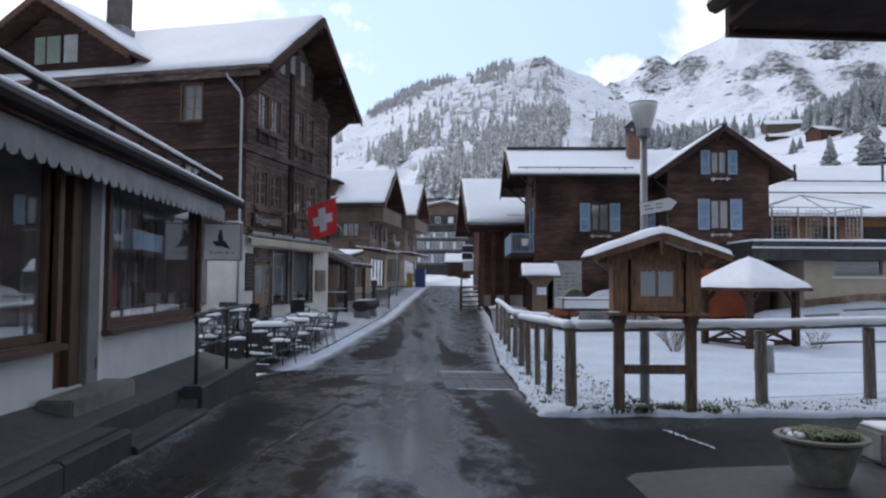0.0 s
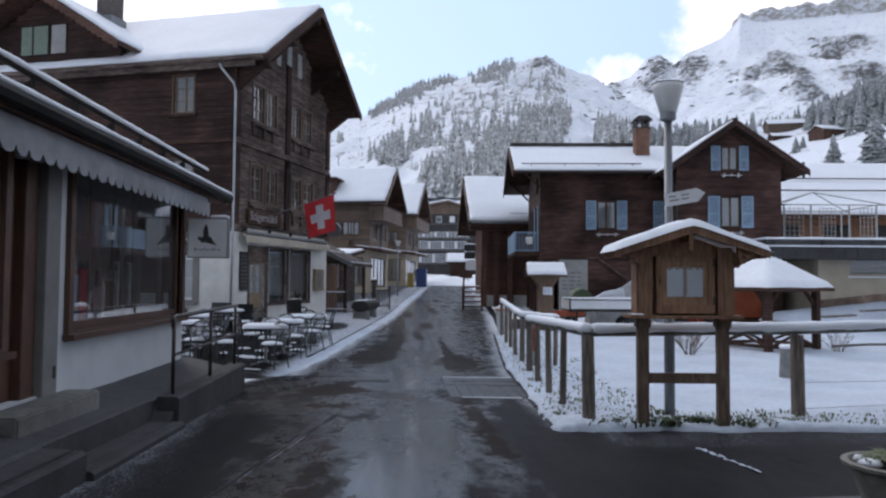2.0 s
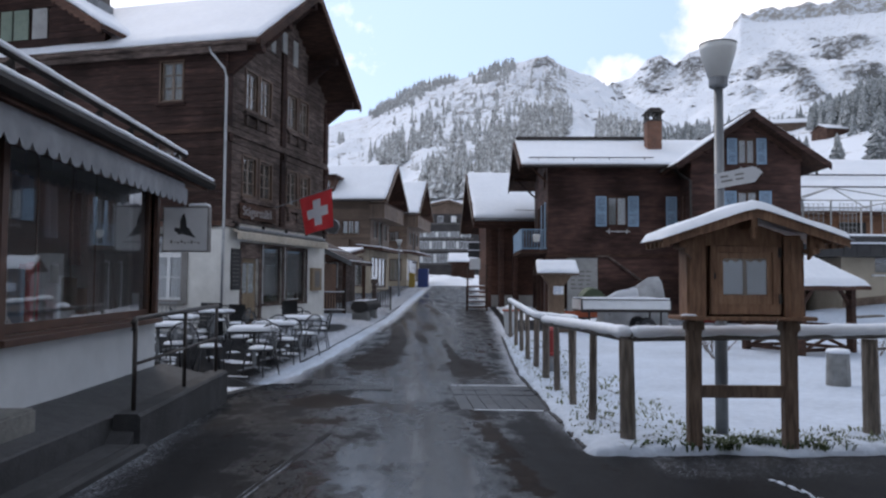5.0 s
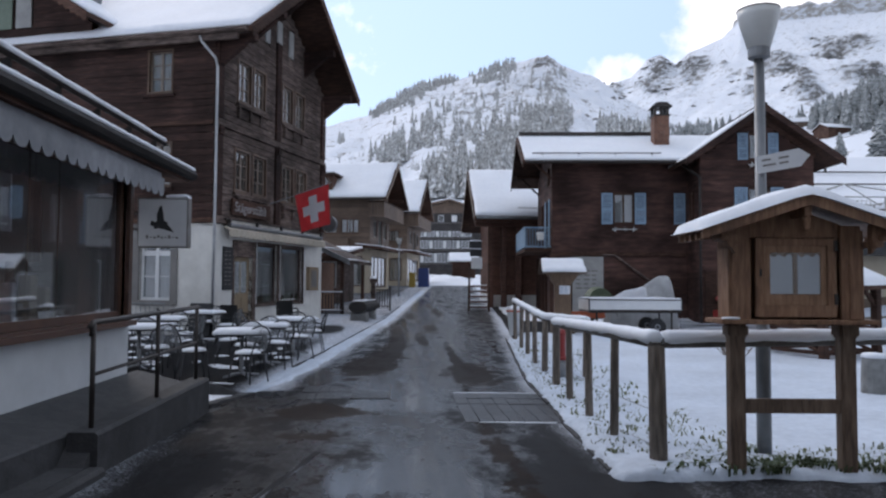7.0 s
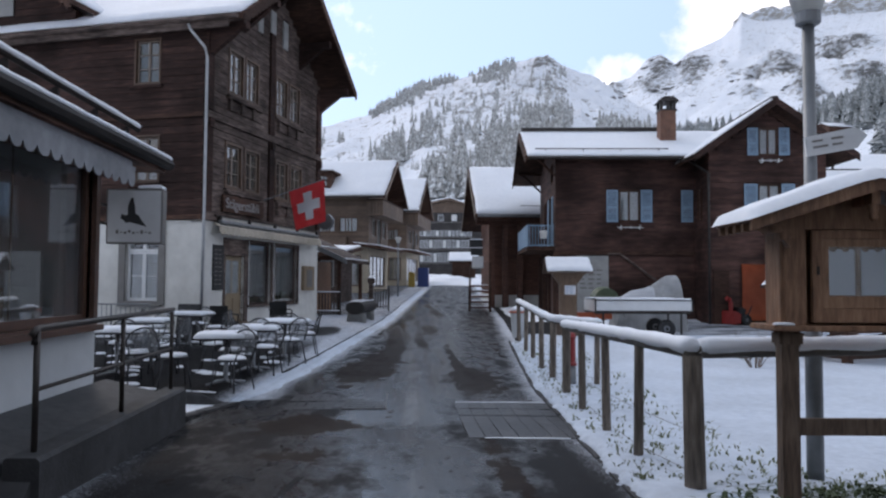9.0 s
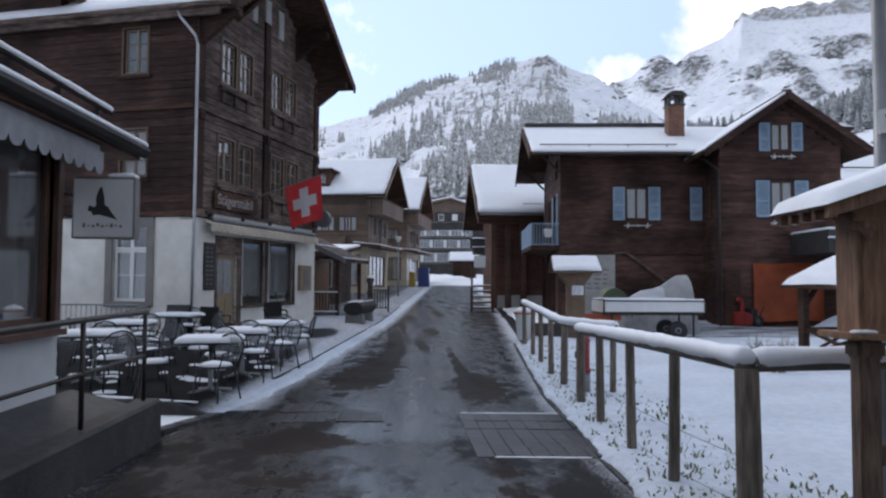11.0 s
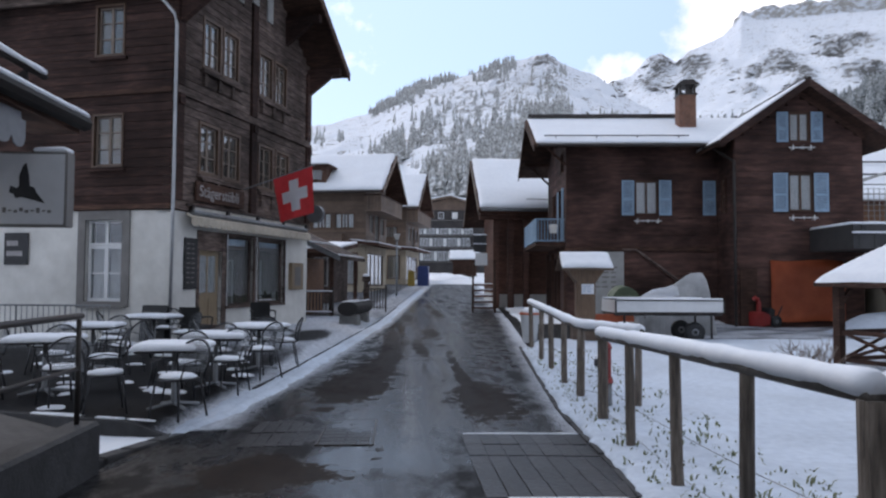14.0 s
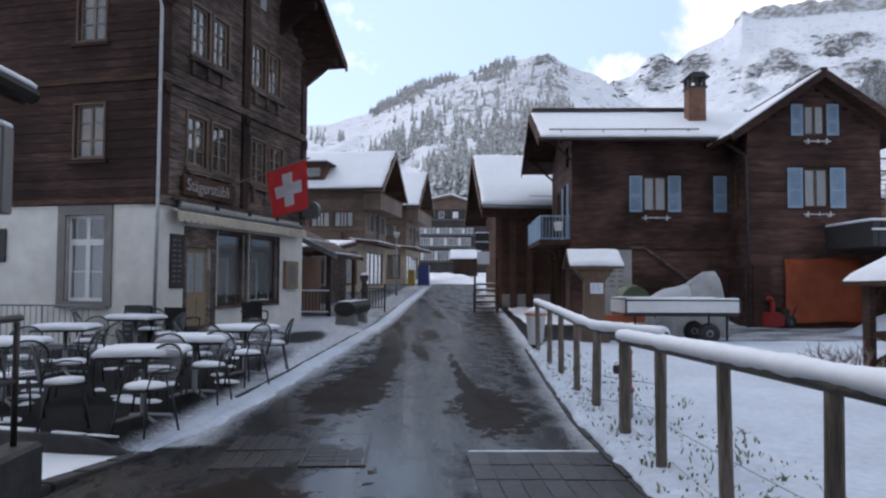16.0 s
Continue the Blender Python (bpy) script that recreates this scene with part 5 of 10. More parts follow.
    bm = bmesh.new()
    snow_roll(bm, [(-2.985, -8.5, 2.978), (-2.985, 13.7, 2.978)], 0.042, 8, 0.09, 3)
    part("snow", bm, SNOW, gut, smooth=True)
    bm = bmesh.new()
    tube(bm, [(-3.4, -8.5, 3.36), (-3.4, 13.7, 3.36)], 0.035, 8)
    for k in range(24):
        y = -8 + k * 0.93
        prism(bm, [(-3.38, y, 3.05), (-3.42, y, 3.36), (-3.62, y, 3.2)], (0, 0.03, 0))
    guard = part("snow_guard", bm, GUTTER_DARK, roof)
    bm = bmesh.new()
    snow_roll(bm, [(-3.385, -8.4, 3.395), (-3.385, 13.65, 3.39)], 0.044, 8, 0.08, 9)
    part("snow", bm, SNOW, guard, smooth=True)
    # awning folded below the eave
    bm = bmesh.new()
    prism(bm, [(-3.44, -8, 2.80), (-3.12, -8, 2.80), (-3.10, -8, 2.62), (-3.44, -8, 2.70)], (0, 20.75, 0))
    valance(bm, (-3.09, -8, 2.72), (-3.09, 12.75, 2.72), 0.24, 92)
    part("awning", bm, AWNING_GREY, shop, "grey scalloped awning folded under the eave")
    return shop


build_shop()


# ---- the brown house with the blue shutters ----
def shutter(parent, m, w, h, material):
    bm = bmesh.new()
    for q in ((0, 0.06, 0, h), (w - 0.06, w, 0, h), (0.06, w - 0.06, 0, 0.07), (0.06, w - 0.06, h - 0.07, h), (0.06, w - 0.06, h * 0.42, h * 0.42 + 0.07)):
        box(bm, q[0], -0.07, q[2], q[1], -0.035, q[3])
    k = int(h / 0.075)
    for i in range(k):
        z = 0.07 + (h - 0.14) * i / k
        box(bm, 0.05, -0.058, z, w - 0.05, -0.043, z + (h - 0.14) / k * 0.72)
    ob = part("shutter", bm, material, parent, "pale blue wooden shutter")
    ob.matrix_basis = m
    return ob


def flower_bracket(parent, m, w):
    bm = bmesh.new()
    box(bm, 0, -0.2, 0.05, w, -0.17, 0.08)
    for u in (0.12, w - 0.15):
        box(bm, u, -0.22, 0, u + 0.03, 0, 0.03)
        box(bm, u, -0.21, -0.03, u + 0.03, -0.18, 0.16)
    box(bm, w / 2, -0.2, 0, w / 2 + 0.025, -0.18, 0.13)
    ob = part("flower_bracket", bm, WHITE_PAINT, parent)
    ob.matrix_basis = m


def shuttered(parent, wall, u, z, w, h, shutter_w=0.46, gap=0.05):
    window_unit(parent, wall @ Matrix.Translation((u, 0, z)), w, h, WINDOW_WOOD, 2, 0, 0.03, True, DARK_TIMBER, None, 0.05, casing=0.05)
    shutter(parent, wall @ Matrix.Translation((u - shutter_w - gap, 0, z - 0.03)), shutter_w, h + 0.06, BLUE_PAINT)
    shutter(parent, wall @ Matrix.Translation((u + w + gap, 0, z - 0.03)), shutter_w, h + 0.06, BLUE_PAINT)
    flower_bracket(parent, wall @ Matrix.Translation((u - 0.1, -0.04, z - 0.32)), w + 0.2)


def build_brown_house():
    house = thing("house", pose(6.25, 33.3, 0, 0, 0, -5), "dark brown timber house with pale blue shutters and a snowy roof", "house")
    g = -0.5
    F = pose(0, 0, 0)
    main_h = [(2.55, 3.37, 3.9, 5.15), (0.35, 0.8, 0.0, 2.35)]
    bm = bmesh.new()
    holed_wall(bm, F, 5.7, g, 6.5, main_h, 0.25)
    w1 = part("wall", bm, HOUSE_TIMBER, house, "dark brown timber wall")
    plank_courses(w1, F, 5.6, 0.15, 6.5, main_h + [(0.8, 2.1, -1, 2.55)], HOUSE_TIMBER, 0.21)
    W = pose(5.6, -1.75, 0)
    wing_h = [(1.86, 2.66, 3.88, 5.17), (1.9, 2.58, 6.32, 7.32)]
    apex_u, apex_z, pitch = 2.2, 8.15, 0.70

    def span(z):
        half = (apex_z - 0.2 - z) / pitch
        return (max(0, apex_u - half), min(4.4, apex_u + half))

    bm = bmesh.new()
    holed_wall(bm, W, 4.4, g, 6.3, wing_h, 0.25)
    holed_wall(bm, W, 4.4, 6.3, 6.31, [], 0.25)
    prism(bm, [W @ Vector(p) for p in ((0, 0.1, 6.3), (4.4, 0.1, 6.3), (4.4, 0.1, apex_z - 0.2 - 2.2 * pitch), (2.2, 0.1, apex_z - 0.2), (0, 0.1, apex_z - 0.2 - 2.2 * pitch))], (0, 0.15, 0))
    box(bm, 5.6, -1.5, g, 5.85, 6, 6.4)
    box(bm, 9.75, -1.5, g, 10.0, 6, 6.4)
    box(bm, 0, 5.75, g, 5.59, 6, 6.5)
    w2 = part("wall", bm, HOUSE_TIMBER, house, "dark brown timber wall")
    plank_courses(w2, W, 4.4, 0.2, 6.3, wing_h, HOUSE_TIMBER, 0.21)
    plank_courses(w2, W, 4.4, 6.3, 8.0, wing_h, HOUSE_TIMBER, 0.21, span=span)
    S = pose(5.6, 0, 0, 0, 0, -90)
    plank_courses(w2, S, 1.75, 0.2, 6.2, [(0.6, 1.0, 3.9, 5.1)], HOUSE_TIMBER, 0.21)
    # street side with the balcony
    G = pose(0, 6, 0, 0, 0, -90)
    gh = [(4.0, 4.85, 2.95, 5.0), (4.6, 5.3, 5.6, 6.4), (2.0, 2.85, 2.95, 5.0), (0.6, 2.0, 0.0, 2.3), (2.6, 4.0, 0.0, 2.3)]
    bm = bmesh.new()
    holed_wall(bm, G, 5.99, g, 6.5, gh, 0.25)
    prism(bm, [(0.0, 0, 6.5), (0.0, 6, 6.5), (0.0, 3.0, 7.85)], (0.25, 0, 0))
    w3 = part("wall", bm, HOUSE_TIMBER, house, "dark brown timber wall")
    plank_courses(w3, G, 6.0, 2.6, 6.5, gh, HOUSE_TIMBER, 0.21)
    for a, b, c, d in gh:
        window_unit(house, G @ Matrix.Translation((a, 0, c)), b - a, d - c, WHITE_PAINT, 1, 1, 0.08, c > 2, DARK_TIMBER, None, 0.06, casing=0.05)
    for u in (3.5, 4.9):
        shutter(house, G @ Matrix.Translation((u, 0, 2.95)), 0.42, 2.05, BLUE_PAINT)
    for v in (0.0, 2.0, 4.0, 5.85):
        bm = bmesh.new()
        box(bm, -0.12, v, g, 0.0, v + 0.14, 2.6)
        part("post", bm, DARK_TIMBER, house)
    bm = bmesh.new()
    box(bm, -0.1, -0.1, 2.55, 5.6, -0.035, 2.68)
    part("band", bm, DARK_TIMBER, house)
    bm = bmesh.new()
    box(bm, -1.15, 0.25, 2.72, -0.04, 5.6, 2.86)
    bal = part("balcony", bm, DARK_TIMBER, house)
    bm = bmesh.new()
    box(bm, -1.15, 0.25, 3.72, -1.09, 5.6, 3.78)
    box(bm, -1.15, 0.25, 2.9, -1.09, 5.6, 2.95)
    for k in range(34):
        piece("baluster", BLUE_PAINT, bal, pose(-1.14, 0.28 + k * 0.16, 2.945), (0.04, 0.12, 0.78))
    for z in (2.9, 3.72):
        box(bm, -1.09, 0.25, z, -0.04, 0.31, z + 0.05)
    for k in range(9):
        piece("baluster", BLUE_PAINT, bal, pose(-1.06 + k * 0.12, 0.27, 2.945), (0.03, 0.03, 0.78))
    part("railing", bm, BLUE_PAINT, bal, "pale blue balcony railing")
    bm = bmesh.new()
    lathe(bm, [(0.13, 0), (0.17, 0.3), (0.15, 0.32)], 12, (-0.5, 0.12, 3.2))
    part("flower_pot", bm, WHITE_PLASTER, bal)
    # windows
    a, b, c, d = main_h[0]
    shuttered(house, F, a, c, b - a, d - c)
    shutter(house, F @ Matrix.Translation((5.05, 0, 3.87)), 0.46, 1.3, BLUE_PAINT)
    a, b, c, d = wing_h[0]
    shuttered(house, W, a, c, b - a, d - c, 0.5)
    a, b, c, d = wing_h[1]
    shuttered(house, W, a, c, b - a, d - c, 0.4)
    window_unit(house, S @ Matrix.Translation((0.6, -0.02, 3.9)), 0.4, 1.2, WINDOW_WOOD, 1, 1, 0.03, False, DARK_TIMBER, None, 0.05, casing=0.04)
    # pale board on the ground floor, door, slanting hand rail
    bm = bmesh.new()
    box(bm, 0.82, -0.08, 0.1, 2.1, -0.02, 2.5)
    boardp = part("wall_panel", bm, FADED_PANEL, house, "pale panel added to lighten the shop window with faded writing")
    bar_text(boardp, pose(0.95, -0.082, 1.1), 1.0, 0.9, 5, GREY_PAINT, 0.3, 3)
    bm = bmesh.new()
    tube(bm, [(2.05, -0.1, 2.58), (2.55, -0.12, 2.58), (4.2, -0.2, 1.35)], 0.05, 6)
    part("hand_rail", bm, GREY_TIMBER, house)
    bm = bmesh.new()
    box(bm, 5.72, -1.84, -0.3, 6.3, -1.78, 1.9)
    part("door", bm, DARK_TIMBER, house)
    bm = bmesh.new()
    k = 14
    rows = []
    for i in range(k + 1):
        u = 6.75 + 2.5 * i / k
        rows.append([bm.verts.new((u, -1.85 - 0.04 * math.sin(i * 1.3 + j) - 0.02 * j, 2.15 - 2.1 * j / 6 - 0.03 * math.sin(i * 0.5))) for j in range(7)])
    for q, r in zip(rows, rows[1:]):
        for j in range(6):
            bm.faces.new((q[j], r[j], r[j + 1], q[j + 1]))
    bmesh.ops.solidify(bm, geom=bm.faces[:], thickness=0.01)
    part("tarpaulin", bm, ORANGE_TARP, house, "orange tarpaulin hung on the wall", smooth=True)
    # roofs
    roof_slope(house, (-1.3, -1.0, 6.4), (7.8, -1.0, 6.4), (7.8, 3.0, 8.15), (-1.3, 3.0, 8.15), 0.14, DARK_TIMBER, 0.09, 11)
    roof_slope(house, (7.8, 7.0, 6.4), (-1.3, 7.0, 6.4), (-1.3, 3.0, 8.15), (7.8, 3.0, 8.15), 0.14, DARK_TIMBER, 0.14, 12)
    x0, e = 7.8, 3.0
    for s in (-1, 1):
        z = 8.3 - e * pitch
        pts = [(x0 + s * e, -2.65, z), (x0 + s * e, 4, z), (x0, 4, 8.3), (x0, -2.65, 8.3)]
        roof_slope(house, *(pts if s < 0 else [pts[1], pts[0], pts[3], pts[2]]), 0.14, DARK_TIMBER, 0.09, 14 + s)
        bm = bmesh.new()
        bargeboard(bm, (x0, -2.65, 8.31), (x0 + s * e, -2.65, z + 0.01), 0.28, (0, -1, 0))
        part("bargeboard", bm, INN_TIMBER, house, "dark verge board")
        bm = bmesh.new()
        bargeboard(bm, (x0, 4.0, 8.56), (x0 + s * e, 4.0, z + 0.24), 0.3, (0, 1, 0))
        part("verge_board", bm, DARK_METAL, house)
        bm = bmesh.new()
        bargeboard(bm, (x0, -1.80, 8.16), (x0 + s * 2.25, -1.80, 8.16 - 2.25 * pitch), 0.22, (0, -1, 0))
        part("wall_trim", bm, DARK_TIMBER, house)
        bm = bmesh.new()
        bargeboard(bm, (-1.3, 3.0, 8.12), (-1.3, 3.0 + s * 4.0, 6.38), 0.26, (-1, 0, 0))
        part("bargeboard", bm, DARK_TIMBER, house)
    bm = bmesh.new()
    tube(bm, [(-1.2, -1.07, 6.33), (4.9, -1.07, 6.33)], 0.06, 8)
    tube(bm, [(4.75, -2.6, 6.15), (4.75, -1.0, 6.2)], 0.05, 8)
    part("gutter", bm, DARK_METAL, house)
    bm = bmesh.new()
    tube(bm, [(4.95, -1.2, 6.25), (5.3, -1.5, 5.9), (5.55, -1.85, 5.6), (5.55, -1.87, -0.2)], 0.055, 8)
    part("downpipe", bm, DARK_METAL, house, smooth=True)
    bm = bmesh.new()
    tube(bm, [(-0.9, -0.55, 6.78), (4.4, -0.55, 6.78)], 0.025, 6)
    for k in range(4):
        box(bm, -0.5 + k * 1.5, -0.57, 6.5, -0.46 + k * 1.5, -0.53, 6.8)
    part("snow_guard", bm, DARK_METAL, house)
    for k in (0.2, 2.9, 5.8):
        z = 7.9 - abs(k - 3) * 0.437
        bm = bmesh.new()
        tube(bm, [(-1.1, k, z), (0.1, k, z)], 0.08, 6)
        con = part("console", bm, DARK_TIMBER, house)
        bm = bmesh.new()
        tube(bm, [(-0.9, k, z - 0.05), (0.0, k, z - 0.9)], 0.05, 6)
        part("strut", bm, DARK_TIMBER, con)
    bm = bmesh.new()
    box(bm, -1.2, 2.86, 8.2, 5.6, 3.14, 8.37)
    part("ridge_board", bm, DARK_METAL, house)
    bm = bmesh.new()
    box(bm, x0 - 0.11, -2.6, 8.25, x0 + 0.11, 3.95, 8.38)
    part("ridge_board", bm, DARK_METAL, house)
    # chimney of brick
    bm = bmesh.new()
    box(bm, 4.6, 1.2, 7.1, 5.2, 1.8, 8.75)
    chim = part("chimney", bm, CONCRETE, house, "brick chimney with a snowy cap")
    for k in range(14):
        z = 7.35 + k * 0.1
        for a, b in ((0, 0.22), (0.22, 0.44), (0.44, 0.66)) if k % 2 else ((0, 0.11), (0.11, 0.33), (0.33, 0.55), (0.55, 0.66)):
            piece("brick", BRICK, chim, pose(4.57 + a, 1.17, z), (b - a - 0.012, 0.05, 0.088))
            piece("brick", BRICK, chim, pose(4.572, 1.225 + a * 0.9, z), (0.05, (b - a) * 0.9 - 0.012, 0.088))
    bm = bmesh.new()
    for x, y in ((4.56, 1.17), (4.83, 1.17), (5.10, 1.17), (4.56, 1.66), (5.10, 1.66)):
        box(bm, x, y, 8.78, x + 0.11, y + 0.13, 9.12)
    box(bm, 4.53, 1.13, 8.74, 5.27, 1.86, 8.80)
    prism(bm, [(4.46, 1.05, 9.12), (5.34, 1.05, 9.12), (5.10, 1.05, 9.32), (4.70, 1.05, 9.32)], (0, 0.9, 0))
    part("chimney_cap", bm, DARK_METAL, chim)
    bm = bmesh.new()
    snow_slab(bm, (4.60, 1.1, 9.27), (5.20, 1.1, 9.27), (5.20, 1.9, 9.27), (4.60, 1.9, 9.27), 0.12, 8, 8)
    part("snow", bm, SNOW, chim, smooth=True)
    return house


build_brown_house()


# ---- other houses along the street ----
def build_barn():
    barn = thing("barn", pose(4.72, 41.0, 0, 0, 0, -1), "old dark timber barn under a steep snowy roof", "barn")
    bm = bmesh.new()
    box(bm, 0, 0, -0.3, 9, 8, 0.75)
    part("plinth", bm, WHITE_PLASTER, barn, "pale plastered plinth")
    bm = bmesh.new()
    box(bm, 0.05, 0.05, 0.75, 8.95, 7.95, 4.9)
    prism(bm, [(0.05, 0.05, 4.9), (0.05, 7.95, 4.9), (0.05, 4.0, 7.4)], (8.9, 0, 0))
    w = part("wall", bm, RED_BARN, barn)
    plank_courses(w, pose(0, 0.05, 0), 9.0, 0.75, 4.9, [], RED_BARN, 0.26)
    plank_courses(w, pose(0.05, 7.95, 0, 0, 0, -90), 7.9, 0.75, 4.9, [], RED_BARN, 0.26)
    for u in (-0.35, 0.35, 1.1, 2.3):
        bm = bmesh.new()
        box(bm, u, -0.5, -0.2, u + 0.3, -0.2, 4.3)
        part("post", bm, RED_BARN, barn, bevel=0.02)
    for q in ((-1.0, -0.55, 4.3, 6.0, -0.25, 4.6), (-1.0, -0.95, 4.5, 6.5, -0.75, 4.7)):
        bm = bmesh.new()
        box(bm, *q)
        part("beam", bm, RED_BARN, barn)
    roof_slope(barn, (-1.1, -1.3, 4.75), (10, -1.3, 4.75), (10, 4, 7.85), (-1.1, 4, 7.85), 0.14, DARK_TIMBER, 0.16, 21)
    roof_slope(barn, (10, 9.3, 4.75), (-1.1, 9.3, 4.75), (-1.1, 4, 7.85), (10, 4, 7.85), 0.14, DARK_TIMBER, 0.16, 22)
    for s in (-1, 1):
        bm = bmesh.new()
        bargeboard(bm, (-1.1, 4, 7.83), (-1.1, 4 + s * 5.3, 4.73), 0.28, (-1, 0, 0))
        part("bargeboard", bm, BROWN_TIMBER, barn)
    bm = bmesh.new()
    tube(bm, [(1.2, -0.7, 5.25), (6.5, -0.7, 5.25)], 0.035, 6)
    tube(bm, [(-1.0, -1.38, 4.68), (9.8, -1.38, 4.68)], 0.07, 6)
    part("gutter", bm, GREY_METAL, barn)
    return barn


build_barn()


def build_chalet(m, label, span_y, z0, z_floor, eave, apex, over, depth, plaster, timber, shop=True, seed=0):
    """A chalet whose gable looks to the street (+x); span_y is its front, depth runs to -x."""
    c = thing("chalet", m, label, "house", "chalets along the street")
    face = pose(0, 0, 0, 0, 0, 90)
    side = pose(-depth, 0, 0)
    mid = span_y / 2
    pitch = (apex - eave) / (mid + 1.0)
    fh = [(0.7, span_y - 0.8, z0 + 0.5, z_floor - 0.7)] if shop else []
    bm = bmesh.new()
    holed_wall(bm, face, span_y, z0 - 0.5, z_floor, fh, 0.3)
    holed_wall(bm, side, depth - 0.31, z0 - 0.5, z_floor, [(depth - 1.6, depth - 0.6, z0 + 0.7, z_floor - 0.8)], 0.3)
    box(bm, -depth, span_y - 0.3, z0 - 0.5, -0.31, span_y, z_floor)
    part("wall", bm, plaster, c, "pale plastered ground floor")
    for a, b, q, d in fh:
        k = 4
        for i in range(k):
            u = a + (b - a) * i / k
            window_unit(c, face @ Matrix.Translation((u, 0, q)), (b - a) / k - 0.05, d - q, WINDOW_WOOD, 1, 0, 0.1, i == 1, None, None, 0.08)
    window_unit(c, side @ Matrix.Translation((depth - 1.6, 0, z0 + 0.7)), 1.0, z_floor - 1.5 - z0, FADED_PANEL, 2, 0, 0.1, True, WINDOW_WOOD, None, 0.06, cloth=BEIGE_CURTAIN)
    top = apex - 0.25
    uh = [(span_y * 0.16, span_y * 0.34, z_floor + 0.75, z_floor + 1.95), (span_y * 0.42, span_y * 0.60, z_floor + 0.1, z_floor + 2.1), (span_y * 0.68, span_y * 0.86, z_floor + 0.75, z_floor + 1.95)]
    sh = [(depth - 2.15, depth - 0.8, z_floor + 0.95, z_floor + 2.0), (depth - 3.8, depth - 2.45, z_floor + 0.95, z_floor + 2.0), (depth - 7.0, depth - 5.2, z_floor + 0.95, z_floor + 2.0)]
    bm = bmesh.new()
    holed_wall(bm, face, span_y, z_floor, eave, uh, 0.25)
    holed_wall(bm, side, depth - 0.26, z_floor, eave, sh, 0.25)
    box(bm, -depth, span_y - 0.25, z_floor, -0.26, span_y, eave)
    prism(bm, [(0, 0, eave), (0, span_y, eave), (0, span_y, top - mid * pitch), (0, mid, top), (0, 0, top - mid * pitch)], (-0.25, 0, 0))
    box(bm, -depth, 0.3, z_floor - 0.1, -0.3, span_y - 0.3, z_floor)
    w = part("wall", bm, timber, c, "brown boarded upper floor")
    plank_courses(w, side, depth, z_floor + 0.02, eave + 0.3, sh, timber, 0.24)
    plank_courses(w, face, span_y, z_floor + 0.02, eave, uh, timber, 0.24)
    plank_courses(w, face, span_y, eave, top, [], timber, 0.24, span=lambda z: (max(0, mid - (top - z) / pitch), min(span_y, mid + (top - z) / pitch)))
    for a, b, q, d in uh:
        window_unit(c, face @ Matrix.Translation((a, 0, q)), b - a, d - q, FADED_PANEL, 2, 0, 0.08, True, WINDOW_WOOD, None, 0.06)
    for a, b, q, d in sh:
        window_unit(c, side @ Matrix.Translation((a, 0, q)), b - a, d - q, WINDOW_WOOD, 3, 0, 0.08, True, WINDOW_WOOD, None, 0.07)
    bm = bmesh.new()
    box(bm, -depth, -0.09, z_floor - 0.1, 0.05, 0, z_floor + 0.5)
    box(bm, -depth * 0.8, -0.5, z_floor - 0.1, -1.5, -0.09, z_floor + 0.55)
    part("band", bm, timber, c)
    # canopy over the pavement, with snow
    bm = bmesh.new()
    prism(bm, [(-0.9, -1.0, z_floor + 0.12), (1.2, -1.0, z_floor - 0.1), (1.2, -1.0, z_floor - 0.3), (-0.9, -1.0, z_floor - 0.1)], (0, span_y + 1.4, 0))
    can = part("canopy", bm, DARK_TIMBER, c)
    bm = bmesh.new()
    snow_slab(bm, (-0.85, -0.95, z_floor + 0.125), (1.15, -0.95, z_floor - 0.09), (1.15, span_y + 0.3, z_floor - 0.09), (-0.85, span_y + 0.3, z_floor + 0.125), 0.07, 10, 20, 0.6, seed=seed)
    part("snow", bm, SNOW, can, smooth=True)
    # upper balcony below the gable
    bz = eave - 1.35
    bm = bmesh.new()
    box(bm, 0.03, -0.5, bz, 1.2, span_y + 0.4, bz + 0.12)
    bal = part("balcony", bm, timber, c)
    n = int((span_y + 0.9) / 0.22)
    for i in range(n):
        piece("balcony_board", timber, bal, pose(1.15, -0.5 + i * 0.22, bz + 0.08), (0.05, 0.2, 1.0))
    for i in range(5):
        piece("balcony_board", timber, bal, pose(0.03 + i * 0.23, -0.5, bz + 0.08), (0.21, 0.05, 1.0))
    bm = bmesh.new()
    box(bm, 0.03, -0.56, bz + 1.06, 1.24, -0.44, bz + 1.16)
    box(bm, 1.12, -0.44, bz + 1.06, 1.24, span_y + 0.4, bz + 1.16)
    part("hand_rail", bm, DARK_TIMBER, bal)
    e0, e1 = -1.0, span_y + 1.0
    roof_slope(c, (-depth - 0.6, e0, eave), (over, e0, eave), (over, mid, apex), (-depth - 0.6, mid, apex), 0.16, DARK_TIMBER, 0.2, seed)
    roof_slope(c, (over, e1, eave), (-depth - 0.6, e1, eave), (-depth - 0.6, mid, apex), (over, mid, apex), 0.16, DARK_TIMBER, 0.2, seed + 1)
    for s, e in ((-1, e0), (1, e1)):
        bm = bmesh.new()
        bargeboard(bm, (over, mid, apex - 0.02), (over, e, eave - 0.02), 0.34, (1, 0, 0))
        part("bargeboard", bm, timber, c)
    bm = bmesh.new()
    tube(bm, [(-depth, e0 - 0.07, eave - 0.08), (over - 0.2, e0 - 0.07, eave - 0.08)], 0.08, 8)
    part("gutter", bm, DARK_METAL, c)
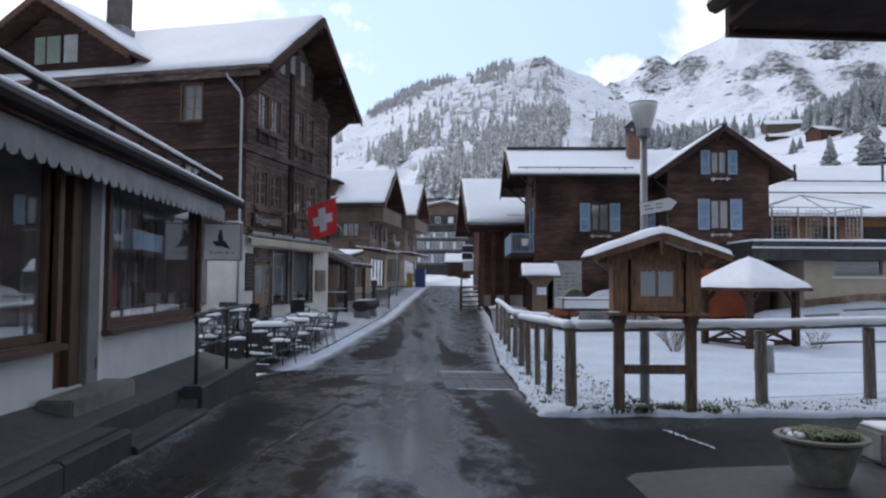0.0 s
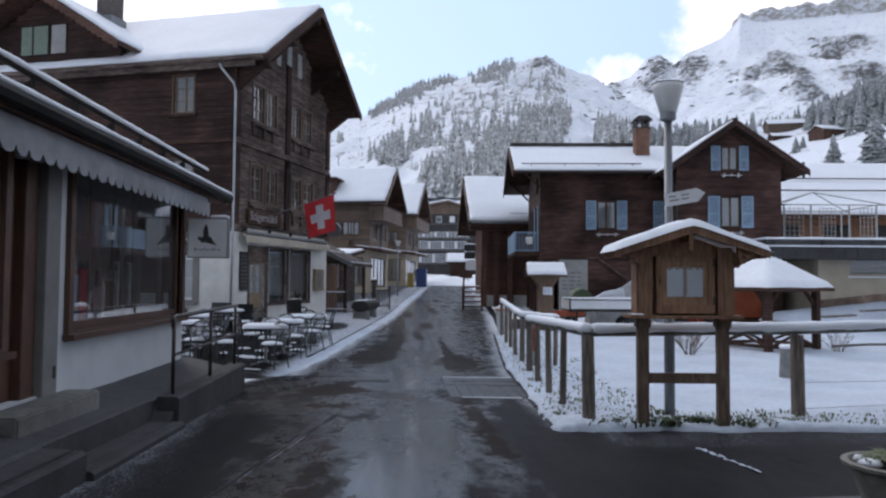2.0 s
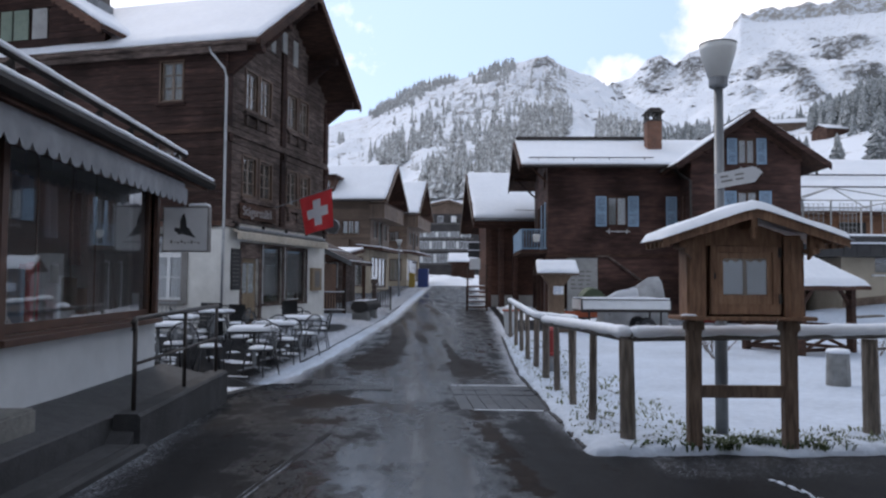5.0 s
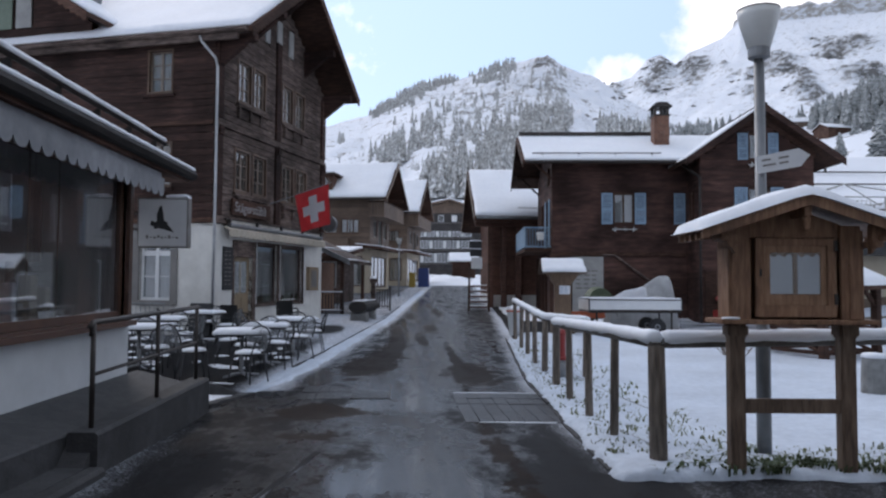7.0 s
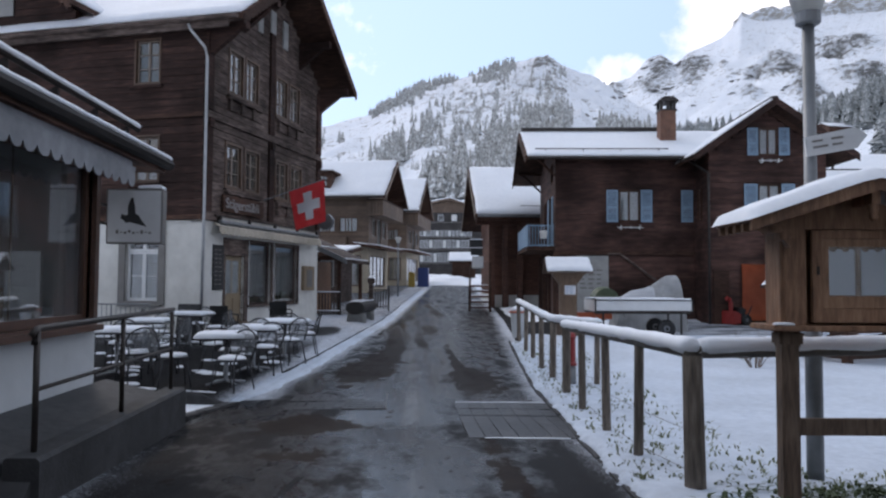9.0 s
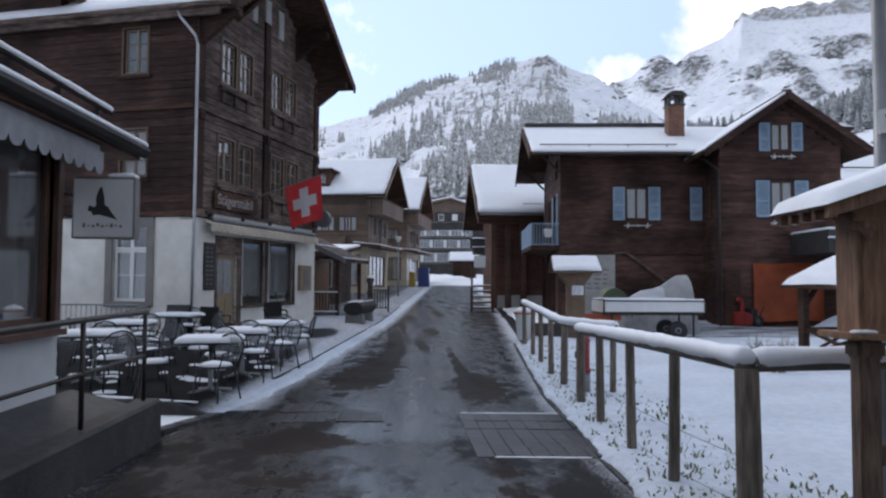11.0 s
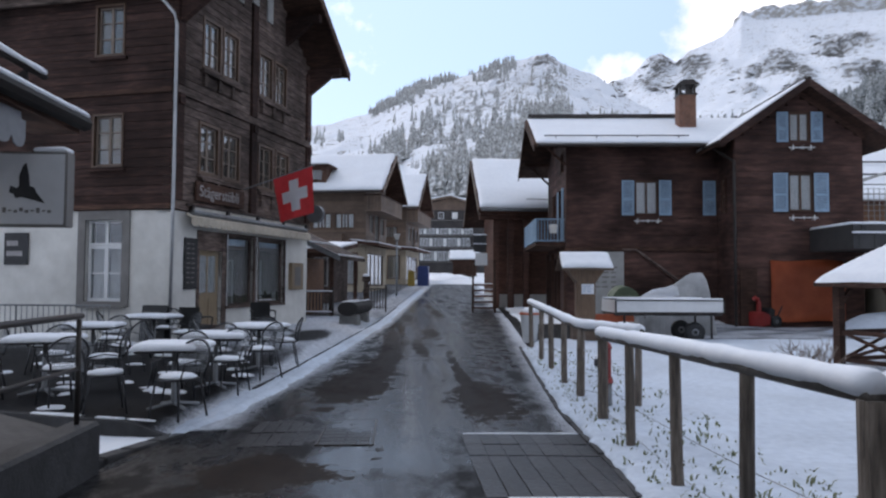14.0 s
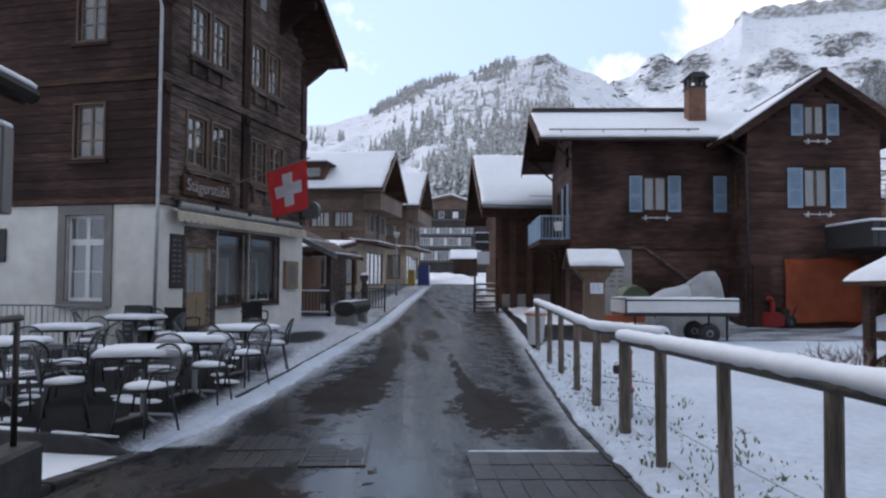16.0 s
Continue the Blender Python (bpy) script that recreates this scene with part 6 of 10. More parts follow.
    for u in (0.3, mid, span_y - 0.3):
        bm = bmesh.new()
        z = top - abs(u - mid) * pitch - 0.1
        box(bm, -0.2, u - 0.1, z - 0.25, over - 0.15, u + 0.1, z)
        part("console", bm, DARK_TIMBER, c)
    return c


chalet = build_chalet(pose(-2.5, 56.2, 0, 0, 0, -11.5), "brown timber chalet over a cream shop floor, snowy roof, dormer", 6.3, 0.45, 4.0, 7.45, 10.5, 1.45, 13, CREAM_PLASTER, BROWN_TIMBER, True, 31)
bm = bmesh.new()
box(bm, -5.5, -0.4, 7.9, -2.7, 2.2, 9.2)
dormer = part("dormer", bm, DARK_TIMBER, chalet, "flat-roofed dormer window")
bm = bmesh.new()
box(bm, -5.2, -0.42, 8.3, -3.0, -0.405, 8.95)
part("pane", bm, PANE, dormer)
bm = bmesh.new()
box(bm, -5.8, -0.75, 9.2, -2.4, 2.9, 9.33)
part("dormer_roof", bm, DARK_TIMBER, dormer)
bm = bmesh.new()
snow_slab(bm, (-5.75, -0.7, 9.335), (-2.45, -0.7, 9.335), (-2.45, 2.8, 9.335), (-5.75, 2.8, 9.335), 0.2, 10, 10)
part("snow", bm, SNOW, dormer, smooth=True)
build_chalet(pose(0.3, 73.2, 0, 0, 0, -10.5), "second brown timber chalet with a steep snowy gable roof", 7.6, 0.9, 4.4, 8.1, 11.7, 1.4, 12, CREAM_PLASTER, BROWN_TIMBER, True, 41)


def build_hotel():
    h = thing("hotel", pose(0.9, 138, 0, 0, 0, -6), "large dark timber hotel with rows of white windows", "hotel")
    bm = bmesh.new()
    box(bm, 0, 0, 2.6, 14.5, 12, 14.2)
    prism(bm, [(0, 0, 14.2), (14.5, 0, 14.2), (12.4, 0, 15.0), (7.7, 0, 16.5), (0, 0, 15.0)], (0, 12, 0))
    part("wall", bm, surface("grey_shingle", [(0.030, 0.027, 0.026), (0.058, 0.052, 0.050)], 0.8, scale=1.5, stain=0.2), h)
    bm = bmesh.new()
    prism(bm, [(3.9, -0.1, 14.2), (11.1, -0.1, 14.2), (11.1, -0.1, 15.2), (7.7, -0.1, 16.4), (3.9, -0.1, 15.4)], (0, 0.08, 0))
    part("gable_boarding", bm, BROWN_TIMBER, h)
    bm = bmesh.new()
    box(bm, -0.15, -0.15, -2, 14.6, 12, 2.6)
    part("stone_base", bm, STONE, h, "grey stone base")
    for z, ww, step, hh in ((5.0, 0.66, 0.84, 1.7), (7.6, 0.66, 0.84, 1.5), (9.8, 0.6, 0.76, 1.05), (12.6, 1.0, 2.5, 1.2)):
        bm = bmesh.new()
        box(bm, 0.3, -0.22, z - 0.30, 12.2, -0.03, z - 0.20)
        part("window_sill", bm, GREY_PAINT, h)
        for i in range(int(11.6 / step)):
            u = 0.5 + i * step
            bm = bmesh.new()
            for q in ((0, 0.12, 0, hh), (ww - 0.12, ww, 0, hh), (0.12, ww - 0.12, 0, 0.12), (0.12, ww - 0.12, hh - 0.12, hh), (ww / 2 - 0.05, ww / 2 + 0.05, 0.12, hh - 0.12)):
                box(bm, q[0], -0.16, q[2], q[1], -0.03, q[3])
            win = part("window", bm, SHOP_PLASTER, h)
            win.matrix_basis = pose(u, 0, z)
            bm = bmesh.new()
            box(bm, 0.12, -0.09, 0.12, ww - 0.12, -0.06, hh - 0.12)
            # opaque sheets, the dark ones painting in unlit rooms
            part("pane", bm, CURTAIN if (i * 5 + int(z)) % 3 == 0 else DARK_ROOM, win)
    for p in (((-1, -1.2, 14.95), (7.7, -1.2, 16.75)), ((7.7, -1.2, 16.75), (13.2, -1.2, 14.9))):
        a, b = Vector(p[0]), Vector(p[1])
        roof_slope(h, a, b, b + Vector((0, 14.5, 0)), a + Vector((0, 14.5, 0)), 0.3, BROWN_TIMBER, 0.3, 51)
    return h


build_hotel()


def build_shed(m, w, d, hgt, rise, label, timber=DARK_TIMBER, snow=0.25, category="shed"):
    s = thing("shed", m, label, category)
    bm = bmesh.new()
    box(bm, 0, 0, -0.5, w, d, hgt)
    prism(bm, [(0, 0, hgt), (0, d, hgt), (0, d / 2, hgt + rise)], (w, 0, 0))
    part("wall", bm, timber, s)
    o = 0.5
    k = rise / (d / 2)
    roof_slope(s, (-o, -o, hgt - o * k + 0.1), (w + o, -o, hgt - o * k + 0.1), (w + o, d / 2, hgt + rise + 0.1), (-o, d / 2, hgt + rise + 0.1), 0.12, timber, snow, w)
    roof_slope(s, (w + o, d + o, hgt - o * k + 0.1), (-o, d + o, hgt - o * k + 0.1), (-o, d / 2, hgt + rise + 0.1), (w + o, d / 2, hgt + rise + 0.1), 0.12, timber, snow, w + 1)
    return s


build_shed(pose(6.7, 103, 1.8, 0, 0, -5), 3.2, 3.0, 2.6, 0.9, "small dark timber shed under snow")


# ---- the cream annex with its roof terrace, and the long house behind ----
def build_annex():
    a = thing("annex", pose(16.4, 28.6, 0, 0, 0, -4), "cream plastered flat-roofed annex with a dark fascia", "building")
    bm = bmesh.new()
    holed_wall(bm, pose(0, 0, 0), 14, -0.5, 2.95, [(1.25, 3.2, 1.9, 2.55), (4.2, 6.2, 1.9, 2.55)], 0.3)
    part("wall", bm, CREAM_PLASTER, a)
    for q in ((0, 0.31, -0.5, 0.3, 9, 2.95), (13.7, 0.31, -0.5, 14, 9, 2.95), (0.31, 8.7, -0.5, 13.69, 9, 2.95)):
        bm = bmesh.new()
        box(bm, *q)
        part("wall", bm, CREAM_PLASTER, a)
    for u in (1.25, 4.2):
        window_unit(a, pose(u, 0, 1.9), 1.95, 0.65, GREY_PAINT, 1, 0, 0.12, False, None, WHITE_PAINT, 0.05)
    bm = bmesh.new()
    box(bm, -2.35, -0.7, 2.45, 14.5, 9.4, 3.2)
    part("fascia", bm, surface("dark_metal_fascia", [(0.030, 0.029, 0.029), (0.056, 0.054, 0.053)], 0.6, scale=1.2, stain=0.2), a, "dark metal fascia")
    bm = bmesh.new()
    snow_slab(bm, (-2.35, -0.72, 3.205), (14.5, -0.72, 3.205), (14.5, 9.3, 3.205), (-2.35, 9.3, 3.205), 0.1, 30, 10)
    part("snow", bm, SNOW, a, smooth=True)
    bm = bmesh.new()
    box(bm, -2.4, -0.82, 2.92, 14.5, -0.71, 2.98)
    part("ledge", bm, SNOW, a)
    for k in range(34):
        piece("panel_rib", FASCIA_RIB, a, pose(-2.2 + k * 0.48, -0.712, 2.47), (0.03, 0.014, 0.43))
    for k in range(9):
        piece("rail_post", FASCIA_RIB, a, pose(-2.1 + k * 1.9, -0.75, 2.985), (0.10, 0.05, 0.21))
    bm = bmesh.new()
    prism(bm, [(0.0, -0.025, -0.4), (14, -0.025, -0.4), (14, -0.025, 1.55), (6, -0.025, 1.25), (2.3, -0.025, 1.12), (0.0, -0.025, 0.86)], (0, 0.022, 0))
    part("plinth", bm, DAMP_PLINTH, a, "brown damp-stained foot of the wall")
    # white trellis pergola on the terrace
    bm = bmesh.new()
    posts = [(0.3, 3.6), (1.5, 3.6), (3.2, 3.6), (4.4, 3.6), (0.3, 6.5), (4.4, 6.5)]
    for p, q in (((0.0, 3.6), (4.8, 3.6)), ((0.0, 6.5), (4.8, 6.5)), ((0.3, 3.4), (0.3, 6.7)), ((4.4, 3.4), (4.4, 6.7))):
        tube(bm, [(p[0], p[1], 5.02), (q[0], q[1], 5.02)], 0.028, 6)
    for p in ((0.0, 3.4), (4.8, 3.4), (0, 6.7), (4.8, 6.7)):
        tube(bm, [(p[0], p[1], 5.0), (2.3, 5.0, 5.75)], 0.028, 6)
    for x0, x1 in ((0.38, 1.2), (1.9, 2.6), (3.7, 4.4)):
        for k in range(5):
            u = x0 + (x1 - x0) * k / 4
            box(bm, u, 3.62, 3.4, u + 0.018, 3.64, 4.9)
        for k in range(8):
            z = 3.45 + k * 0.2
            box(bm, x0, 3.60, z, x1, 3.62, z + 0.018)
    perg = part("pergola", bm, FADED_PANEL, a, "white trellis pergola")
    for x, y in posts:
        piece("post", FADED_PANEL, perg, pose(x, y, 3.2), (0.06, 0.06, 1.8))
    return a


build_annex()


def build_long_house():
    h = thing("long_house", pose(17.5, 43, 0, 0, 0, -4), "long low timber house under a broad snowy roof", "house")
    bm = bmesh.new()
    box(bm, 0, 0, -0.5, 30, 14, 5.6)
    w = part("wall", bm, ORANGE_TIMBER, h)
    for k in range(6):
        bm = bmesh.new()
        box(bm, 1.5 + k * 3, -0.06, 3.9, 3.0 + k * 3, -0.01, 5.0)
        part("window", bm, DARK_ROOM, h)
    roof_slope(h, (-1.5, -1.2, 5.5), (32, -1.2, 5.5), (32, 10, 10.2), (-1.5, 10, 10.2), 0.2, DARK_TIMBER, 0.22, 61)
    roof_slope(h, (32, 16, 7.2), (-1.5, 16, 7.2), (-1.5, 10, 10.2), (32, 10, 10.2), 0.2, DARK_TIMBER, 0.22, 62)
    bm = bmesh.new()
    for k, z in ((2.2, 7.35), (5.0, 8.5)):
        tube(bm, [(0, k, z), (31, k, z)], 0.05, 6)
    for u in (3.4, 9, 15):
        box(bm, u, 5.5, 8.4, u + 0.12, 5.62, 9.7)
    part("snow_guard", bm, DARK_METAL, h)
    return h


build_long_house()


# ---- the eave of the house that the camera sets out beside ----
def build_near_house():
    h = thing("near_house", pose(0, 0, 0), "house with a dark boarded eave over a paved step", "house")
    bm = bmesh.new()
    holed_wall(bm, pose(3.9, -14, 0, 0, 0, 90) @ pose(0, 0, 0), 18.2, -0.2, 3.5, [], 0.3)
    box(bm, 3.9, 3.95, -0.2, 12, 4.2, 3.5)
    box(bm, 3.9, -14, -0.2, 12, -13.7, 3.5)
    part("wall", bm, WHITE_PLASTER, h)
    bm = bmesh.new()
    box(bm, 2.58, -14.6, 3.48, 12.5, 5.45, 3.64)
    box(bm, 2.46, -14.6, 3.46, 2.575, 5.3, 3.70)
    prism(bm, [(2.58, -14.6, 3.62), (12.5, -14.6, 3.62), (12.5, -14.6, 8.0)], (0, 20.05, 0))
    part("roof", bm, DARK_TIMBER, h, "dark boarded eave")
    bm = bmesh.new()
    box(bm, 2.55, 5.452, 3.45, 12.5, 5.52, 3.68)
    part("fascia", bm, DARK_TIMBER, h)
    bm = bmesh.new()
    tube(bm, [(2.37, -14.5, 3.62), (2.37, 5.3, 3.62)], 0.07, 8)
    part("gutter", bm, DARK_METAL, h)
    return h


build_near_house()


# ---- trees on the slopes ----
def spruce(verts, faces, x, y, z, h, r, tiers, sides, rnd):
    for k in range(tiers):
        b = h * (0.08 + 0.86 * k / tiers)
        t = min(h, b + h * (1.25 / tiers + 0.10))
        rr = r * (1 - 0.86 * k / tiers) * rnd.uniform(0.85, 1.15)
        i0 = len(verts)
        a0 = rnd.uniform(0, 6.28)
        for j in range(sides):
            q = a0 + 6.28319 * j / sides
            f = rr * rnd.uniform(0.6, 1.2)
            verts.append((x + f * math.cos(q), y + f * math.sin(q), z + b - rnd.uniform(0, 0.05) * h))
        verts.append((x + rnd.uniform(-0.05, 0.05) * r, y, z + t))
        for j in range(sides):
            faces.append((i0 + j, i0 + (j + 1) % sides, i0 + sides))


def inside(x, y, poly):
    hit = False
    for (x0, y0), (x1, y1) in zip(poly, poly[1:] + poly[:1]):
        if (y0 > y) != (y1 > y) and x < x0 + (y - y0) * (x1 - x0) / (y1 - y0):
            hit = not hit
    return hit


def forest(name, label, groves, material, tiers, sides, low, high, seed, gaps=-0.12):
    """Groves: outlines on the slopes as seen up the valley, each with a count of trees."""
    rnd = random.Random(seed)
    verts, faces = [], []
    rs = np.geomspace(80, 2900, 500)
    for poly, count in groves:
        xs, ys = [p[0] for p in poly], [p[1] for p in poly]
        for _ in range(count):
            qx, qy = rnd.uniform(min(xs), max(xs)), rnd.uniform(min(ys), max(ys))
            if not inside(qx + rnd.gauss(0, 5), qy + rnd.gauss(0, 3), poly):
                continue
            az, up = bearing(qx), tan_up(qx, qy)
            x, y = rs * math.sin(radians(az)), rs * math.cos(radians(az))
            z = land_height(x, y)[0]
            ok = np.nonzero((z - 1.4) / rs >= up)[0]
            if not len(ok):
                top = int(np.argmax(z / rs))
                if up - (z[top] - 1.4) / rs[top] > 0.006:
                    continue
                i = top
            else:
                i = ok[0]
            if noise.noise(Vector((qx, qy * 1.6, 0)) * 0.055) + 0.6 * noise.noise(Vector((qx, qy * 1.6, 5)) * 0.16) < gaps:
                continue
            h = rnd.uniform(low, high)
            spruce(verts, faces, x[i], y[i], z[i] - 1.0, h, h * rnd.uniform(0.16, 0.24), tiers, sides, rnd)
    me = bpy.data.meshes.new(name)
    me.from_pydata(verts, [], faces)
    me.materials.append(material)
    return tagged(new(name, me), label, "trees", kind="stuff")


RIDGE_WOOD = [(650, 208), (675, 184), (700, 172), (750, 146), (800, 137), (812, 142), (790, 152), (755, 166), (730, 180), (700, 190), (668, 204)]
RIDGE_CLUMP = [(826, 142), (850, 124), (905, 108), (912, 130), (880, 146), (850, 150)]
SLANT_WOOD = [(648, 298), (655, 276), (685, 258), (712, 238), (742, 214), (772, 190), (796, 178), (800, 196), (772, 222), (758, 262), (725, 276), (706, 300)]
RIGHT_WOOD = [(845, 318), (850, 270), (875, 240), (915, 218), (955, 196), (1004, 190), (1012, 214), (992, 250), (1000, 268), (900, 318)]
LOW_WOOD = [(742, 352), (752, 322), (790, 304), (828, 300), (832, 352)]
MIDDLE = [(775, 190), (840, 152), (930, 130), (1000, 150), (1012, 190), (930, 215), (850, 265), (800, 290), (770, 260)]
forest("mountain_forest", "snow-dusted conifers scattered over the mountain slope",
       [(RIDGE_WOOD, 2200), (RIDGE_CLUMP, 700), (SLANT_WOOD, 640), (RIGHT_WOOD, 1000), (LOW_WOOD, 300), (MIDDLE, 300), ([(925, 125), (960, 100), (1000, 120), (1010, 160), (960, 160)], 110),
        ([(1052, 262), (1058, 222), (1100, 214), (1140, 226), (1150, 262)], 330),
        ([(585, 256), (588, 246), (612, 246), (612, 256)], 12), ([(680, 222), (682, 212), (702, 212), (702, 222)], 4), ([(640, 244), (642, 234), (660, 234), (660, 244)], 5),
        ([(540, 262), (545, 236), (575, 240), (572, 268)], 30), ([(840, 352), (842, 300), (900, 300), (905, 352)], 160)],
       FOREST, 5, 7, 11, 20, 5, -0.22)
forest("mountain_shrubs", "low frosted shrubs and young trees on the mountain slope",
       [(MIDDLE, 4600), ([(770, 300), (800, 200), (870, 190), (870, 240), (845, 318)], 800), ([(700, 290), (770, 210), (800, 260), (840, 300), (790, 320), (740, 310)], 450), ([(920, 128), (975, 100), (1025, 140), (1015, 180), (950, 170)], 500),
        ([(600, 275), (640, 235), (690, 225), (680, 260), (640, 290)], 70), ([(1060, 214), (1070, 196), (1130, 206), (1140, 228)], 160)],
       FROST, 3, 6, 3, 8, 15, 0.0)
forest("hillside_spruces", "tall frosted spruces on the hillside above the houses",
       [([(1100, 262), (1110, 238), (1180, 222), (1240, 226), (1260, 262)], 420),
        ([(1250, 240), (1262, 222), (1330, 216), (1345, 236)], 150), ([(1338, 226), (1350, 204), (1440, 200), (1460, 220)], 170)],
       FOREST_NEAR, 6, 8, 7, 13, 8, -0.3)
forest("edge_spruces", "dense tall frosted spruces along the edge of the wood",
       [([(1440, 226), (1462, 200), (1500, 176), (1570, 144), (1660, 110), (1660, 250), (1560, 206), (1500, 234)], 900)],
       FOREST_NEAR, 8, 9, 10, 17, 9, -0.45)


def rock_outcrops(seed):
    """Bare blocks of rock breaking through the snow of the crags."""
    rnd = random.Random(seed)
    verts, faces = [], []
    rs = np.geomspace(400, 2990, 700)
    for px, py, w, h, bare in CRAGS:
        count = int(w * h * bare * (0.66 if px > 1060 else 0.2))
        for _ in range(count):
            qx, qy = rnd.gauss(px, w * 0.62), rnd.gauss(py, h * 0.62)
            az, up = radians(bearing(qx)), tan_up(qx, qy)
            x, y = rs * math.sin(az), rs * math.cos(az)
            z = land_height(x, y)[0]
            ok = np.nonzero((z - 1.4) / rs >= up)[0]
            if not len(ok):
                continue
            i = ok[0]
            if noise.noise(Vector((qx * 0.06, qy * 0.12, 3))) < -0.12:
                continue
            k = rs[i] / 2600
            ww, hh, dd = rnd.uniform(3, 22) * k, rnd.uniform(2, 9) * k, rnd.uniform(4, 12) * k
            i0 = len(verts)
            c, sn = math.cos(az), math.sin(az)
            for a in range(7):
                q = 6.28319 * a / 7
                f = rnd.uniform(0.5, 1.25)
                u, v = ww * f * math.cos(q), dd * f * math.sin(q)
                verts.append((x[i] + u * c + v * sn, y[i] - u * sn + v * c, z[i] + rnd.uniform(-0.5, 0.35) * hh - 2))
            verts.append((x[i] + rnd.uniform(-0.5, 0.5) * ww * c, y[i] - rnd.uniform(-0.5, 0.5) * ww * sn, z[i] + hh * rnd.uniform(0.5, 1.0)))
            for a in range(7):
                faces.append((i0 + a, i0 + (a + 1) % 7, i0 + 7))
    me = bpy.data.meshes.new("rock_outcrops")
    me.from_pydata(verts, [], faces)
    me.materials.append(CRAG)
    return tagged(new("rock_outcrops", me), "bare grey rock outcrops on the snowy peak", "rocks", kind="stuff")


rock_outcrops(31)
for x, y, h in ((1478, 288, 9.5), (1552, 285, 15), (1412, 268, 7), (1425, 262, 6)):
    az, up = radians(bearing(x)), tan_up(x, y)
    rr = np.linspace(85, 400, 400)
    zz = land_height(rr * math.sin(az), rr * math.cos(az))[0]
    i = int(np.nonzero((zz - 1.4) / rr >= up)[0][0]) if len(np.nonzero((zz - 1.4) / rr >= up)[0]) else 200
    vs, fs = [], []
    spruce(vs, fs, 0, 0, -0.4, h, h * 0.30, 13, 17, random.Random(x))
    me = bpy.data.meshes.new("spruce")
    me.from_pydata(vs, [], fs)
    me.materials.append(FOREST_NEAR)
    t = new("spruce", me)
    t.matrix_world = pose(rr[i] * math.sin(az), rr[i] * math.cos(az), zz[i])
    tagged(t, "frosted spruce standing alone on the snowy slope", "tree", "spruces on the slope")
for x, y, w, d, hh, rise, ang in ((1364, 222, 26, 10, 5.2, 2.8, 14), (1462, 242, 16, 9, 4.6, 2.0, -6), (1372, 245, 8, 6, 2.6, 1.5, 8)):
    az, up = radians(bearing(x)), tan_up(x, y)
    rr = np.linspace(85, 415, 400)
    zz = land_height(rr * math.sin(az), rr * math.cos(az))[0]
    q = np.nonzero((zz - 1.4) / rr >= up)[0]
    i = int(q[0]) if len(q) else 380
    build_shed(pose(rr[i] * math.sin(az), rr[i] * math.cos(az), zz[i], 0, 0, -ang), w, d, hh, rise, "weathered timber farmhouse on the snowy hillside", BROWN_TIMBER if w > 20 else DARK_TIMBER, 0.4, "house")


def build_mast(px, py, height, arms):
    """A lift mast on the slope, standing where the view up the valley shows it."""
    az, up = radians(bearing(px)), tan_up(px, py)
    rr = np.geomspace(200, 2900, 600)
    zz = land_height(rr * math.sin(az), rr * math.cos(az))[0]
    q = np.nonzero((zz - 1.4) / rr >= up)[0]
    i = int(q[0]) if len(q) else int(np.argmax(zz / rr))
    k = rr[i] / 1279
    mast = thing("lift_mast", pose(rr[i] * math.sin(az), rr[i] * math.cos(az), zz[i] - 1, 0, 0, -math.degrees(az)), "grey steel mast of a ski lift on the snowy slope", "mast", "lift masts")
    bm = bmesh.new()
    lathe(bm, [(0.9 * k, 0), (0.6 * k, height * k + 1)], 8)
    part("pole", bm, GREY_METAL, mast)
    if arms:
        bm = bmesh.new()
        box(bm, -3.4 * k, -0.4 * k, height * k, 3.4 * k, 0.4 * k, height * k + 1.1 * k)
        part("cross_arm", bm, GREY_METAL, mast)


for px, py, height, arms in ((599, 292, 14, True), (728, 207, 20, False), (899, 108, 9, True), (908, 107, 9, True)):
    build_mast(px, py, height, arms)


# ---- pavement before the shop, terrace ----
bm = bmesh.new()
ys = [-8 + k * 0.25 for k in range(85)]
top = []
for y in ys:
    inner = 0.24 + 0.08 * max(0, min(1, (10 - y) / 4))
    rim = inner - 0.15
    low = max(road_z(y) + 0.03, rim - 0.24) if 7.1 < y < 9.6 else rim - 0.03
    top.append([bm.verts.new((x, y, z + 0.004 * noise.noise(Vector((x * 3, y * 3, 0))))) for x, z in ((-3.45, inner), (-3.15, inner - 0.075), (-2.87, rim), (-2.855, rim - 0.015), (-2.845, low), (-2.62, low - 0.01))])
for a, b in zip(top, top[1:]):
    for i in range(5):
        bm.faces.new((a[i], a[i + 1], b[i + 1], b[i]))
ret = bmesh.ops.extrude_face_region(bm, geom=bm.faces[:])
for v in [g for g in ret["geom"] if isinstance(g, bmesh.types.BMVert)]:
    v.co.z -= 0.45
structure("pavement", bm, PAVEMENT, "damp grey pavement along the shop")


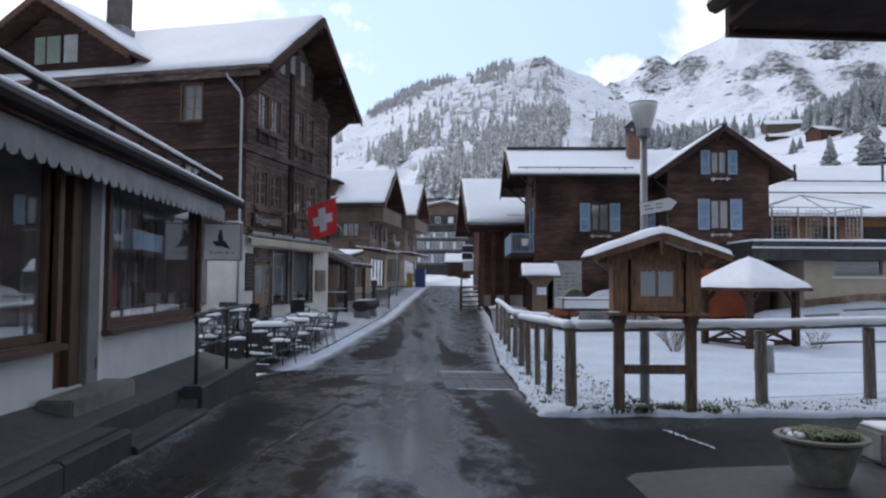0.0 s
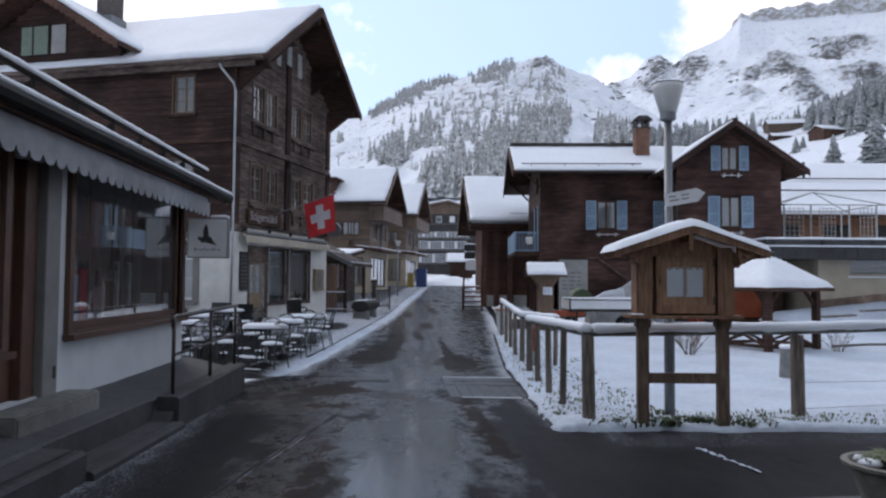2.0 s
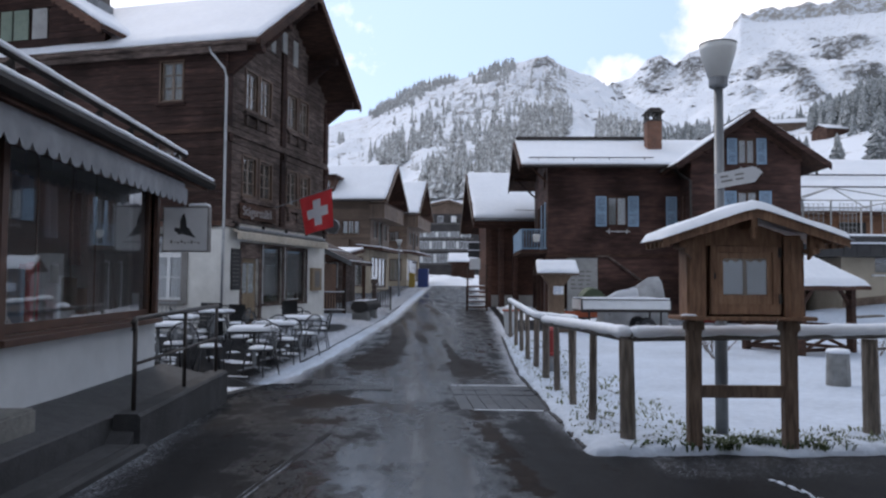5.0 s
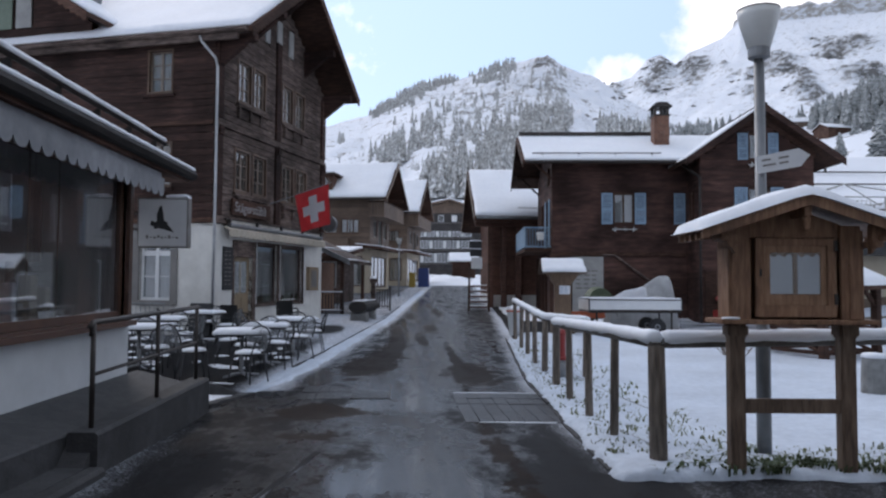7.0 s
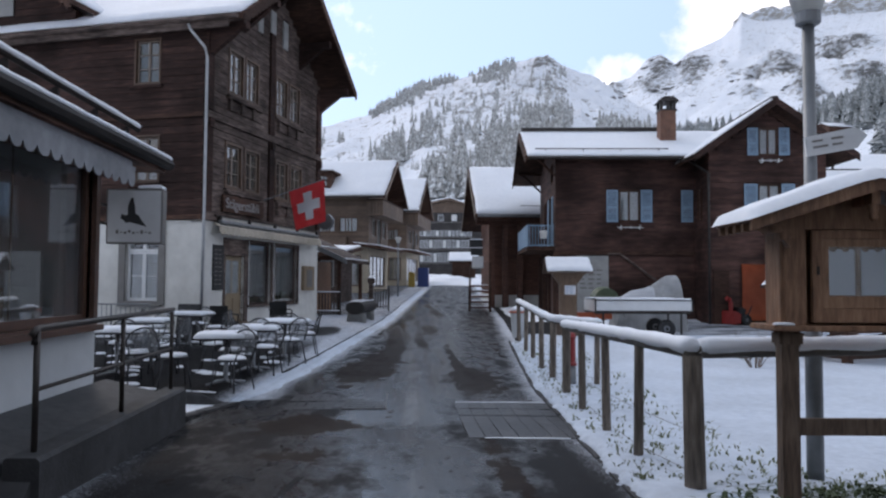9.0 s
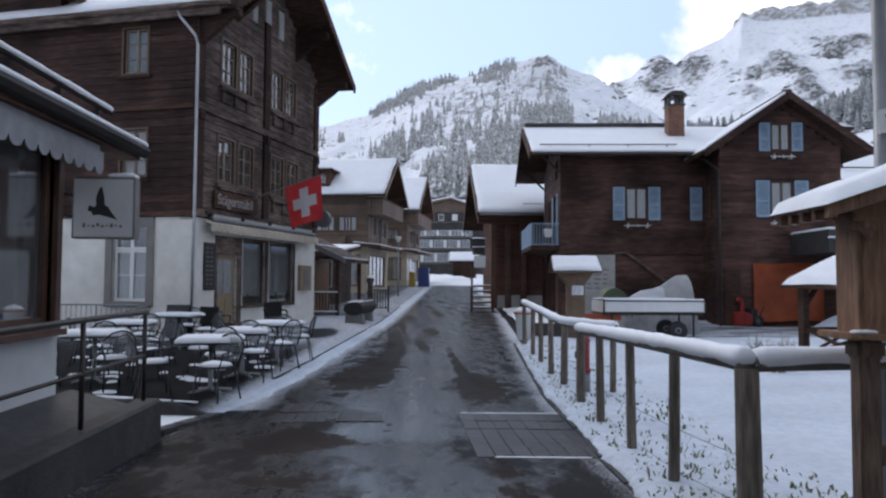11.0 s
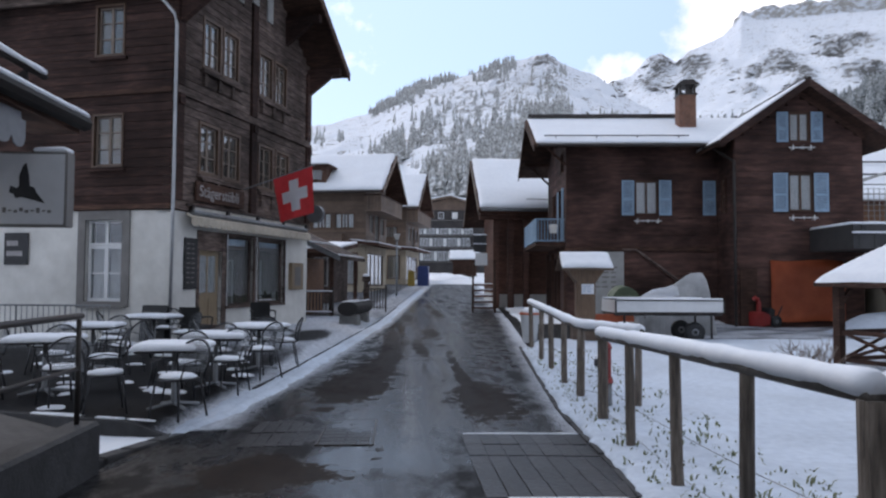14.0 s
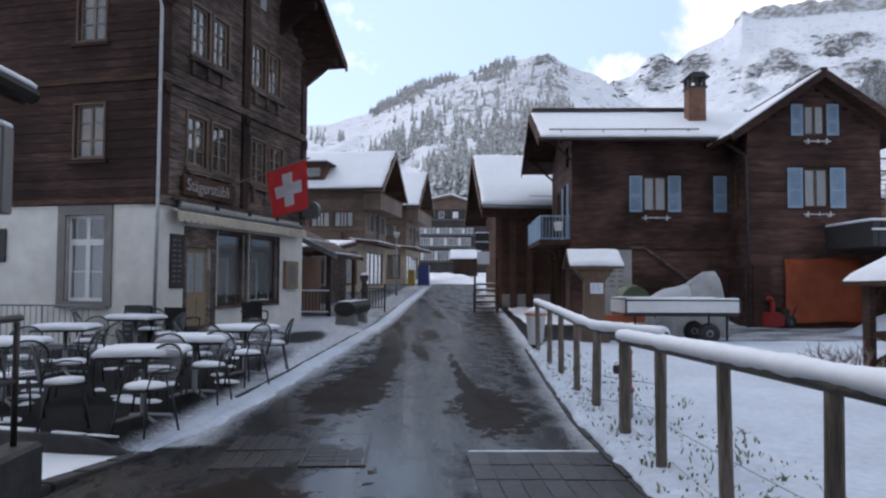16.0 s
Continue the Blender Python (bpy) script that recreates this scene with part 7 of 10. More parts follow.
def low_wall(name, y0, y1, x0, x1, rise, label, flat=None):
    bm = bmesh.new()
    n = max(2, int((y1 - y0) / 0.6))
    prev = None
    for k in range(n + 1):
        y = y0 + (y1 - y0) * k / n
        z = flat if flat is not None else road_z(y) + rise
        w = 0.006 * noise.noise(Vector((y * 2, x0, 0)))
        ring = [bm.verts.new(p) for p in ((x0, y, road_z(y) - 0.3), (x1 + w, y, road_z(y) - 0.3), (x1 + w, y, z - 0.03), (x1 - 0.03 + w, y, z), (x0 + 0.02, y, z), (x0, y, z - 0.02))]
        if prev:
            for i in range(6):
                bm.faces.new((prev[i], prev[(i + 1) % 6], ring[(i + 1) % 6], ring[i]))
        else:
            bm.faces.new(ring[::-1])
        prev = ring
    bm.faces.new(prev)
    return structure(name, bm, DARK_WALL, label)


low_wall("kerb_wall", -8, 5.7, -2.80, -2.54, 0.24, "low dark concrete wall along the pavement")
low_wall("kerb_block", 5.72, 7.1, -2.80, -2.54, 0.25, "dark concrete kerb block")
low_wall("kerb_low", 7.11, 9.6, -2.70, -2.48, 0.08, "low damp kerb")
low_wall("ramp_wall", 9.62, 13.15, -2.82, -2.56, 0.0, "low dark concrete wall below the railing", flat=0.12)
bm = bmesh.new()
box(bm, -3.40, 7.0, -0.1, -3.05, 8.6, 0.36)
structure("step", bm, STEP_CONCRETE, "grey concrete doorstep", bevel=0.02)


def build_ramp_rail():
    r = thing("railing", pose(0, 0, 0), "dark iron handrail standing on a low wall", "railing")
    x = -2.70
    for y in (9.82, 11.5, 13.0):
        bm = bmesh.new()
        tube(bm, [(x, y, 0.1), (x, y, 1.03)], 0.024, 8)
        part("post", bm, DARK_METAL, r, smooth=True)
    bm = bmesh.new()
    tube(bm, [(x, 9.78, 0.93), (x, 9.74, 1.0), (x, 9.82, 1.04), (x, 11.5, 1.05), (x, 13.05, 1.06)], 0.027, 8)
    part("hand_rail", bm, DARK_METAL, r, smooth=True)
    bm = bmesh.new()
    tube(bm, [(x, 9.82, 0.58), (x, 13.0, 0.60)], 0.018, 8)
    part("middle_rail", bm, DARK_METAL, r, smooth=True)


build_ramp_rail()


def left_edge(y):
    return road_x(y) - ROAD_HALF


def terrace_z(y):
    return road_z(y) + 0.13


def terrace_front(x):
    """The line of the terrace's front edge."""
    return 14.62 + max(0.0, -2.40 - x) * 0.345


def terrace_place(j, i):
    y = 14.6 + j * 0.2
    u = (i / 40) ** 1.4
    x1 = left_edge(y) - 0.10
    x = x1 - u * 8.5
    front = terrace_front(x)
    y = front + (y - 14.6) * (33.5 - front) / (33.5 - 14.6)
    x = left_edge(y) - 0.10 - u * 8.5
    near = min(1.0, u * 8.5 / 0.55)
    return (x, y, road_z(y) + 0.01 + 0.12 * near * near * (3 - 2 * near) + 0.006 * noise.noise(Vector((x * 2, y * 2, 0))))


def terrace_slush(j, i):
    y = 14.6 + j * 0.2
    u = (i / 40) ** 1.4 * 8.5
    e = max(0.0, 1 - u / 0.42) * 0.6 - 0.15 * max(0.0, min(1.0, (19.5 - y) / 2)) + float(np.interp(y, (20.5, 22.5, 24, 27), (0.0, 0.12, 0.34, 0.42)))
    x, y, z = terrace_place(j, i)
    return 0.13 + e - 0.55 * math.exp(-(((x + 2.35) / 0.55) ** 2 + ((y - 26.0) / 1.7) ** 2) ** 2)


tagged(strip_mesh("terrace", 94, 40, terrace_place, ASPHALT, terrace_slush), "damp dark terrace with remains of snow", kind="structure")
bm = bmesh.new()
rows = []
for i in range(41):
    p = Vector(terrace_place(0, i))
    rows.append([bm.verts.new(p + Vector((0, dy, dz))) for dy, dz in ((0.05, 0.004), (-0.04, 0.004), (-0.05, -0.02), (-0.05, -0.36), (0.05, -0.36))])
for a, b in zip(rows, rows[1:]):
    for j in range(5):
        bm.faces.new((a[j], a[(j + 1) % 5], b[(j + 1) % 5], b[j]))
bm.faces.new(rows[0][::-1])
bm.faces.new(rows[-1])
structure("terrace_edge", bm, DARK_WALL, "dark edge of the terrace")


def patch_right(y):
    """Where the snow before the terrace ends against its kerb."""
    return -2.83 + (y - 13.6) * 0.40


def patch_place(j, i):
    v = j / 20
    u = (i / 30) ** 1.3
    x = patch_right(13.3) - u * 4.6
    y = 13.2 + v * (terrace_front(x) - 13.2)
    x = patch_right(y) - u * 4.6
    e = min(1.0, u * 4.6 / 0.12)
    return (x, y, road_z(y) - 0.10 + 0.09 * math.sqrt(e) - 0.04 * min(1, u * 4) + 0.02 * noise.noise(Vector((x * 3, y * 3, 0))))


tagged(strip_mesh("ground_patch", 20, 30, patch_place, SNOW), "patch of snow before the terrace", kind="structure")
for k in range(4):
    ya, yb = 13.2 + k * 0.36, 13.2 + k * 0.36 + 0.345
    bm = bmesh.new()
    xa, xb = patch_right(ya), patch_right(yb)
    prism(bm, [(xa + 0.0, ya, road_z(ya) - 0.2), (xa + 0.19, ya, road_z(ya) - 0.2), (xa + 0.185, ya, road_z(ya) + 0.035), (xa + 0.01, ya, road_z(ya) + 0.04)], (xb - xa, yb - ya, 0))
    structure("kerb_stone", bm, DARK_WALL, "dark kerb stone beside the terrace", bevel=0.012)
bm = bmesh.new()
for k, (xa, xb, r) in enumerate(((-2.62, -2.95, 0.035), (-3.0, -3.35, 0.045), (-3.55, -4.2, 0.06), (-4.8, -6.4, 0.06))):
    pts = [(xa + (xb - xa) * q / 4, terrace_front(xa + (xb - xa) * q / 4) + 0.06, terrace_z(15) + 0.01) for q in range(5)]
    snow_roll(bm, pts, r, 8, 0.06, k, 0.3)
tagged(part("snow_edge", bm, SNOW, None, "thin ragged snow left along the terrace edge", smooth=True), category="snow", kind="stuff")
rnd = random.Random(21)
bm = bmesh.new()
for k in range(46):
    x, y = rnd.uniform(-6.5, -2.3), rnd.uniform(15.1, 23.5)
    if y < terrace_front(x) + 0.3:
        continue
    w, d, h = rnd.uniform(0.07, 0.2), rnd.uniform(0.06, 0.15), rnd.uniform(0.02, 0.05)
    lathe(bm, [(1.0, -0.01), (0.97, 0.3 * h), (0.7, 0.8 * h), (0.2, h)], 11, (0, 0, 0))
    bm.verts.ensure_lookup_table()
    for v in bm.verts[-44:]:
        q = 1 + 0.35 * noise.noise(Vector((v.co.x * 1.5, v.co.y * 1.5, k)))
        v.co = Vector((x + v.co.x * w * q, y + v.co.y * d * q, terrace_z(y) + v.co.z))
tagged(part("snow_remnants", bm, SNOW, None, "small remnants of snow under the terrace tables", smooth=True), category="snow", kind="stuff")


def far_walk_place(j, i):
    y = 33.3 + j * 0.6
    x = left_edge(y) - 0.10 - (i / 20) ** 1.3 * 9
    return (x, y, road_z(y) + 0.06 + 0.015 * noise.noise(Vector((x, y, 0))))


tagged(strip_mesh("pavement_far", 74, 20, far_walk_place, ASPHALT, lambda j, i: 0.36 if i < 5 else 0.24), "grey pavement with thin snow before the chalets", kind="structure")


def snow_strip(name, y0, y1, edge, width, thick, label, seed):
    """Snow lying along a kerb, ragged on both sides and thin in places."""
    n = int((y1 - y0) / 0.16)

    def place(j, i):
        y = y0 + j * 0.16
        k = noise.noise(Vector((y * 0.7, seed, 0))) + 0.6 * noise.noise(Vector((y * 2.7, seed, 4)))
        a = edge(y) - 0.10 + (0.44 + 0.14 * k) * min(1.0, max(0.0, (y - y0) / 1.8))
        b = edge(y) - width * (1 + 0.45 * noise.noise(Vector((y * 0.9, seed, 9))) + 0.25 * noise.noise(Vector((y * 4, seed, 2))))
        fade = min(1.0, 0.15 + (y - y0) / 0.9)
        b = a + (b - a) * fade
        u = i / 12
        x = a + (b - a) * u
        h = thick * math.sqrt(max(0, 1 - (2 * u - 1) ** 2)) * (1 + 0.5 * noise.noise(Vector((x * 3, y * 3, seed))))
        h *= fade
        if abs(u - 0.42) < 0.06:
            h -= thick * 0.55
        base = road_z(y) + 0.02 + 0.10 * min(1.0, max(0.0, (edge(y) - 0.12 - x) / 0.5))
        return (x, y, base - 0.012 + h)
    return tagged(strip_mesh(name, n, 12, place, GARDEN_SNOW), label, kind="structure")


bm = bmesh.new()
rnd = random.Random(8)
y = 17.6
while y < 40:
    n = rnd.uniform(0.5, 1.6)
    a, b = left_edge(y) - 0.02, left_edge(y + n) - 0.02
    w = rnd.uniform(0.012, 0.03)
    z0, z1 = road_z(y) + 0.055, road_z(y + n) + 0.055
    prism(bm, [(a - w, y, z0 - 0.1), (a + w, y, z0 - 0.1), (a + w * 0.6, y, z0 + 0.012), (a - w * 0.8, y, z0 + 0.016)], (b - a, n, z1 - z0))
    y += n + rnd.choice((0.02, 0.03, 0.5))
structure("kerb_edge", bm, DARK_WALL, "dark kerb edge showing through the snow beside the terrace")
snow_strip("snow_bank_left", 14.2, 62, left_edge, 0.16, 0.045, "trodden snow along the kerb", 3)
bm = bmesh.new()
for k in range(29):
    y = 9.6 + k * 0.5
    kx = lambda q: road_x(q) + float(np.interp(q, (9.5, 13, 30), (2.0, 2.2, 2.22)))
    x = kx(y)
    dx = kx(y + 0.49) - x
    o, q = 0.02 * noise.noise(Vector((k * 1.7, 0, 0))), 0.028 + 0.02 * noise.noise(Vector((k * 2.3, 4, 0)))
    prism(bm, [(x - 0.0 + o, y, road_z(y) - 0.1), (x + 0.06, y, road_z(y) - 0.1), (x + 0.06, y, road_z(y) + q), (x + 0.005 + o, y, road_z(y) + q)], (dx, 0.47, road_z(y + 0.47) - road_z(y)))
ob = structure("kerb", bm, DARK_WALL, "narrow dark kerb stones beside the garden")


# ---- terrace furniture ----
def build_chair():
    c = thing("terrace_chair", pose(0, 0, 0), "black metal terrace chair with a hoop back, snow on its seat", "chair", "chairs on the terrace")
    for x, y, fx, fy in ((-0.17, 0.17, -0.21, 0.22), (0.17, 0.17, 0.21, 0.22), (-0.17, -0.17, -0.21, -0.25), (0.17, -0.17, 0.21, -0.25)):
        bm = bmesh.new()
        tube(bm, [(x, y, 0.44), (fx, fy, 0.0)], 0.012, 6)
        part("leg", bm, CHAIR_METAL, c, smooth=True)
    bm = bmesh.new()
    lathe(bm, [(0.19, 0.43), (0.225, 0.435), (0.225, 0.455), (0.19, 0.458)], 18)
    part("seat", bm, CHAIR_METAL, c)
    def back_at(x, z):
        return (x, -0.20 - 0.085 * (z - 0.45) / 0.42 - 0.05 * (1 - (x / 0.24) ** 2), z)

    bm = bmesh.new()
    hoop = [back_at(-0.185, 0.45)] + [back_at(0.24 * math.cos(math.radians(a)), 0.655 + 0.215 * math.sin(math.radians(a))) for a in range(215, -36, -14)] + [back_at(0.185, 0.45)]
    tube(bm, hoop, 0.014, 6)
    back = part("backrest", bm, CHAIR_METAL, c, smooth=True)
    bm = bmesh.new()
    for k in range(1, 17):
        x = -0.24 + 0.48 * k / 17
        s = math.sqrt(max(0, 1 - (x / 0.24) ** 2))
        lo = 0.655 - 0.215 * s if abs(x) > 0.19 else 0.50
        tube(bm, [back_at(x, lo), back_at(x, 0.655), back_at(x, 0.655 + 0.215 * s)], 0.0036, 4, cap=False)
    for k in range(1, 11):
        z = 0.47 + 0.40 * k / 11
        w = 0.24 * math.sqrt(max(0.02, 1 - ((z - 0.655) / 0.215) ** 2)) if z > 0.54 else 0.19
        tube(bm, [back_at(-w, z), back_at(0, z), back_at(w, z)], 0.0032, 4, cap=False)
    part("mesh_back", bm, GREY_METAL, back)
    for s in (-1, 1):
        bm = bmesh.new()
        tube(bm, [(s * 0.225, -0.21, 0.62), (s * 0.25, 0.0, 0.66), (s * 0.24, 0.16, 0.64), (s * 0.20, 0.19, 0.45)], 0.010, 6)
        part("arm", bm, CHAIR_METAL, c, smooth=True)
    bm = bmesh.new()
    lathe(bm, [(0.20, 0.459), (0.205, 0.475), (0.185, 0.50), (0.12, 0.513), (0.03, 0.517)], 16)
    for v in bm.verts:
        if v.co.z > 0.465:
            v.co.z += 0.012 * noise.noise(v.co * 9)
            v.co.x *= 1 + 0.08 * noise.noise(v.co * 7)
    part("snow", bm, SNOW, c, "cushion of snow", smooth=True)
    return c


def build_table(w, d):
    t = thing("terrace_table", pose(0, 0, 0), "dark metal terrace table under a thick pad of snow", "table", "tables on the terrace")
    bm = bmesh.new()
    box(bm, -w / 2, -d / 2, 0.70, w / 2, d / 2, 0.73)
    part("tabletop", bm, CHAIR_METAL, t, bevel=0.012)
    bm = bmesh.new()
    a, b = w / 2 + 0.03, d / 2 + 0.03
    snow_slab(bm, (-a, -b, 0.732), (a, -b, 0.732), (a, b, 0.732), (-a, b, 0.732), 0.085, 18, 14, 0.22)
    part("snow", bm, SNOW, t, "thick pad of snow", smooth=True)
    bm = bmesh.new()
    lathe(bm, [(0.045, 0.04), (0.035, 0.1), (0.035, 0.7)], 10)
    part("pedestal", bm, GREY_METAL, t, smooth=True)
    for a in (0.6, 2.17, 3.74, 5.31):
        bm = bmesh.new()
        tube(bm, [(0, 0, 0.07), (0.33 * math.cos(a), 0.33 * math.sin(a), 0.02)], 0.022, 6)
        part("foot", bm, GREY_METAL, t)
    return t


chair0 = build_chair()
table0 = build_table(0.82, 0.74)
tables = [(-2.68, 15.62, 8), (-2.60, 17.28, 6), (-2.36, 19.2, -10), (-5.2, 19.3, 5), (-5.0, 21.75, -10), (-4.75, 16.7, 10), (-6.6, 17.3, 0)]
for k, (x, y, a) in enumerate(tables):
    m = pose(x, y, terrace_z(y), 0, 0, a)
    if k == 0:
        table0.matrix_world = m
    else:
        copy_thing(table0, m)
# x, y and the way each chair looks, in degrees from +y, counter-clockwise
seats = [(-2.44, 14.98, 150), (-3.40, 15.35, -60), (-2.75, 16.3, 175), (-4.15, 15.85, 40), (-2.28, 16.75, 168), (-3.28, 17.3, -80), (-2.75, 17.98, 172),
         (-2.12, 18.2, 140), (-2.02, 19.75, 105), (-3.08, 19.05, -80), (-2.45, 19.95, 178),
         (-4.5, 18.85, 70), (-5.8, 18.9, -70), (-5.2, 20.1, 175), (-4.3, 21.4, 75), (-5.7, 21.5, -80), (-5.0, 22.5, 180), (-4.1, 17.05, 110), (-5.35, 16.3, -60), (-5.0, 17.5, 185), (-5.9, 17.2, 90), (-7.1, 16.8, -60)]
for k, (x, y, a) in enumerate(seats):
    m = pose(x, y, terrace_z(y), 0, 0, a + random.uniform(-8, 8))
    if k == 0:
        chair0.matrix_world = m
    else:
        copy_thing(chair0, m)


def build_menu_easel(m):
    e = thing("menu_easel", m, "black folding menu board standing on the terrace", "sign board")
    bm = bmesh.new()
    box(bm, -0.3, -0.02, 0.1, 0.3, 0.0, 0.95, pose(0, 0, 0, -10, 0, 0))
    part("board", bm, SLATE, e, bevel=0.006)
    bm = bmesh.new()
    box(bm, -0.3, 0.0, 0.0, 0.3, 0.02, 0.95, pose(0, 0.33, 0, 10, 0, 0))
    part("board", bm, SLATE, e)
    bar_text(e, pose(-0.22, -0.024, 0.3, -10, 0, 0), 0.44, 0.55, 5, GREY_PAINT, 0.3, 2)


build_menu_easel(pose(-5.35, 22.6, terrace_z(22.6), 0, 0, -12))


def build_box_chair(m):
    c = thing("wicker_chair", m, "dark square-backed wicker armchair by the inn wall", "chair", "wicker chairs by the inn")
    for x in (-0.25, 0.25):
        for y in (-0.22, 0.22):
            bm = bmesh.new()
            tube(bm, [(x, y, 0), (x * 0.96, y * 0.96, 0.42)], 0.02, 6)
            part("leg", bm, CHAIR_METAL, c)
    bm = bmesh.new()
    box(bm, -0.27, -0.25, 0.38, 0.27, 0.25, 0.45)
    part("seat", bm, SLATE, c, bevel=0.02)
    bm = bmesh.new()
    rows = []
    for k in range(25):
        z = 0.45 + k * 0.0175
        rows.append([bm.verts.new((x, -0.29 + 0.6 * x * x - 0.1 * (z - 0.45) + 0.008 * (k % 2), z)) for x in (-0.26, -0.17, -0.08, 0.0, 0.08, 0.17, 0.26)])
    for a, b in zip(rows, rows[1:]):
        for i in range(6):
            bm.faces.new((a[i], a[i + 1], b[i + 1], b[i]))
    bmesh.ops.solidify(bm, geom=bm.faces[:], thickness=0.03)
    part("backrest", bm, SLATE, c)
    for s in (-1, 1):
        bm = bmesh.new()
        tube(bm, [(s * 0.27, -0.26, 0.64), (s * 0.29, 0.0, 0.65), (s * 0.28, 0.22, 0.62), (s * 0.26, 0.23, 0.42)], 0.022, 6)
        part("arm", bm, SLATE, c, smooth=True)


build_box_chair(pose(-4.62, 23.45, terrace_z(23.45), 0, 0, -17))
build_box_chair(pose(-3.55, 25.75, terrace_z(25.75), 0, 0, 205))
bm = bmesh.new()
box(bm, -0.3, -0.2, 0, 0.3, 0.2, 0.42)
solid("planter_box", bm, BROWN_TIMBER, "brown wooden planter box beside the inn door", "planter", bevel=0.02, m=pose(-4.45, 24.0, terrace_z(24), 0, 0, -17))


def build_side_railing():
    r = thing("terrace_railing", pose(-10.5, 22.9, terrace_z(22.9), 0, 0, -4), "grey iron railing with upright bars beside the inn", "railing")
    for z in (0.12, 0.93):
        bm = bmesh.new()
        tube(bm, [(0, 0, z), (4.3, 0, z)], 0.02, 6)
        part("rail", bm, GREY_METAL, r)
    for k in range(36):
        bm = bmesh.new()
        tube(bm, [(0.06 + k * 0.12, 0, 0.0 if k % 9 == 0 else 0.12), (0.06 + k * 0.12, 0, 0.93)], 0.009 if k % 9 else 0.02, 5)
        part("bar", bm, GREY_METAL, r)


build_side_railing()


# ---- hanging shop sign, flag, round sign ----
def build_bird_sign():
    s = thing("hanging_sign", pose(-3.50, 13.0, 0), "pale square box sign with a black bird, snow on top", "sign")
    bm = bmesh.new()
    box(bm, 0.0, 0.0, 1.84, 0.66, 0.15, 2.5)
    body = part("sign_box", bm, GREY_PAINT, s, bevel=0.008)
    bm = bmesh.new()
    box(bm, 0.02, -0.006, 1.86, 0.64, -0.001, 2.48)
    part("sign_face", bm, SIGN_WHITE, body)
    bm = bmesh.new()
    bird = [(150, 455), (158, 488), (160, 514), (172, 519), (177, 531), (199, 559), (165, 549), (141, 543), (125, 546), (121, 536), (109, 531), (112, 514), (128, 520), (134, 514), (133, 490), (142, 463)]
    prism(bm, [((x - 65) / 180 * 0.62 + 0.02, -0.010, 1.86 + (612 - z) / 180 * 0.62) for x, z in bird], (0, 0.003, 0))
    part("bird_emblem", bm, BLACK, body)
    bm = bmesh.new()
    for k in range(9):
        x = 0.12 + k * 0.048
        box(bm, x, -0.010, 1.96 + 0.012 * (k % 2), x + 0.03, -0.007, 1.985 + 0.02 * ((k * 7) % 3 == 0))
    part("lettering", bm, GREY_PAINT, body)
    bm = bmesh.new()
    for z in (2.08, 2.3):
        tube(bm, [(0.0, 0.07, z), (-0.02, -0.36, z)], 0.018, 6)
    part("bracket", bm, DARK_METAL, s)
    bm = bmesh.new()
    snow_slab(bm, (0.36, 0.005, 2.505), (0.655, 0.005, 2.505), (0.655, 0.145, 2.505), (0.36, 0.145, 2.505), 0.05, 8, 6)
    part("snow", bm, SNOW, s, smooth=True)


build_bird_sign()


def build_flag():
    f = thing("flag", pose(0, 0, 0), "red flag with a white cross on a slanting pole", "flag")
    tl, tr, br, bl = Vector((-3.47, 26.5, 4.14)), Vector((-2.40, 26.4, 4.51)), Vector((-2.34, 26.42, 3.24)), Vector((-3.26, 26.5, 2.96))
    n = 32
    grid = []
    for j in range(n + 1):
        row = []
        for i in range(n + 1):
            u, v = i / n, j / n
            p = tl.lerp(tr, u).lerp(bl.lerp(br, u), v)
            row.append(p + Vector((0.1, 1, 0)) * (0.05 * v * math.sin(u * 7 + v * 2)))
        grid.append(row)

    def cloth(test, off, material, name):
        bm = bmesh.new()
        vs = {}
        for j in range(n):
            for i in range(n):
                if test((i + 0.5) / n, (j + 0.5) / n):
                    q = []
                    for a, b in ((i, j), (i + 1, j), (i + 1, j + 1), (i, j + 1)):
                        if (a, b) not in vs:
                            vs[(a, b)] = bm.verts.new(grid[b][a] + Vector((0, off, 0)))
                        q.append(vs[(a, b)])
                    bm.faces.new(q)
        bmesh.ops.solidify(bm, geom=bm.faces[:], thickness=0.004)
        return part(name, bm, material, f, smooth=False)

    cloth(lambda u, v: True, 0.0, RED_CLOTH, "cloth")
    cross = lambda u, v: (abs(u - 0.5) < 0.12 and abs(v - 0.5) < 0.35) or (abs(v - 0.5) < 0.12 and abs(u - 0.5) < 0.35)
    cloth(cross, -0.008, WHITE_CLOTH, "white_cross")
    cloth(cross, 0.008, WHITE_CLOTH, "white_cross")
    bm = bmesh.new()
    tube(bm, [(-4.3, 26.6, 3.86), (-2.32, 26.4, 4.55)], 0.018, 8)
    part("pole", bm, GREY_METAL, f)


build_flag()
bm = bmesh.new()
tube(bm, [(-2.72, 29.75, 3.5), (-2.66, 29.9, 3.5)], 0.28, 20)
tube(bm, [(-3.3, 30.0, 3.5), (-2.7, 29.85, 3.5)], 0.02, 6)
solid("round_sign", bm, GREY_METAL, "round grey sign on the inn's corner", "sign")
bm = bmesh.new()
box(bm, 0, 0, 0, 0.7, 0.03, 0.78)
bd = solid("wall_board", bm, SLATE, "dark grey board with pale lettering on the inn", "sign", bevel=0.005, m=pose(-5.25, 23.5, 0, 0, 0, -17) @ pose(-4.62, -0.05, 1.72))
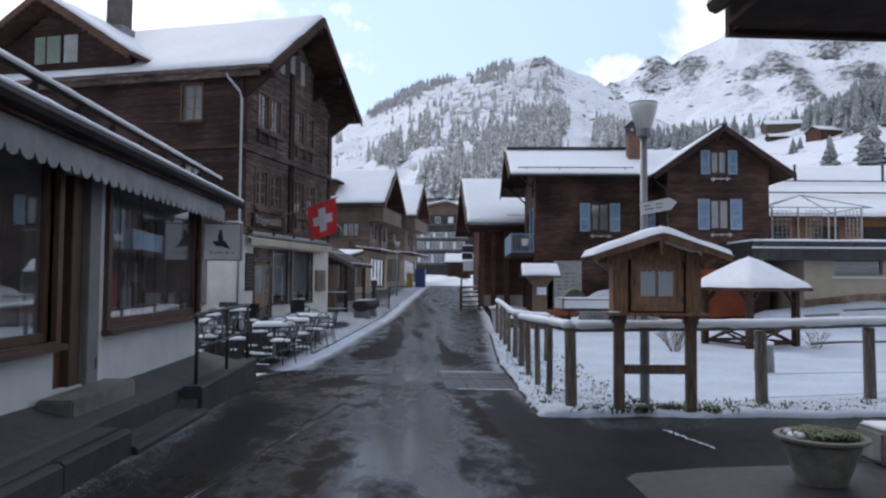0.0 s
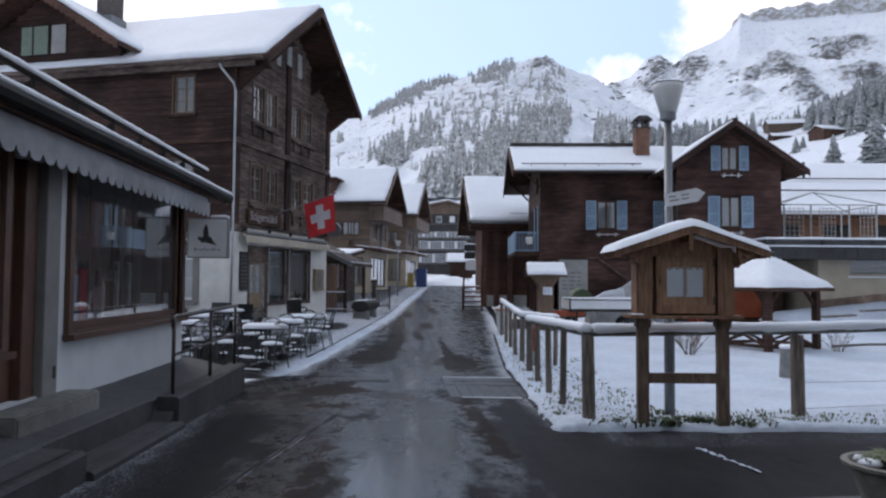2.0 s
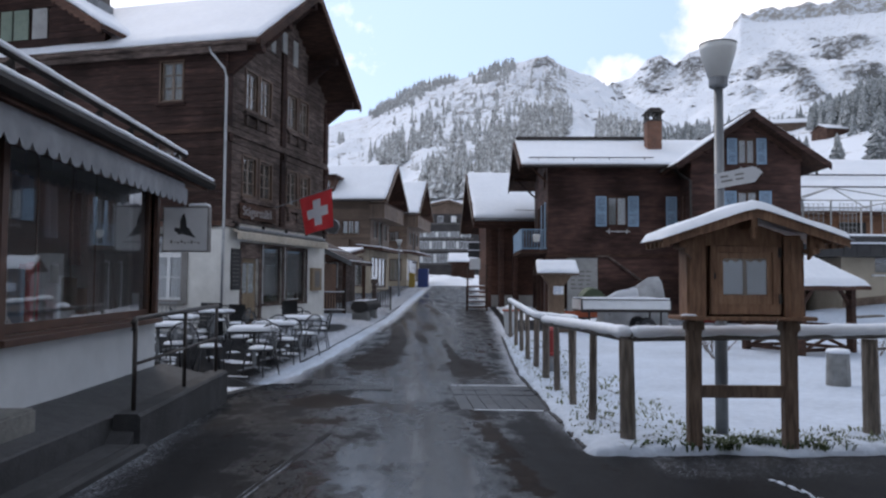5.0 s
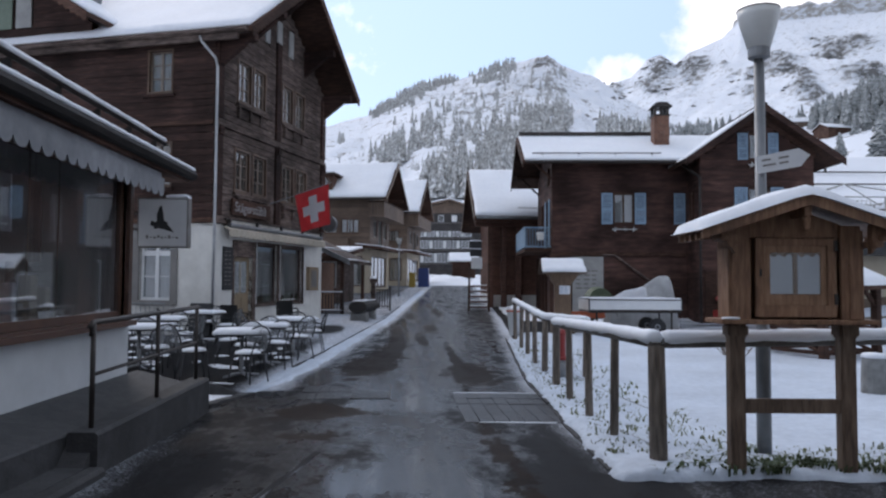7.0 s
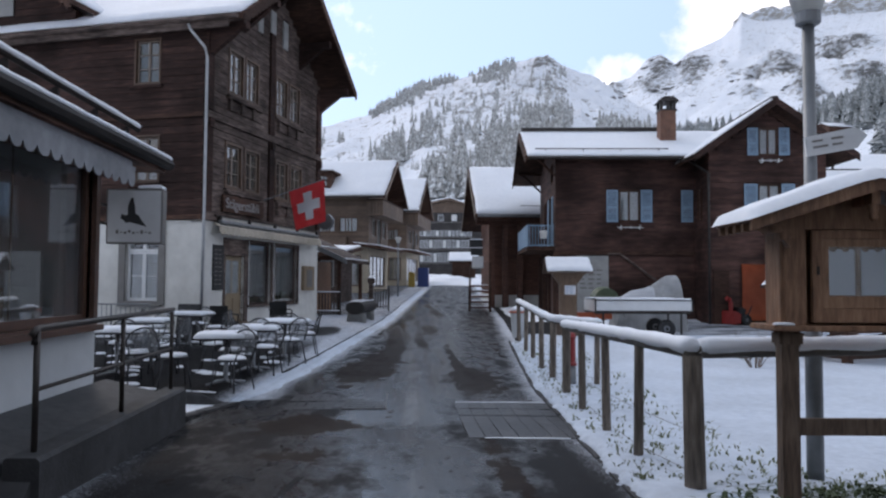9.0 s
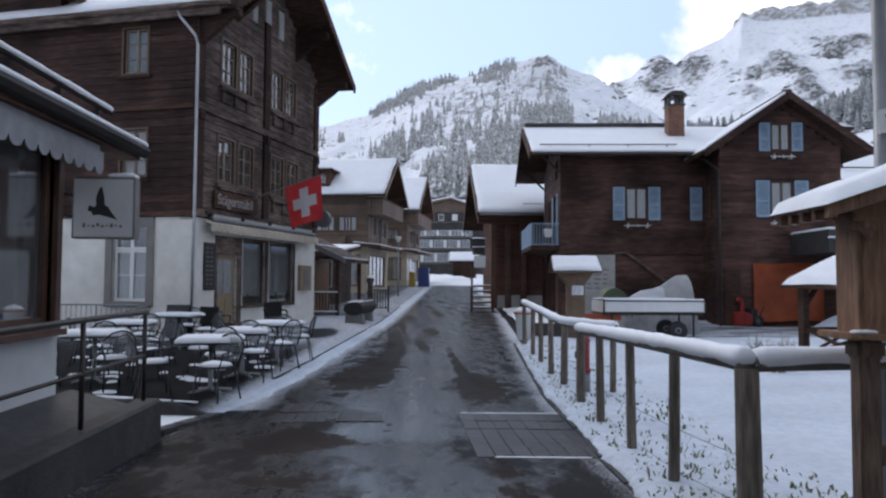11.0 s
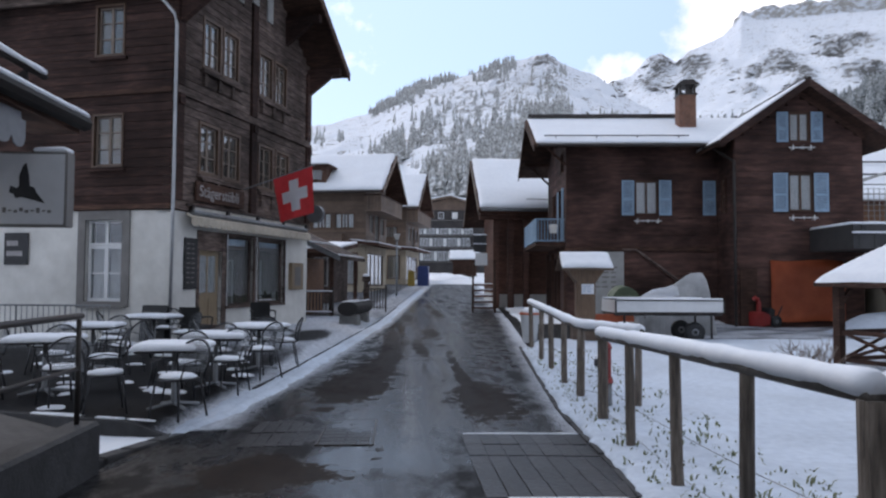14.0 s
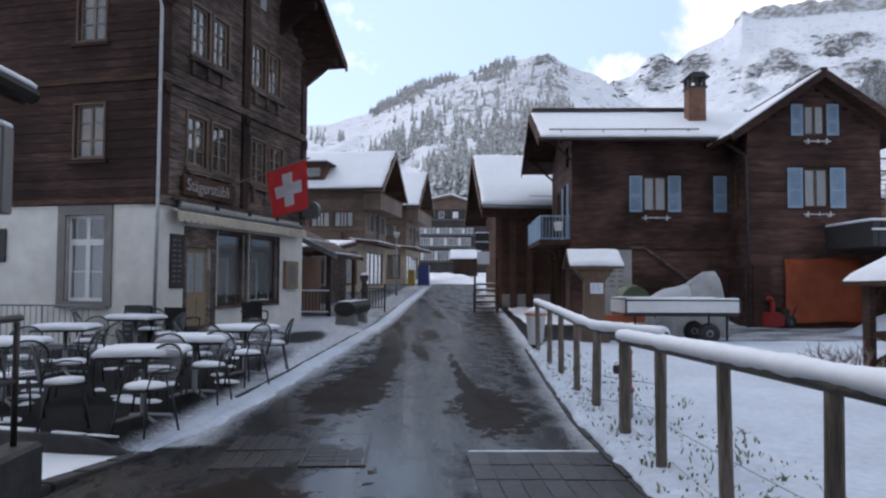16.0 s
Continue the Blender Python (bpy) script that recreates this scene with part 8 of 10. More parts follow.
bar_text(bd, pose(0.08, -0.002, 0.15), 0.55, 0.5, 2, CHALK, 0.5, 1)


# ---- fence round the garden ----
def ground_at(x, y):
    return road_z(y) + 0.04


def build_fence(label, posts, rail, heights, thick):
    f = thing("fence", pose(0, 0, 0), label, "fence", "rail fences of the garden")
    for k, (x, y) in enumerate(posts):
        top = float(np.interp(k, range(len(heights)), heights))
        r = thick[k]
        bm = bmesh.new()
        lean = random.uniform(-0.02, 0.02)
        lathe(bm, [(r * 1.02, -0.3), (r, 0.3), (r * 0.95, top - ground_at(x, y) - 0.02)], 10)
        for v in bm.verts:
            v.co.x += lean * v.co.z + 0.006 * noise.noise(v.co * 5 + Vector((k, 0, 0)))
        p = part("post", bm, POST_TIMBER, f, smooth=False)
        p.matrix_basis = pose(x, y, ground_at(x, y))
    bm = bmesh.new()
    tube(bm, rail, 0.054, 10)
    rl = part("rail", bm, RAIL_TIMBER, f, "round rail of damp grey wood", smooth=True)
    bm = bmesh.new()
    snow_roll(bm, [Vector(p) + Vector((0, 0, 0.042)) for p in rail], 0.078, 12, 0.06, len(posts), 0.86)
    part("snow", bm, SNOW, rl, "roll of snow along the rail", smooth=True)
    for h in (0.12, 0.42):
        bm = bmesh.new()
        tube(bm, [(x + 0.04, y + 0.04, ground_at(x, y) + h + random.uniform(-0.04, 0.04)) for x, y in posts], 0.0035, 4)
        part("wire", bm, GREY_METAL, f)
    return f


side_posts = [(2.31, 9.72), (2.25, 10.9), (2.34, 12.25), (2.45, 13.8), (2.54, 15.15)]
build_fence("weathered round-wood fence along the street, snow on its rail", side_posts,
            [(2.28, 9.68, 0.88), (2.25, 10.9, 0.87), (2.33, 12.25, 0.83), (2.44, 13.8, 0.78), (2.54, 15.3, 0.73)], [0.87, 0.88, 0.84, 0.79, 0.74], [0.082, 0.048, 0.05, 0.05, 0.066])
front_posts = [(5.12, 10.05), (6.95, 10.4), (9.2, 10.8), (11.6, 11.2), (14.2, 11.6)]
build_fence("weathered round-wood fence before the garden, snow on its rail", front_posts,
            [(2.34, 9.70, 0.88), (5.12, 10.05, 0.89), (6.95, 10.4, 0.92), (9.2, 10.8, 0.93), (11.6, 11.2, 0.95), (14.4, 11.6, 0.97)], [0.85, 0.88, 0.88, 0.9, 0.93], [0.085] * 5)
far_posts = [(3.2, 15.85), (2.66, 16.75), (2.70, 17.95), (2.86, 19.75), (2.95, 21.2), (3.14, 23.4)]
build_fence("weathered round-wood fence further up the street, snow on its rail", far_posts,
            [(3.24, 15.8, 0.72), (2.66, 16.75, 0.74), (2.72, 17.95, 0.76), (2.88, 19.75, 0.79), (2.97, 21.2, 0.82), (3.2, 24.0, 0.86)], [0.73, 0.76, 0.78, 0.81, 0.84, 0.87], [0.05, 0.06, 0.05, 0.05, 0.05, 0.055])


# ---- notice board ----
def build_notice_board():
    b = thing("notice_board", pose(3.32, 9.32, ground_at(3.3, 9.32) - 0.02, 0, 0, -3), "honey-brown timber notice board with a small snowy roof", "notice board")
    z0 = 1.33
    for x in (-0.47, 0.47):
        bm = bmesh.new()
        box(bm, x - 0.064, -0.06, -0.25, x + 0.064, 0.06, 1.32)
        part("post", bm, BOARD_POST, b, "weathered square post", bevel=0.012)
        bm = bmesh.new()
        box(bm, x - 0.085, -0.085, 1.17, x + 0.085, 0.085, 1.288)
        part("post_head", bm, BOARD_POST, b, bevel=0.02)
    bm = bmesh.new()
    box(bm, -0.405, -0.03, 0.53, 0.405, 0.03, 0.65)
    part("cross_rail", bm, BOARD_POST, b, bevel=0.008)
    bm = bmesh.new()
    box(bm, -0.66, -0.2, z0 - 0.04, 0.66, 0.2, z0)
    part("base_board", bm, BOARD_TIMBER, b, bevel=0.008)
    bm = bmesh.new()
    snow_slab(bm, (-0.64, -0.195, z0 + 0.002), (-0.50, -0.195, z0 + 0.002), (-0.50, -0.13, z0 + 0.002), (-0.64, -0.13, z0 + 0.002), 0.015, 6, 6, 0.5)
    part("snow", bm, SNOW, b, smooth=True)
    # side walls, back, front with an opening
    bm = bmesh.new()
    prism(bm, [(-0.55, 0.12, z0), (0.55, 0.12, z0), (0.55, 0.12, 2.08), (0, 0.12, 2.25), (-0.55, 0.12, 2.08)], (0, 0.04, 0))
    part("back_panel", bm, BOARD_TIMBER, b)
    for s in (-1, 1):
        bm = bmesh.new()
        box(bm, s * 0.55 - 0.02, -0.12, z0, s * 0.55 + 0.02, 0.118, 2.08)
        part("side_panel", bm, BOARD_TIMBER, b)
        for k in range(2):
            bm = bmesh.new()
            x = s * 0.43 - 0.055 + (0.062 * k * s)
            box(bm, min(x, x + 0.1), -0.13 - 0.012 * k, z0, max(x, x + 0.1), -0.09, 2.12)
            part("corner_board", bm, BOARD_TIMBER, b, bevel=0.006)
        for z in (1.5, 1.95):
            bm = bmesh.new()
            box(bm, s * 0.33 - 0.014, -0.142, z - 0.045, s * 0.33 + 0.014, -0.126, z + 0.045)
            part("hinge", bm, DARK_METAL, b) if s > 0 else bm.free()
    bm = bmesh.new()
    prism(bm, [(-0.40, -0.09, 2.02), (0.40, -0.09, 2.02), (0.40, -0.09, 2.13), (0, -0.09, 2.27), (-0.40, -0.09, 2.13)], (0, 0.03, 0))
    part("gable_panel", bm, BOARD_TIMBER, b)
    bm = bmesh.new()
    holed_wall(bm, pose(-0.34, -0.125, z0 + 0.02), 0.68, 0.0, 0.66, [(0.075, 0.605, 0.10, 0.60)], 0.035)
    part("door_frame", bm, BOARD_TIMBER, b, "timber frame round the glazed door", bevel=0.004)
    bm = bmesh.new()
    holed_wall(bm, pose(-0.263, -0.112, z0 + 0.122), 0.526, 0.0, 0.496, [(0.05, 0.476, 0.085, 0.44)], 0.028)
    door = part("door", bm, BOARD_LIGHT, b, "glazed timber door", bevel=0.004)
    bm = bmesh.new()
    box(bm, -0.27, -0.092, z0 + 0.12, 0.27, -0.082, z0 + 0.63)
    part("backing", bm, BOARD_TIMBER, b)
    bm = bmesh.new()
    lathe(bm, [(0.012, 2.06), (0.032, 2.09), (0.022, 2.12), (0.036, 2.15), (0.03, 2.19)], 10, (0, -0.30, 0))
    part("pendant", bm, BOARD_TIMBER, b, "turned wooden pendant under the gable", smooth=True)
    for s in (-1, 1):
        for q, (u, z) in enumerate(((0.60, 1.93), (0.66, 1.98), (0.73, 2.03))):
            bm = bmesh.new()
            box(bm, s * u - 0.045, -0.30, z, s * u + 0.045, -0.10, z + 0.055)
            part("corbel", bm, BOARD_TIMBER, b, bevel=0.012)
    bm = bmesh.new()
    box(bm, -0.22, -0.102, z0 + 0.19, 0.22, -0.099, z0 + 0.58)
    part("pane", bm, PANE, door)
    for x in (-0.23, 0.005):
        bm = bmesh.new()
        k = 8
        pts = [(x + 0.02, -0.097, z0 + 0.215)] + [(x + 0.21, -0.097, z0 + 0.215)] + [(x + 0.02 + 0.19 * (1 - i / k), -0.097, z0 + 0.535 + 0.014 * math.sin(i * 1.7)) for i in range(k + 1)]
        prism(bm, pts, (0, 0.003, 0))
        part("paper", bm, PAPER, b, "white sheet of paper")
    bm = bmesh.new()
    box(bm, -0.31, -0.14, z0 + 0.36, -0.295, -0.125, z0 + 0.42)
    part("lock", bm, DARK_METAL, door)
    # roof
    for s in (-1, 1):
        bm = bmesh.new()
        out = [(0, -0.36, 2.37), (s * 0.86, -0.36, 2.08), (s * 0.86, -0.36, 2.045), (0, -0.36, 2.33)]
        prism(bm, out, (0, 0.66, 0))
        part("roof", bm, BOARD_TIMBER, b)
        bm = bmesh.new()
        prism(bm, [(0, -0.385, 2.365), (s * 0.88, -0.385, 2.065), (s * 0.88, -0.385, 1.99), (0, -0.385, 2.27)], (0, 0.025, 0))
        part("bargeboard", bm, BOARD_TIMBER, b)
        for k in range(5):
            bm = bmesh.new()
            box(bm, s * 0.83 - 0.03, -0.33 + k * 0.14, 1.99, s * 0.83 + 0.03, -0.29 + k * 0.14, 2.05)
            part("rafter_end", bm, BOARD_TIMBER, b)
        bm = bmesh.new()
        prism(bm, [(s * 0.56, -0.26, 1.88), (s * 0.56, -0.26, 2.12), (s * 0.72, -0.26, 2.07), (s * 0.68, -0.26, 2.02)], (0, 0.06, 0))
        part("bracket", bm, BOARD_TIMBER, b)
    bm = bmesh.new()
    box(bm, -0.03, -0.34, 2.18, 0.03, -0.08, 2.32)
    part("ridge_beam", bm, BOARD_TIMBER, b)
    bm = bmesh.new()
    n, k = 40, 12
    rows = []
    for i in range(n + 1):
        u = -1 + 2 * i / n
        x = u * 0.91
        e = min(1, (1 - abs(u)) / 0.06)
        base = 2.375 - 0.307 * abs(x) / 0.91 - 0.01
        row = []
        for j in range(k + 1):
            v = j / k
            f = min(1, min(v, 1 - v) / 0.16)
            h = 0.075 * math.sqrt(1 - (1 - e) ** 2) * math.sqrt(1 - (1 - f) ** 2) * (1 + 0.2 * noise.noise(Vector((x * 3, v * 2, 0)))) + 0.02 * (1 - abs(u)) * f
            if abs(x) < 0.12:
                base2 = base - (0.12 - abs(x)) * 0.12
            else:
                base2 = base
            row.append(bm.verts.new((x, -0.41 + 0.74 * v, base2 + h)))
        rows.append(row)
    for a, c in zip(rows, rows[1:]):
        for j in range(k):
            bm.faces.new((a[j], a[j + 1], c[j + 1], c[j]))
    part("snow", bm, SNOW, b, "smooth cap of snow", smooth=True)
    return b


build_notice_board()


# ---- street lamps ----
def build_lamp(m, height, label, arrow):
    l = thing("street_lamp", m, label, "street lamp", "street lamps")
    bm = bmesh.new()
    lathe(bm, [(0.066, -0.2), (0.066, 1.2), (0.052, 1.25), (0.048, height - 0.45)], 14)
    part("pole", bm, GREY_METAL, l, "grey steel pole", smooth=True)
    bm = bmesh.new()
    lathe(bm, [(0.07, height - 0.47), (0.10, height - 0.45), (0.10, height - 0.36)], 14)
    part("collar", bm, GREY_METAL, l)
    bm = bmesh.new()
    lathe(bm, [(0.105, height - 0.36), (0.19, height - 0.06), (0.195, height)], 18)
    part("shade", bm, LAMP_GLASS, l, "milky tapering lamp glass", smooth=True)
    bm = bmesh.new()
    lathe(bm, [(0.197, height), (0.20, height + 0.012), (0.14, height + 0.02), (0.04, height + 0.025)], 18)
    part("cap", bm, GREY_METAL, l)
    if arrow:
        bm = bmesh.new()
        prism(bm, [(-0.06, -0.07, 2.66), (0.36, -0.07, 2.74), (0.45, -0.07, 2.85), (0.34, -0.07, 2.91), (-0.08, -0.07, 2.82)], (0, 0.02, 0))
        s = part("arrow_sign", bm, SIGN_WHITE, l, "white arrow-shaped signpost")
        bar_text(s, pose(-0.01, -0.073, 2.71, 0, -10, 0), 0.33, 0.1, 2, GREY_PAINT, 0.35, 2)
    return l


build_lamp(pose(3.40, 9.95, ground_at(3.4, 9.95)), 4.24, "grey street lamp with milky glass head and white arrow sign", True)
build_lamp(pose(-0.3, 51.5, road_z(51.5)), 3.9, "slim grey street lamp beside the chalet", False)


# ---- garden hut, stone stump, planter, doorstep ----
def build_hut():
    h = thing("garden_hut", pose(9.78, 19.85, ground_at(10, 19.85), 0, 0, 19) @ Matrix.Diagonal((0.83, 0.83, 1.03, 1)), "small open timber hut with a thick pyramid of snow", "hut")
    r, e = 1.0, 1.38
    for sx in (-1, 1):
        for sy in (-1, 1):
            bm = bmesh.new()
            box(bm, sx * r - 0.10, sy * r - 0.10, -0.2, sx * r + 0.10, sy * r + 0.10, 1.55)
            part("post", bm, DARK_TIMBER, h, bevel=0.012)
            bm = bmesh.new()
            prism(bm, [(sx * r, sy * r - 0.04, 1.05), (sx * r, sy * r - 0.04, 1.2), (sx * (r - 0.42), sy * r - 0.04, 1.55), (sx * (r - 0.55), sy * r - 0.04, 1.55)], (0, 0.08, 0))
            part("brace", bm, DARK_TIMBER, h)
    for a in range(4):
        m = pose(0, 0, 0, 0, 0, 90 * a)
        for z in (0.10, 0.62):
            bm = bmesh.new()
            box(bm, -r + 0.08, -r - 0.04, z, r - 0.08, -r + 0.03, z + 0.08, m)
            part("rail", bm, DARK_TIMBER, h)
        for za, zb in ((0.14, 0.66), (0.66, 0.14)):
            bm = bmesh.new()
            tube(bm, [m @ Vector((-r + 0.08, -r, za)), m @ Vector((r - 0.08, -r + 0.03 * (za > 0.3), zb))], 0.036, 6)
            part("cross_brace", bm, DARK_TIMBER, h)
        bm = bmesh.new()
        box(bm, -r, -r - 0.06, 1.5, r, -r + 0.06, 1.62, m)
        part("beam", bm, DARK_TIMBER, h)
    bm = bmesh.new()
    v = [bm.verts.new(p) for p in ((-e, -e, 1.52), (e, -e, 1.52), (e, e, 1.52), (-e, e, 1.52), (-e, -e, 1.60), (e, -e, 1.60), (e, e, 1.60), (-e, e, 1.60), (0, 0, 2.3))]
    bm.faces.new((v[3], v[2], v[1], v[0]))
    for i in range(4):
        bm.faces.new((v[i], v[(i + 1) % 4], v[4 + (i + 1) % 4], v[4 + i]))
        bm.faces.new((v[4 + i], v[4 + (i + 1) % 4], v[8]))
    roof = part("roof", bm, DARK_TIMBER, h)
    bm = bmesh.new()
    n = 28
    rows = []
    for j in range(n + 1):
        row = []
        for i in range(n + 1):
            x, y = (2 * i / n - 1) * (e + 0.03), (2 * j / n - 1) * (e + 0.03)
            m = min(1.0, (abs(x) ** 12 + abs(y) ** 12) ** (1 / 12) / (e + 0.03))
            k = math.sqrt(x * x + y * y) / e
            base = 1.605 + 0.74 * (1 - m)
            t = (0.09 + 0.09 * (1 - m)) * math.sqrt(max(0, 1 - max(0, (m - 0.93) / 0.07) ** 2)) + 0.02 * noise.noise(Vector((x, y, 0)))
            soft = 0.05 * math.exp(-(k * 5) ** 2)
            row.append(bm.verts.new((x, y, base + t - soft)))
        rows.append(row)
    for a, b in zip(rows, rows[1:]):
        for i in range(n):
            bm.faces.new((a[i], a[i + 1], b[i + 1], b[i]))
    part("snow", bm, SNOW, roof, "thick smooth cap of snow", smooth=True)


build_hut()
st = thing("stone_stump", pose(7.19, 14.0, ground_at(7, 14.0)), "grey stone stump capped with snow", "stump")
bm = bmesh.new()
lathe(bm, [(0.19, -0.1), (0.185, 0.2), (0.178, 0.40), (0.17, 0.59)], 14)
part("stone", bm, STONE, st)
bm = bmesh.new()
lathe(bm, [(0.17, 0.591), (0.19, 0.61), (0.16, 0.655), (0.03, 0.67)], 14)
part("snow", bm, SNOW, st, smooth=True)

bm = bmesh.new()
z = road_z(5) - 0.03
prism(bm, [(1.75, 1.5, z - 0.1), (6.5, 1.5, z - 0.1), (6.5, 6.6, z - 0.1), (2.7, 6.32, z - 0.1), (1.97, 6.15, z - 0.1), (1.84, 5.98, z - 0.1)], (0, 0, 0.135))
structure("paved_step", bm, SLAB_DARK, "worn concrete step before the house", bevel=0.04)


def leaf_tuft(bm, x, y, z, n, size, spread, rnd, droop=0.5):
    """A tuft of small bent leaves."""
    for _ in range(n):
        a = rnd.uniform(0, 6.28)
        r = spread * math.sqrt(rnd.random())
        px, py = x + r * math.cos(a), y + r * math.sin(a)
        h = size * rnd.uniform(0.5, 1.1)
        d = rnd.uniform(0, 6.28)
        ox, oy = math.cos(d), math.sin(d)
        w = size * 0.11
        p0, p1, p2 = Vector((px, py, z)), Vector((px + ox * h * 0.3, py + oy * h * 0.3, z + h * 0.7)), Vector((px + ox * h * (0.4 + droop), py + oy * h * (0.4 + droop), z + h * (1 - droop * 0.4)))
        s = Vector((-oy, ox, 0)) * w
        q = [bm.verts.new(v) for v in (p0 - s * 0.5, p0 + s * 0.5, p1 + s, p1 - s)]
        t = bm.verts.new(p2)
        bm.faces.new(q)
        bm.faces.new((q[3], q[2], t))


def build_planter():
    p = thing("planter", pose(3.45, 5.80, road_z(5.8) + 0.012) @ Matrix.Diagonal((0.92, 0.92, 0.92, 1)), "round grey concrete planter with green herbs and snow", "planter")
    bm = bmesh.new()
    lathe(bm, [(0.18, 0.0), (0.205, 0.015), (0.335, 0.37), (0.385, 0.40), (0.39, 0.425), (0.34, 0.43), (0.31, 0.38), (0.05, 0.36)], 32)
    part("bowl", bm, surface("damp_grey_bowl", [(0.15, 0.143, 0.124), (0.30, 0.285, 0.25)], 0.8, scale=9, stain=0.4, bump=0.4), p, "weathered concrete bowl", smooth=False)
    rnd = random.Random(4)
    bm = bmesh.new()
    for k in range(70):
        a, r = rnd.uniform(0, 6.28), 0.25 * math.sqrt(rnd.random())
        leaf_tuft(bm, r * math.cos(a) + 0.03, r * math.sin(a), 0.40, 12, 0.095, 0.06, rnd, 0.8)
    tagged(part("foliage", bm, GRASS, p, "green herbs"), kind="stuff")
    bm = bmesh.new()
    for x, y, r in ((-0.22, 0.0, 0.09), (-0.2, 0.13, 0.07)):
        lathe(bm, [(r, 0.42), (r * 0.8, 0.45), (r * 0.2, 0.46)], 12, (x, y, 0))
    part("snow", bm, SNOW, p, smooth=True)


build_planter()
pl = thing("stone_trough", pose(4.25, 6.2, road_z(6) + 0.05), "low grey stone block with snow", "stone block")
bm = bmesh.new()
box(bm, 0, 0, 0, 0.6, 0.4, 0.3)
part("block", bm, STONE, pl, bevel=0.03)
bm = bmesh.new()
snow_slab(bm, (0.03, 0.03, 0.302), (0.57, 0.03, 0.302), (0.57, 0.37, 0.302), (0.03, 0.37, 0.302), 0.03, 8, 6)
part("snow", bm, SNOW, pl, smooth=True)
rnd = random.Random(17)
bm = bmesh.new()
for k in range(26):
    u = k / 25
    x, y = 3.07 + 0.11 * u + rnd.gauss(0, 0.010), 8.25 - 1.0 * u + rnd.gauss(0, 0.05)
    w, d = rnd.uniform(0.004, 0.028) * (1.1 - 0.5 * u), rnd.uniform(0.015, 0.06)
    lathe(bm, [(1.0, -0.006), (0.9, 0.001), (0.3, 0.003)], 9)
    bm.verts.ensure_lookup_table()
    for v in bm.verts[-27:]:
        q = 1 + 0.4 * noise.noise(Vector((v.co.x * 2, v.co.y * 2, k)))
        v.co = Vector((x + v.co.x * w * q, y + v.co.y * d * q, road_z(y) + 0.016 + v.co.z))
tagged(part("snow_streak", bm, GARDEN_SNOW, None, "narrow streak of old snow on the asphalt", smooth=True), category="snow", kind="stuff")

# grass tips and garden leaves through the snow
rnd = random.Random(11)
bm = bmesh.new()
for _ in range(760):
    y = 10.0 + 13 * rnd.random() ** 1.4
    x = field_edge(y) + 0.12 + 1.5 * rnd.random() ** 1.2
    leaf_tuft(bm, x, y, road_z(y) + 0.05, rnd.randint(1, 4), rnd.uniform(0.045, 0.105), 0.07, rnd, 0.25)
for _ in range(520):
    x = 2.5 + 7.5 * rnd.random()
    y = field_front(x) + 0.15 + 0.9 * rnd.random() ** 1.3
    leaf_tuft(bm, x, y, road_z(y) + 0.06, rnd.randint(2, 5), rnd.uniform(0.04, 0.085), 0.06, rnd, 0.35)
ob = part("grass_tips", bm, GRASS, None, "dull green grass tips poking through the snow")
tagged(ob, category="grass", kind="stuff")
bm = bmesh.new()
for _ in range(85):
    x = rnd.gauss(3.3, 0.45)
    y = field_front(x) + 0.05 + abs(rnd.gauss(0, 0.22))
    leaf_tuft(bm, x, y, road_z(y) + 0.05, rnd.randint(4, 9), 0.11, 0.08, rnd, 0.6)
tagged(part("ground_herbs", bm, LEAF, None, "dark green herbs at the foot of the notice board"), category="plants", kind="stuff")


def build_bush(m, n, h, seed):
    rnd = random.Random(seed)
    bm = bmesh.new()
    for _ in range(n):
        a, t = rnd.uniform(0, 6.28), rnd.uniform(0.2, 0.9)
        p = Vector((0.08 * math.cos(a), 0.08 * math.sin(a), 0))
        q = p + Vector((t * 0.5 * math.cos(a), t * 0.5 * math.sin(a), h * (1 - t * 0.4)))
        tube(bm, [p, p.lerp(q, 0.5) + Vector((0, 0, 0.06)), q], 0.009, 4, 0.003, cap=False)
        for _ in range(3):
            s = p.lerp(q, rnd.uniform(0.4, 0.9))
            tube(bm, [s, s + Vector((rnd.uniform(-0.2, 0.2), rnd.uniform(-0.2, 0.2), rnd.uniform(0.05, 0.25)))], 0.005, 4, 0.002, cap=False)
    solid("bare_bush", bm, TWIG, "leafless bush with thin grey twigs in the snow", "bush", "bare bushes", m=m)


def bank_place(j, i):
    x, y = 13.2 + i * 0.35, 24.6 + j * 0.3
    rise = max(0.0, min(1.0, (y - 24.6) / 3.6)) * max(0.0, min(1.0, (x - 13.2) / 1.8))
    top = float(np.interp(x, (13, 16.6, 18.6, 24, 28), (0.15, 0.57, 0.80, 1.1, 1.2)))
    rise = rise * rise * (3 - 2 * rise)
    return (x, y, road_z(y) - 0.10 + (top - road_z(y) + 0.10) * rise + 0.05 * noise.noise(Vector((x * 1.1, y * 1.1, 6))) + 0.02 * noise.noise(Vector((x * 4, y * 4, 2))))


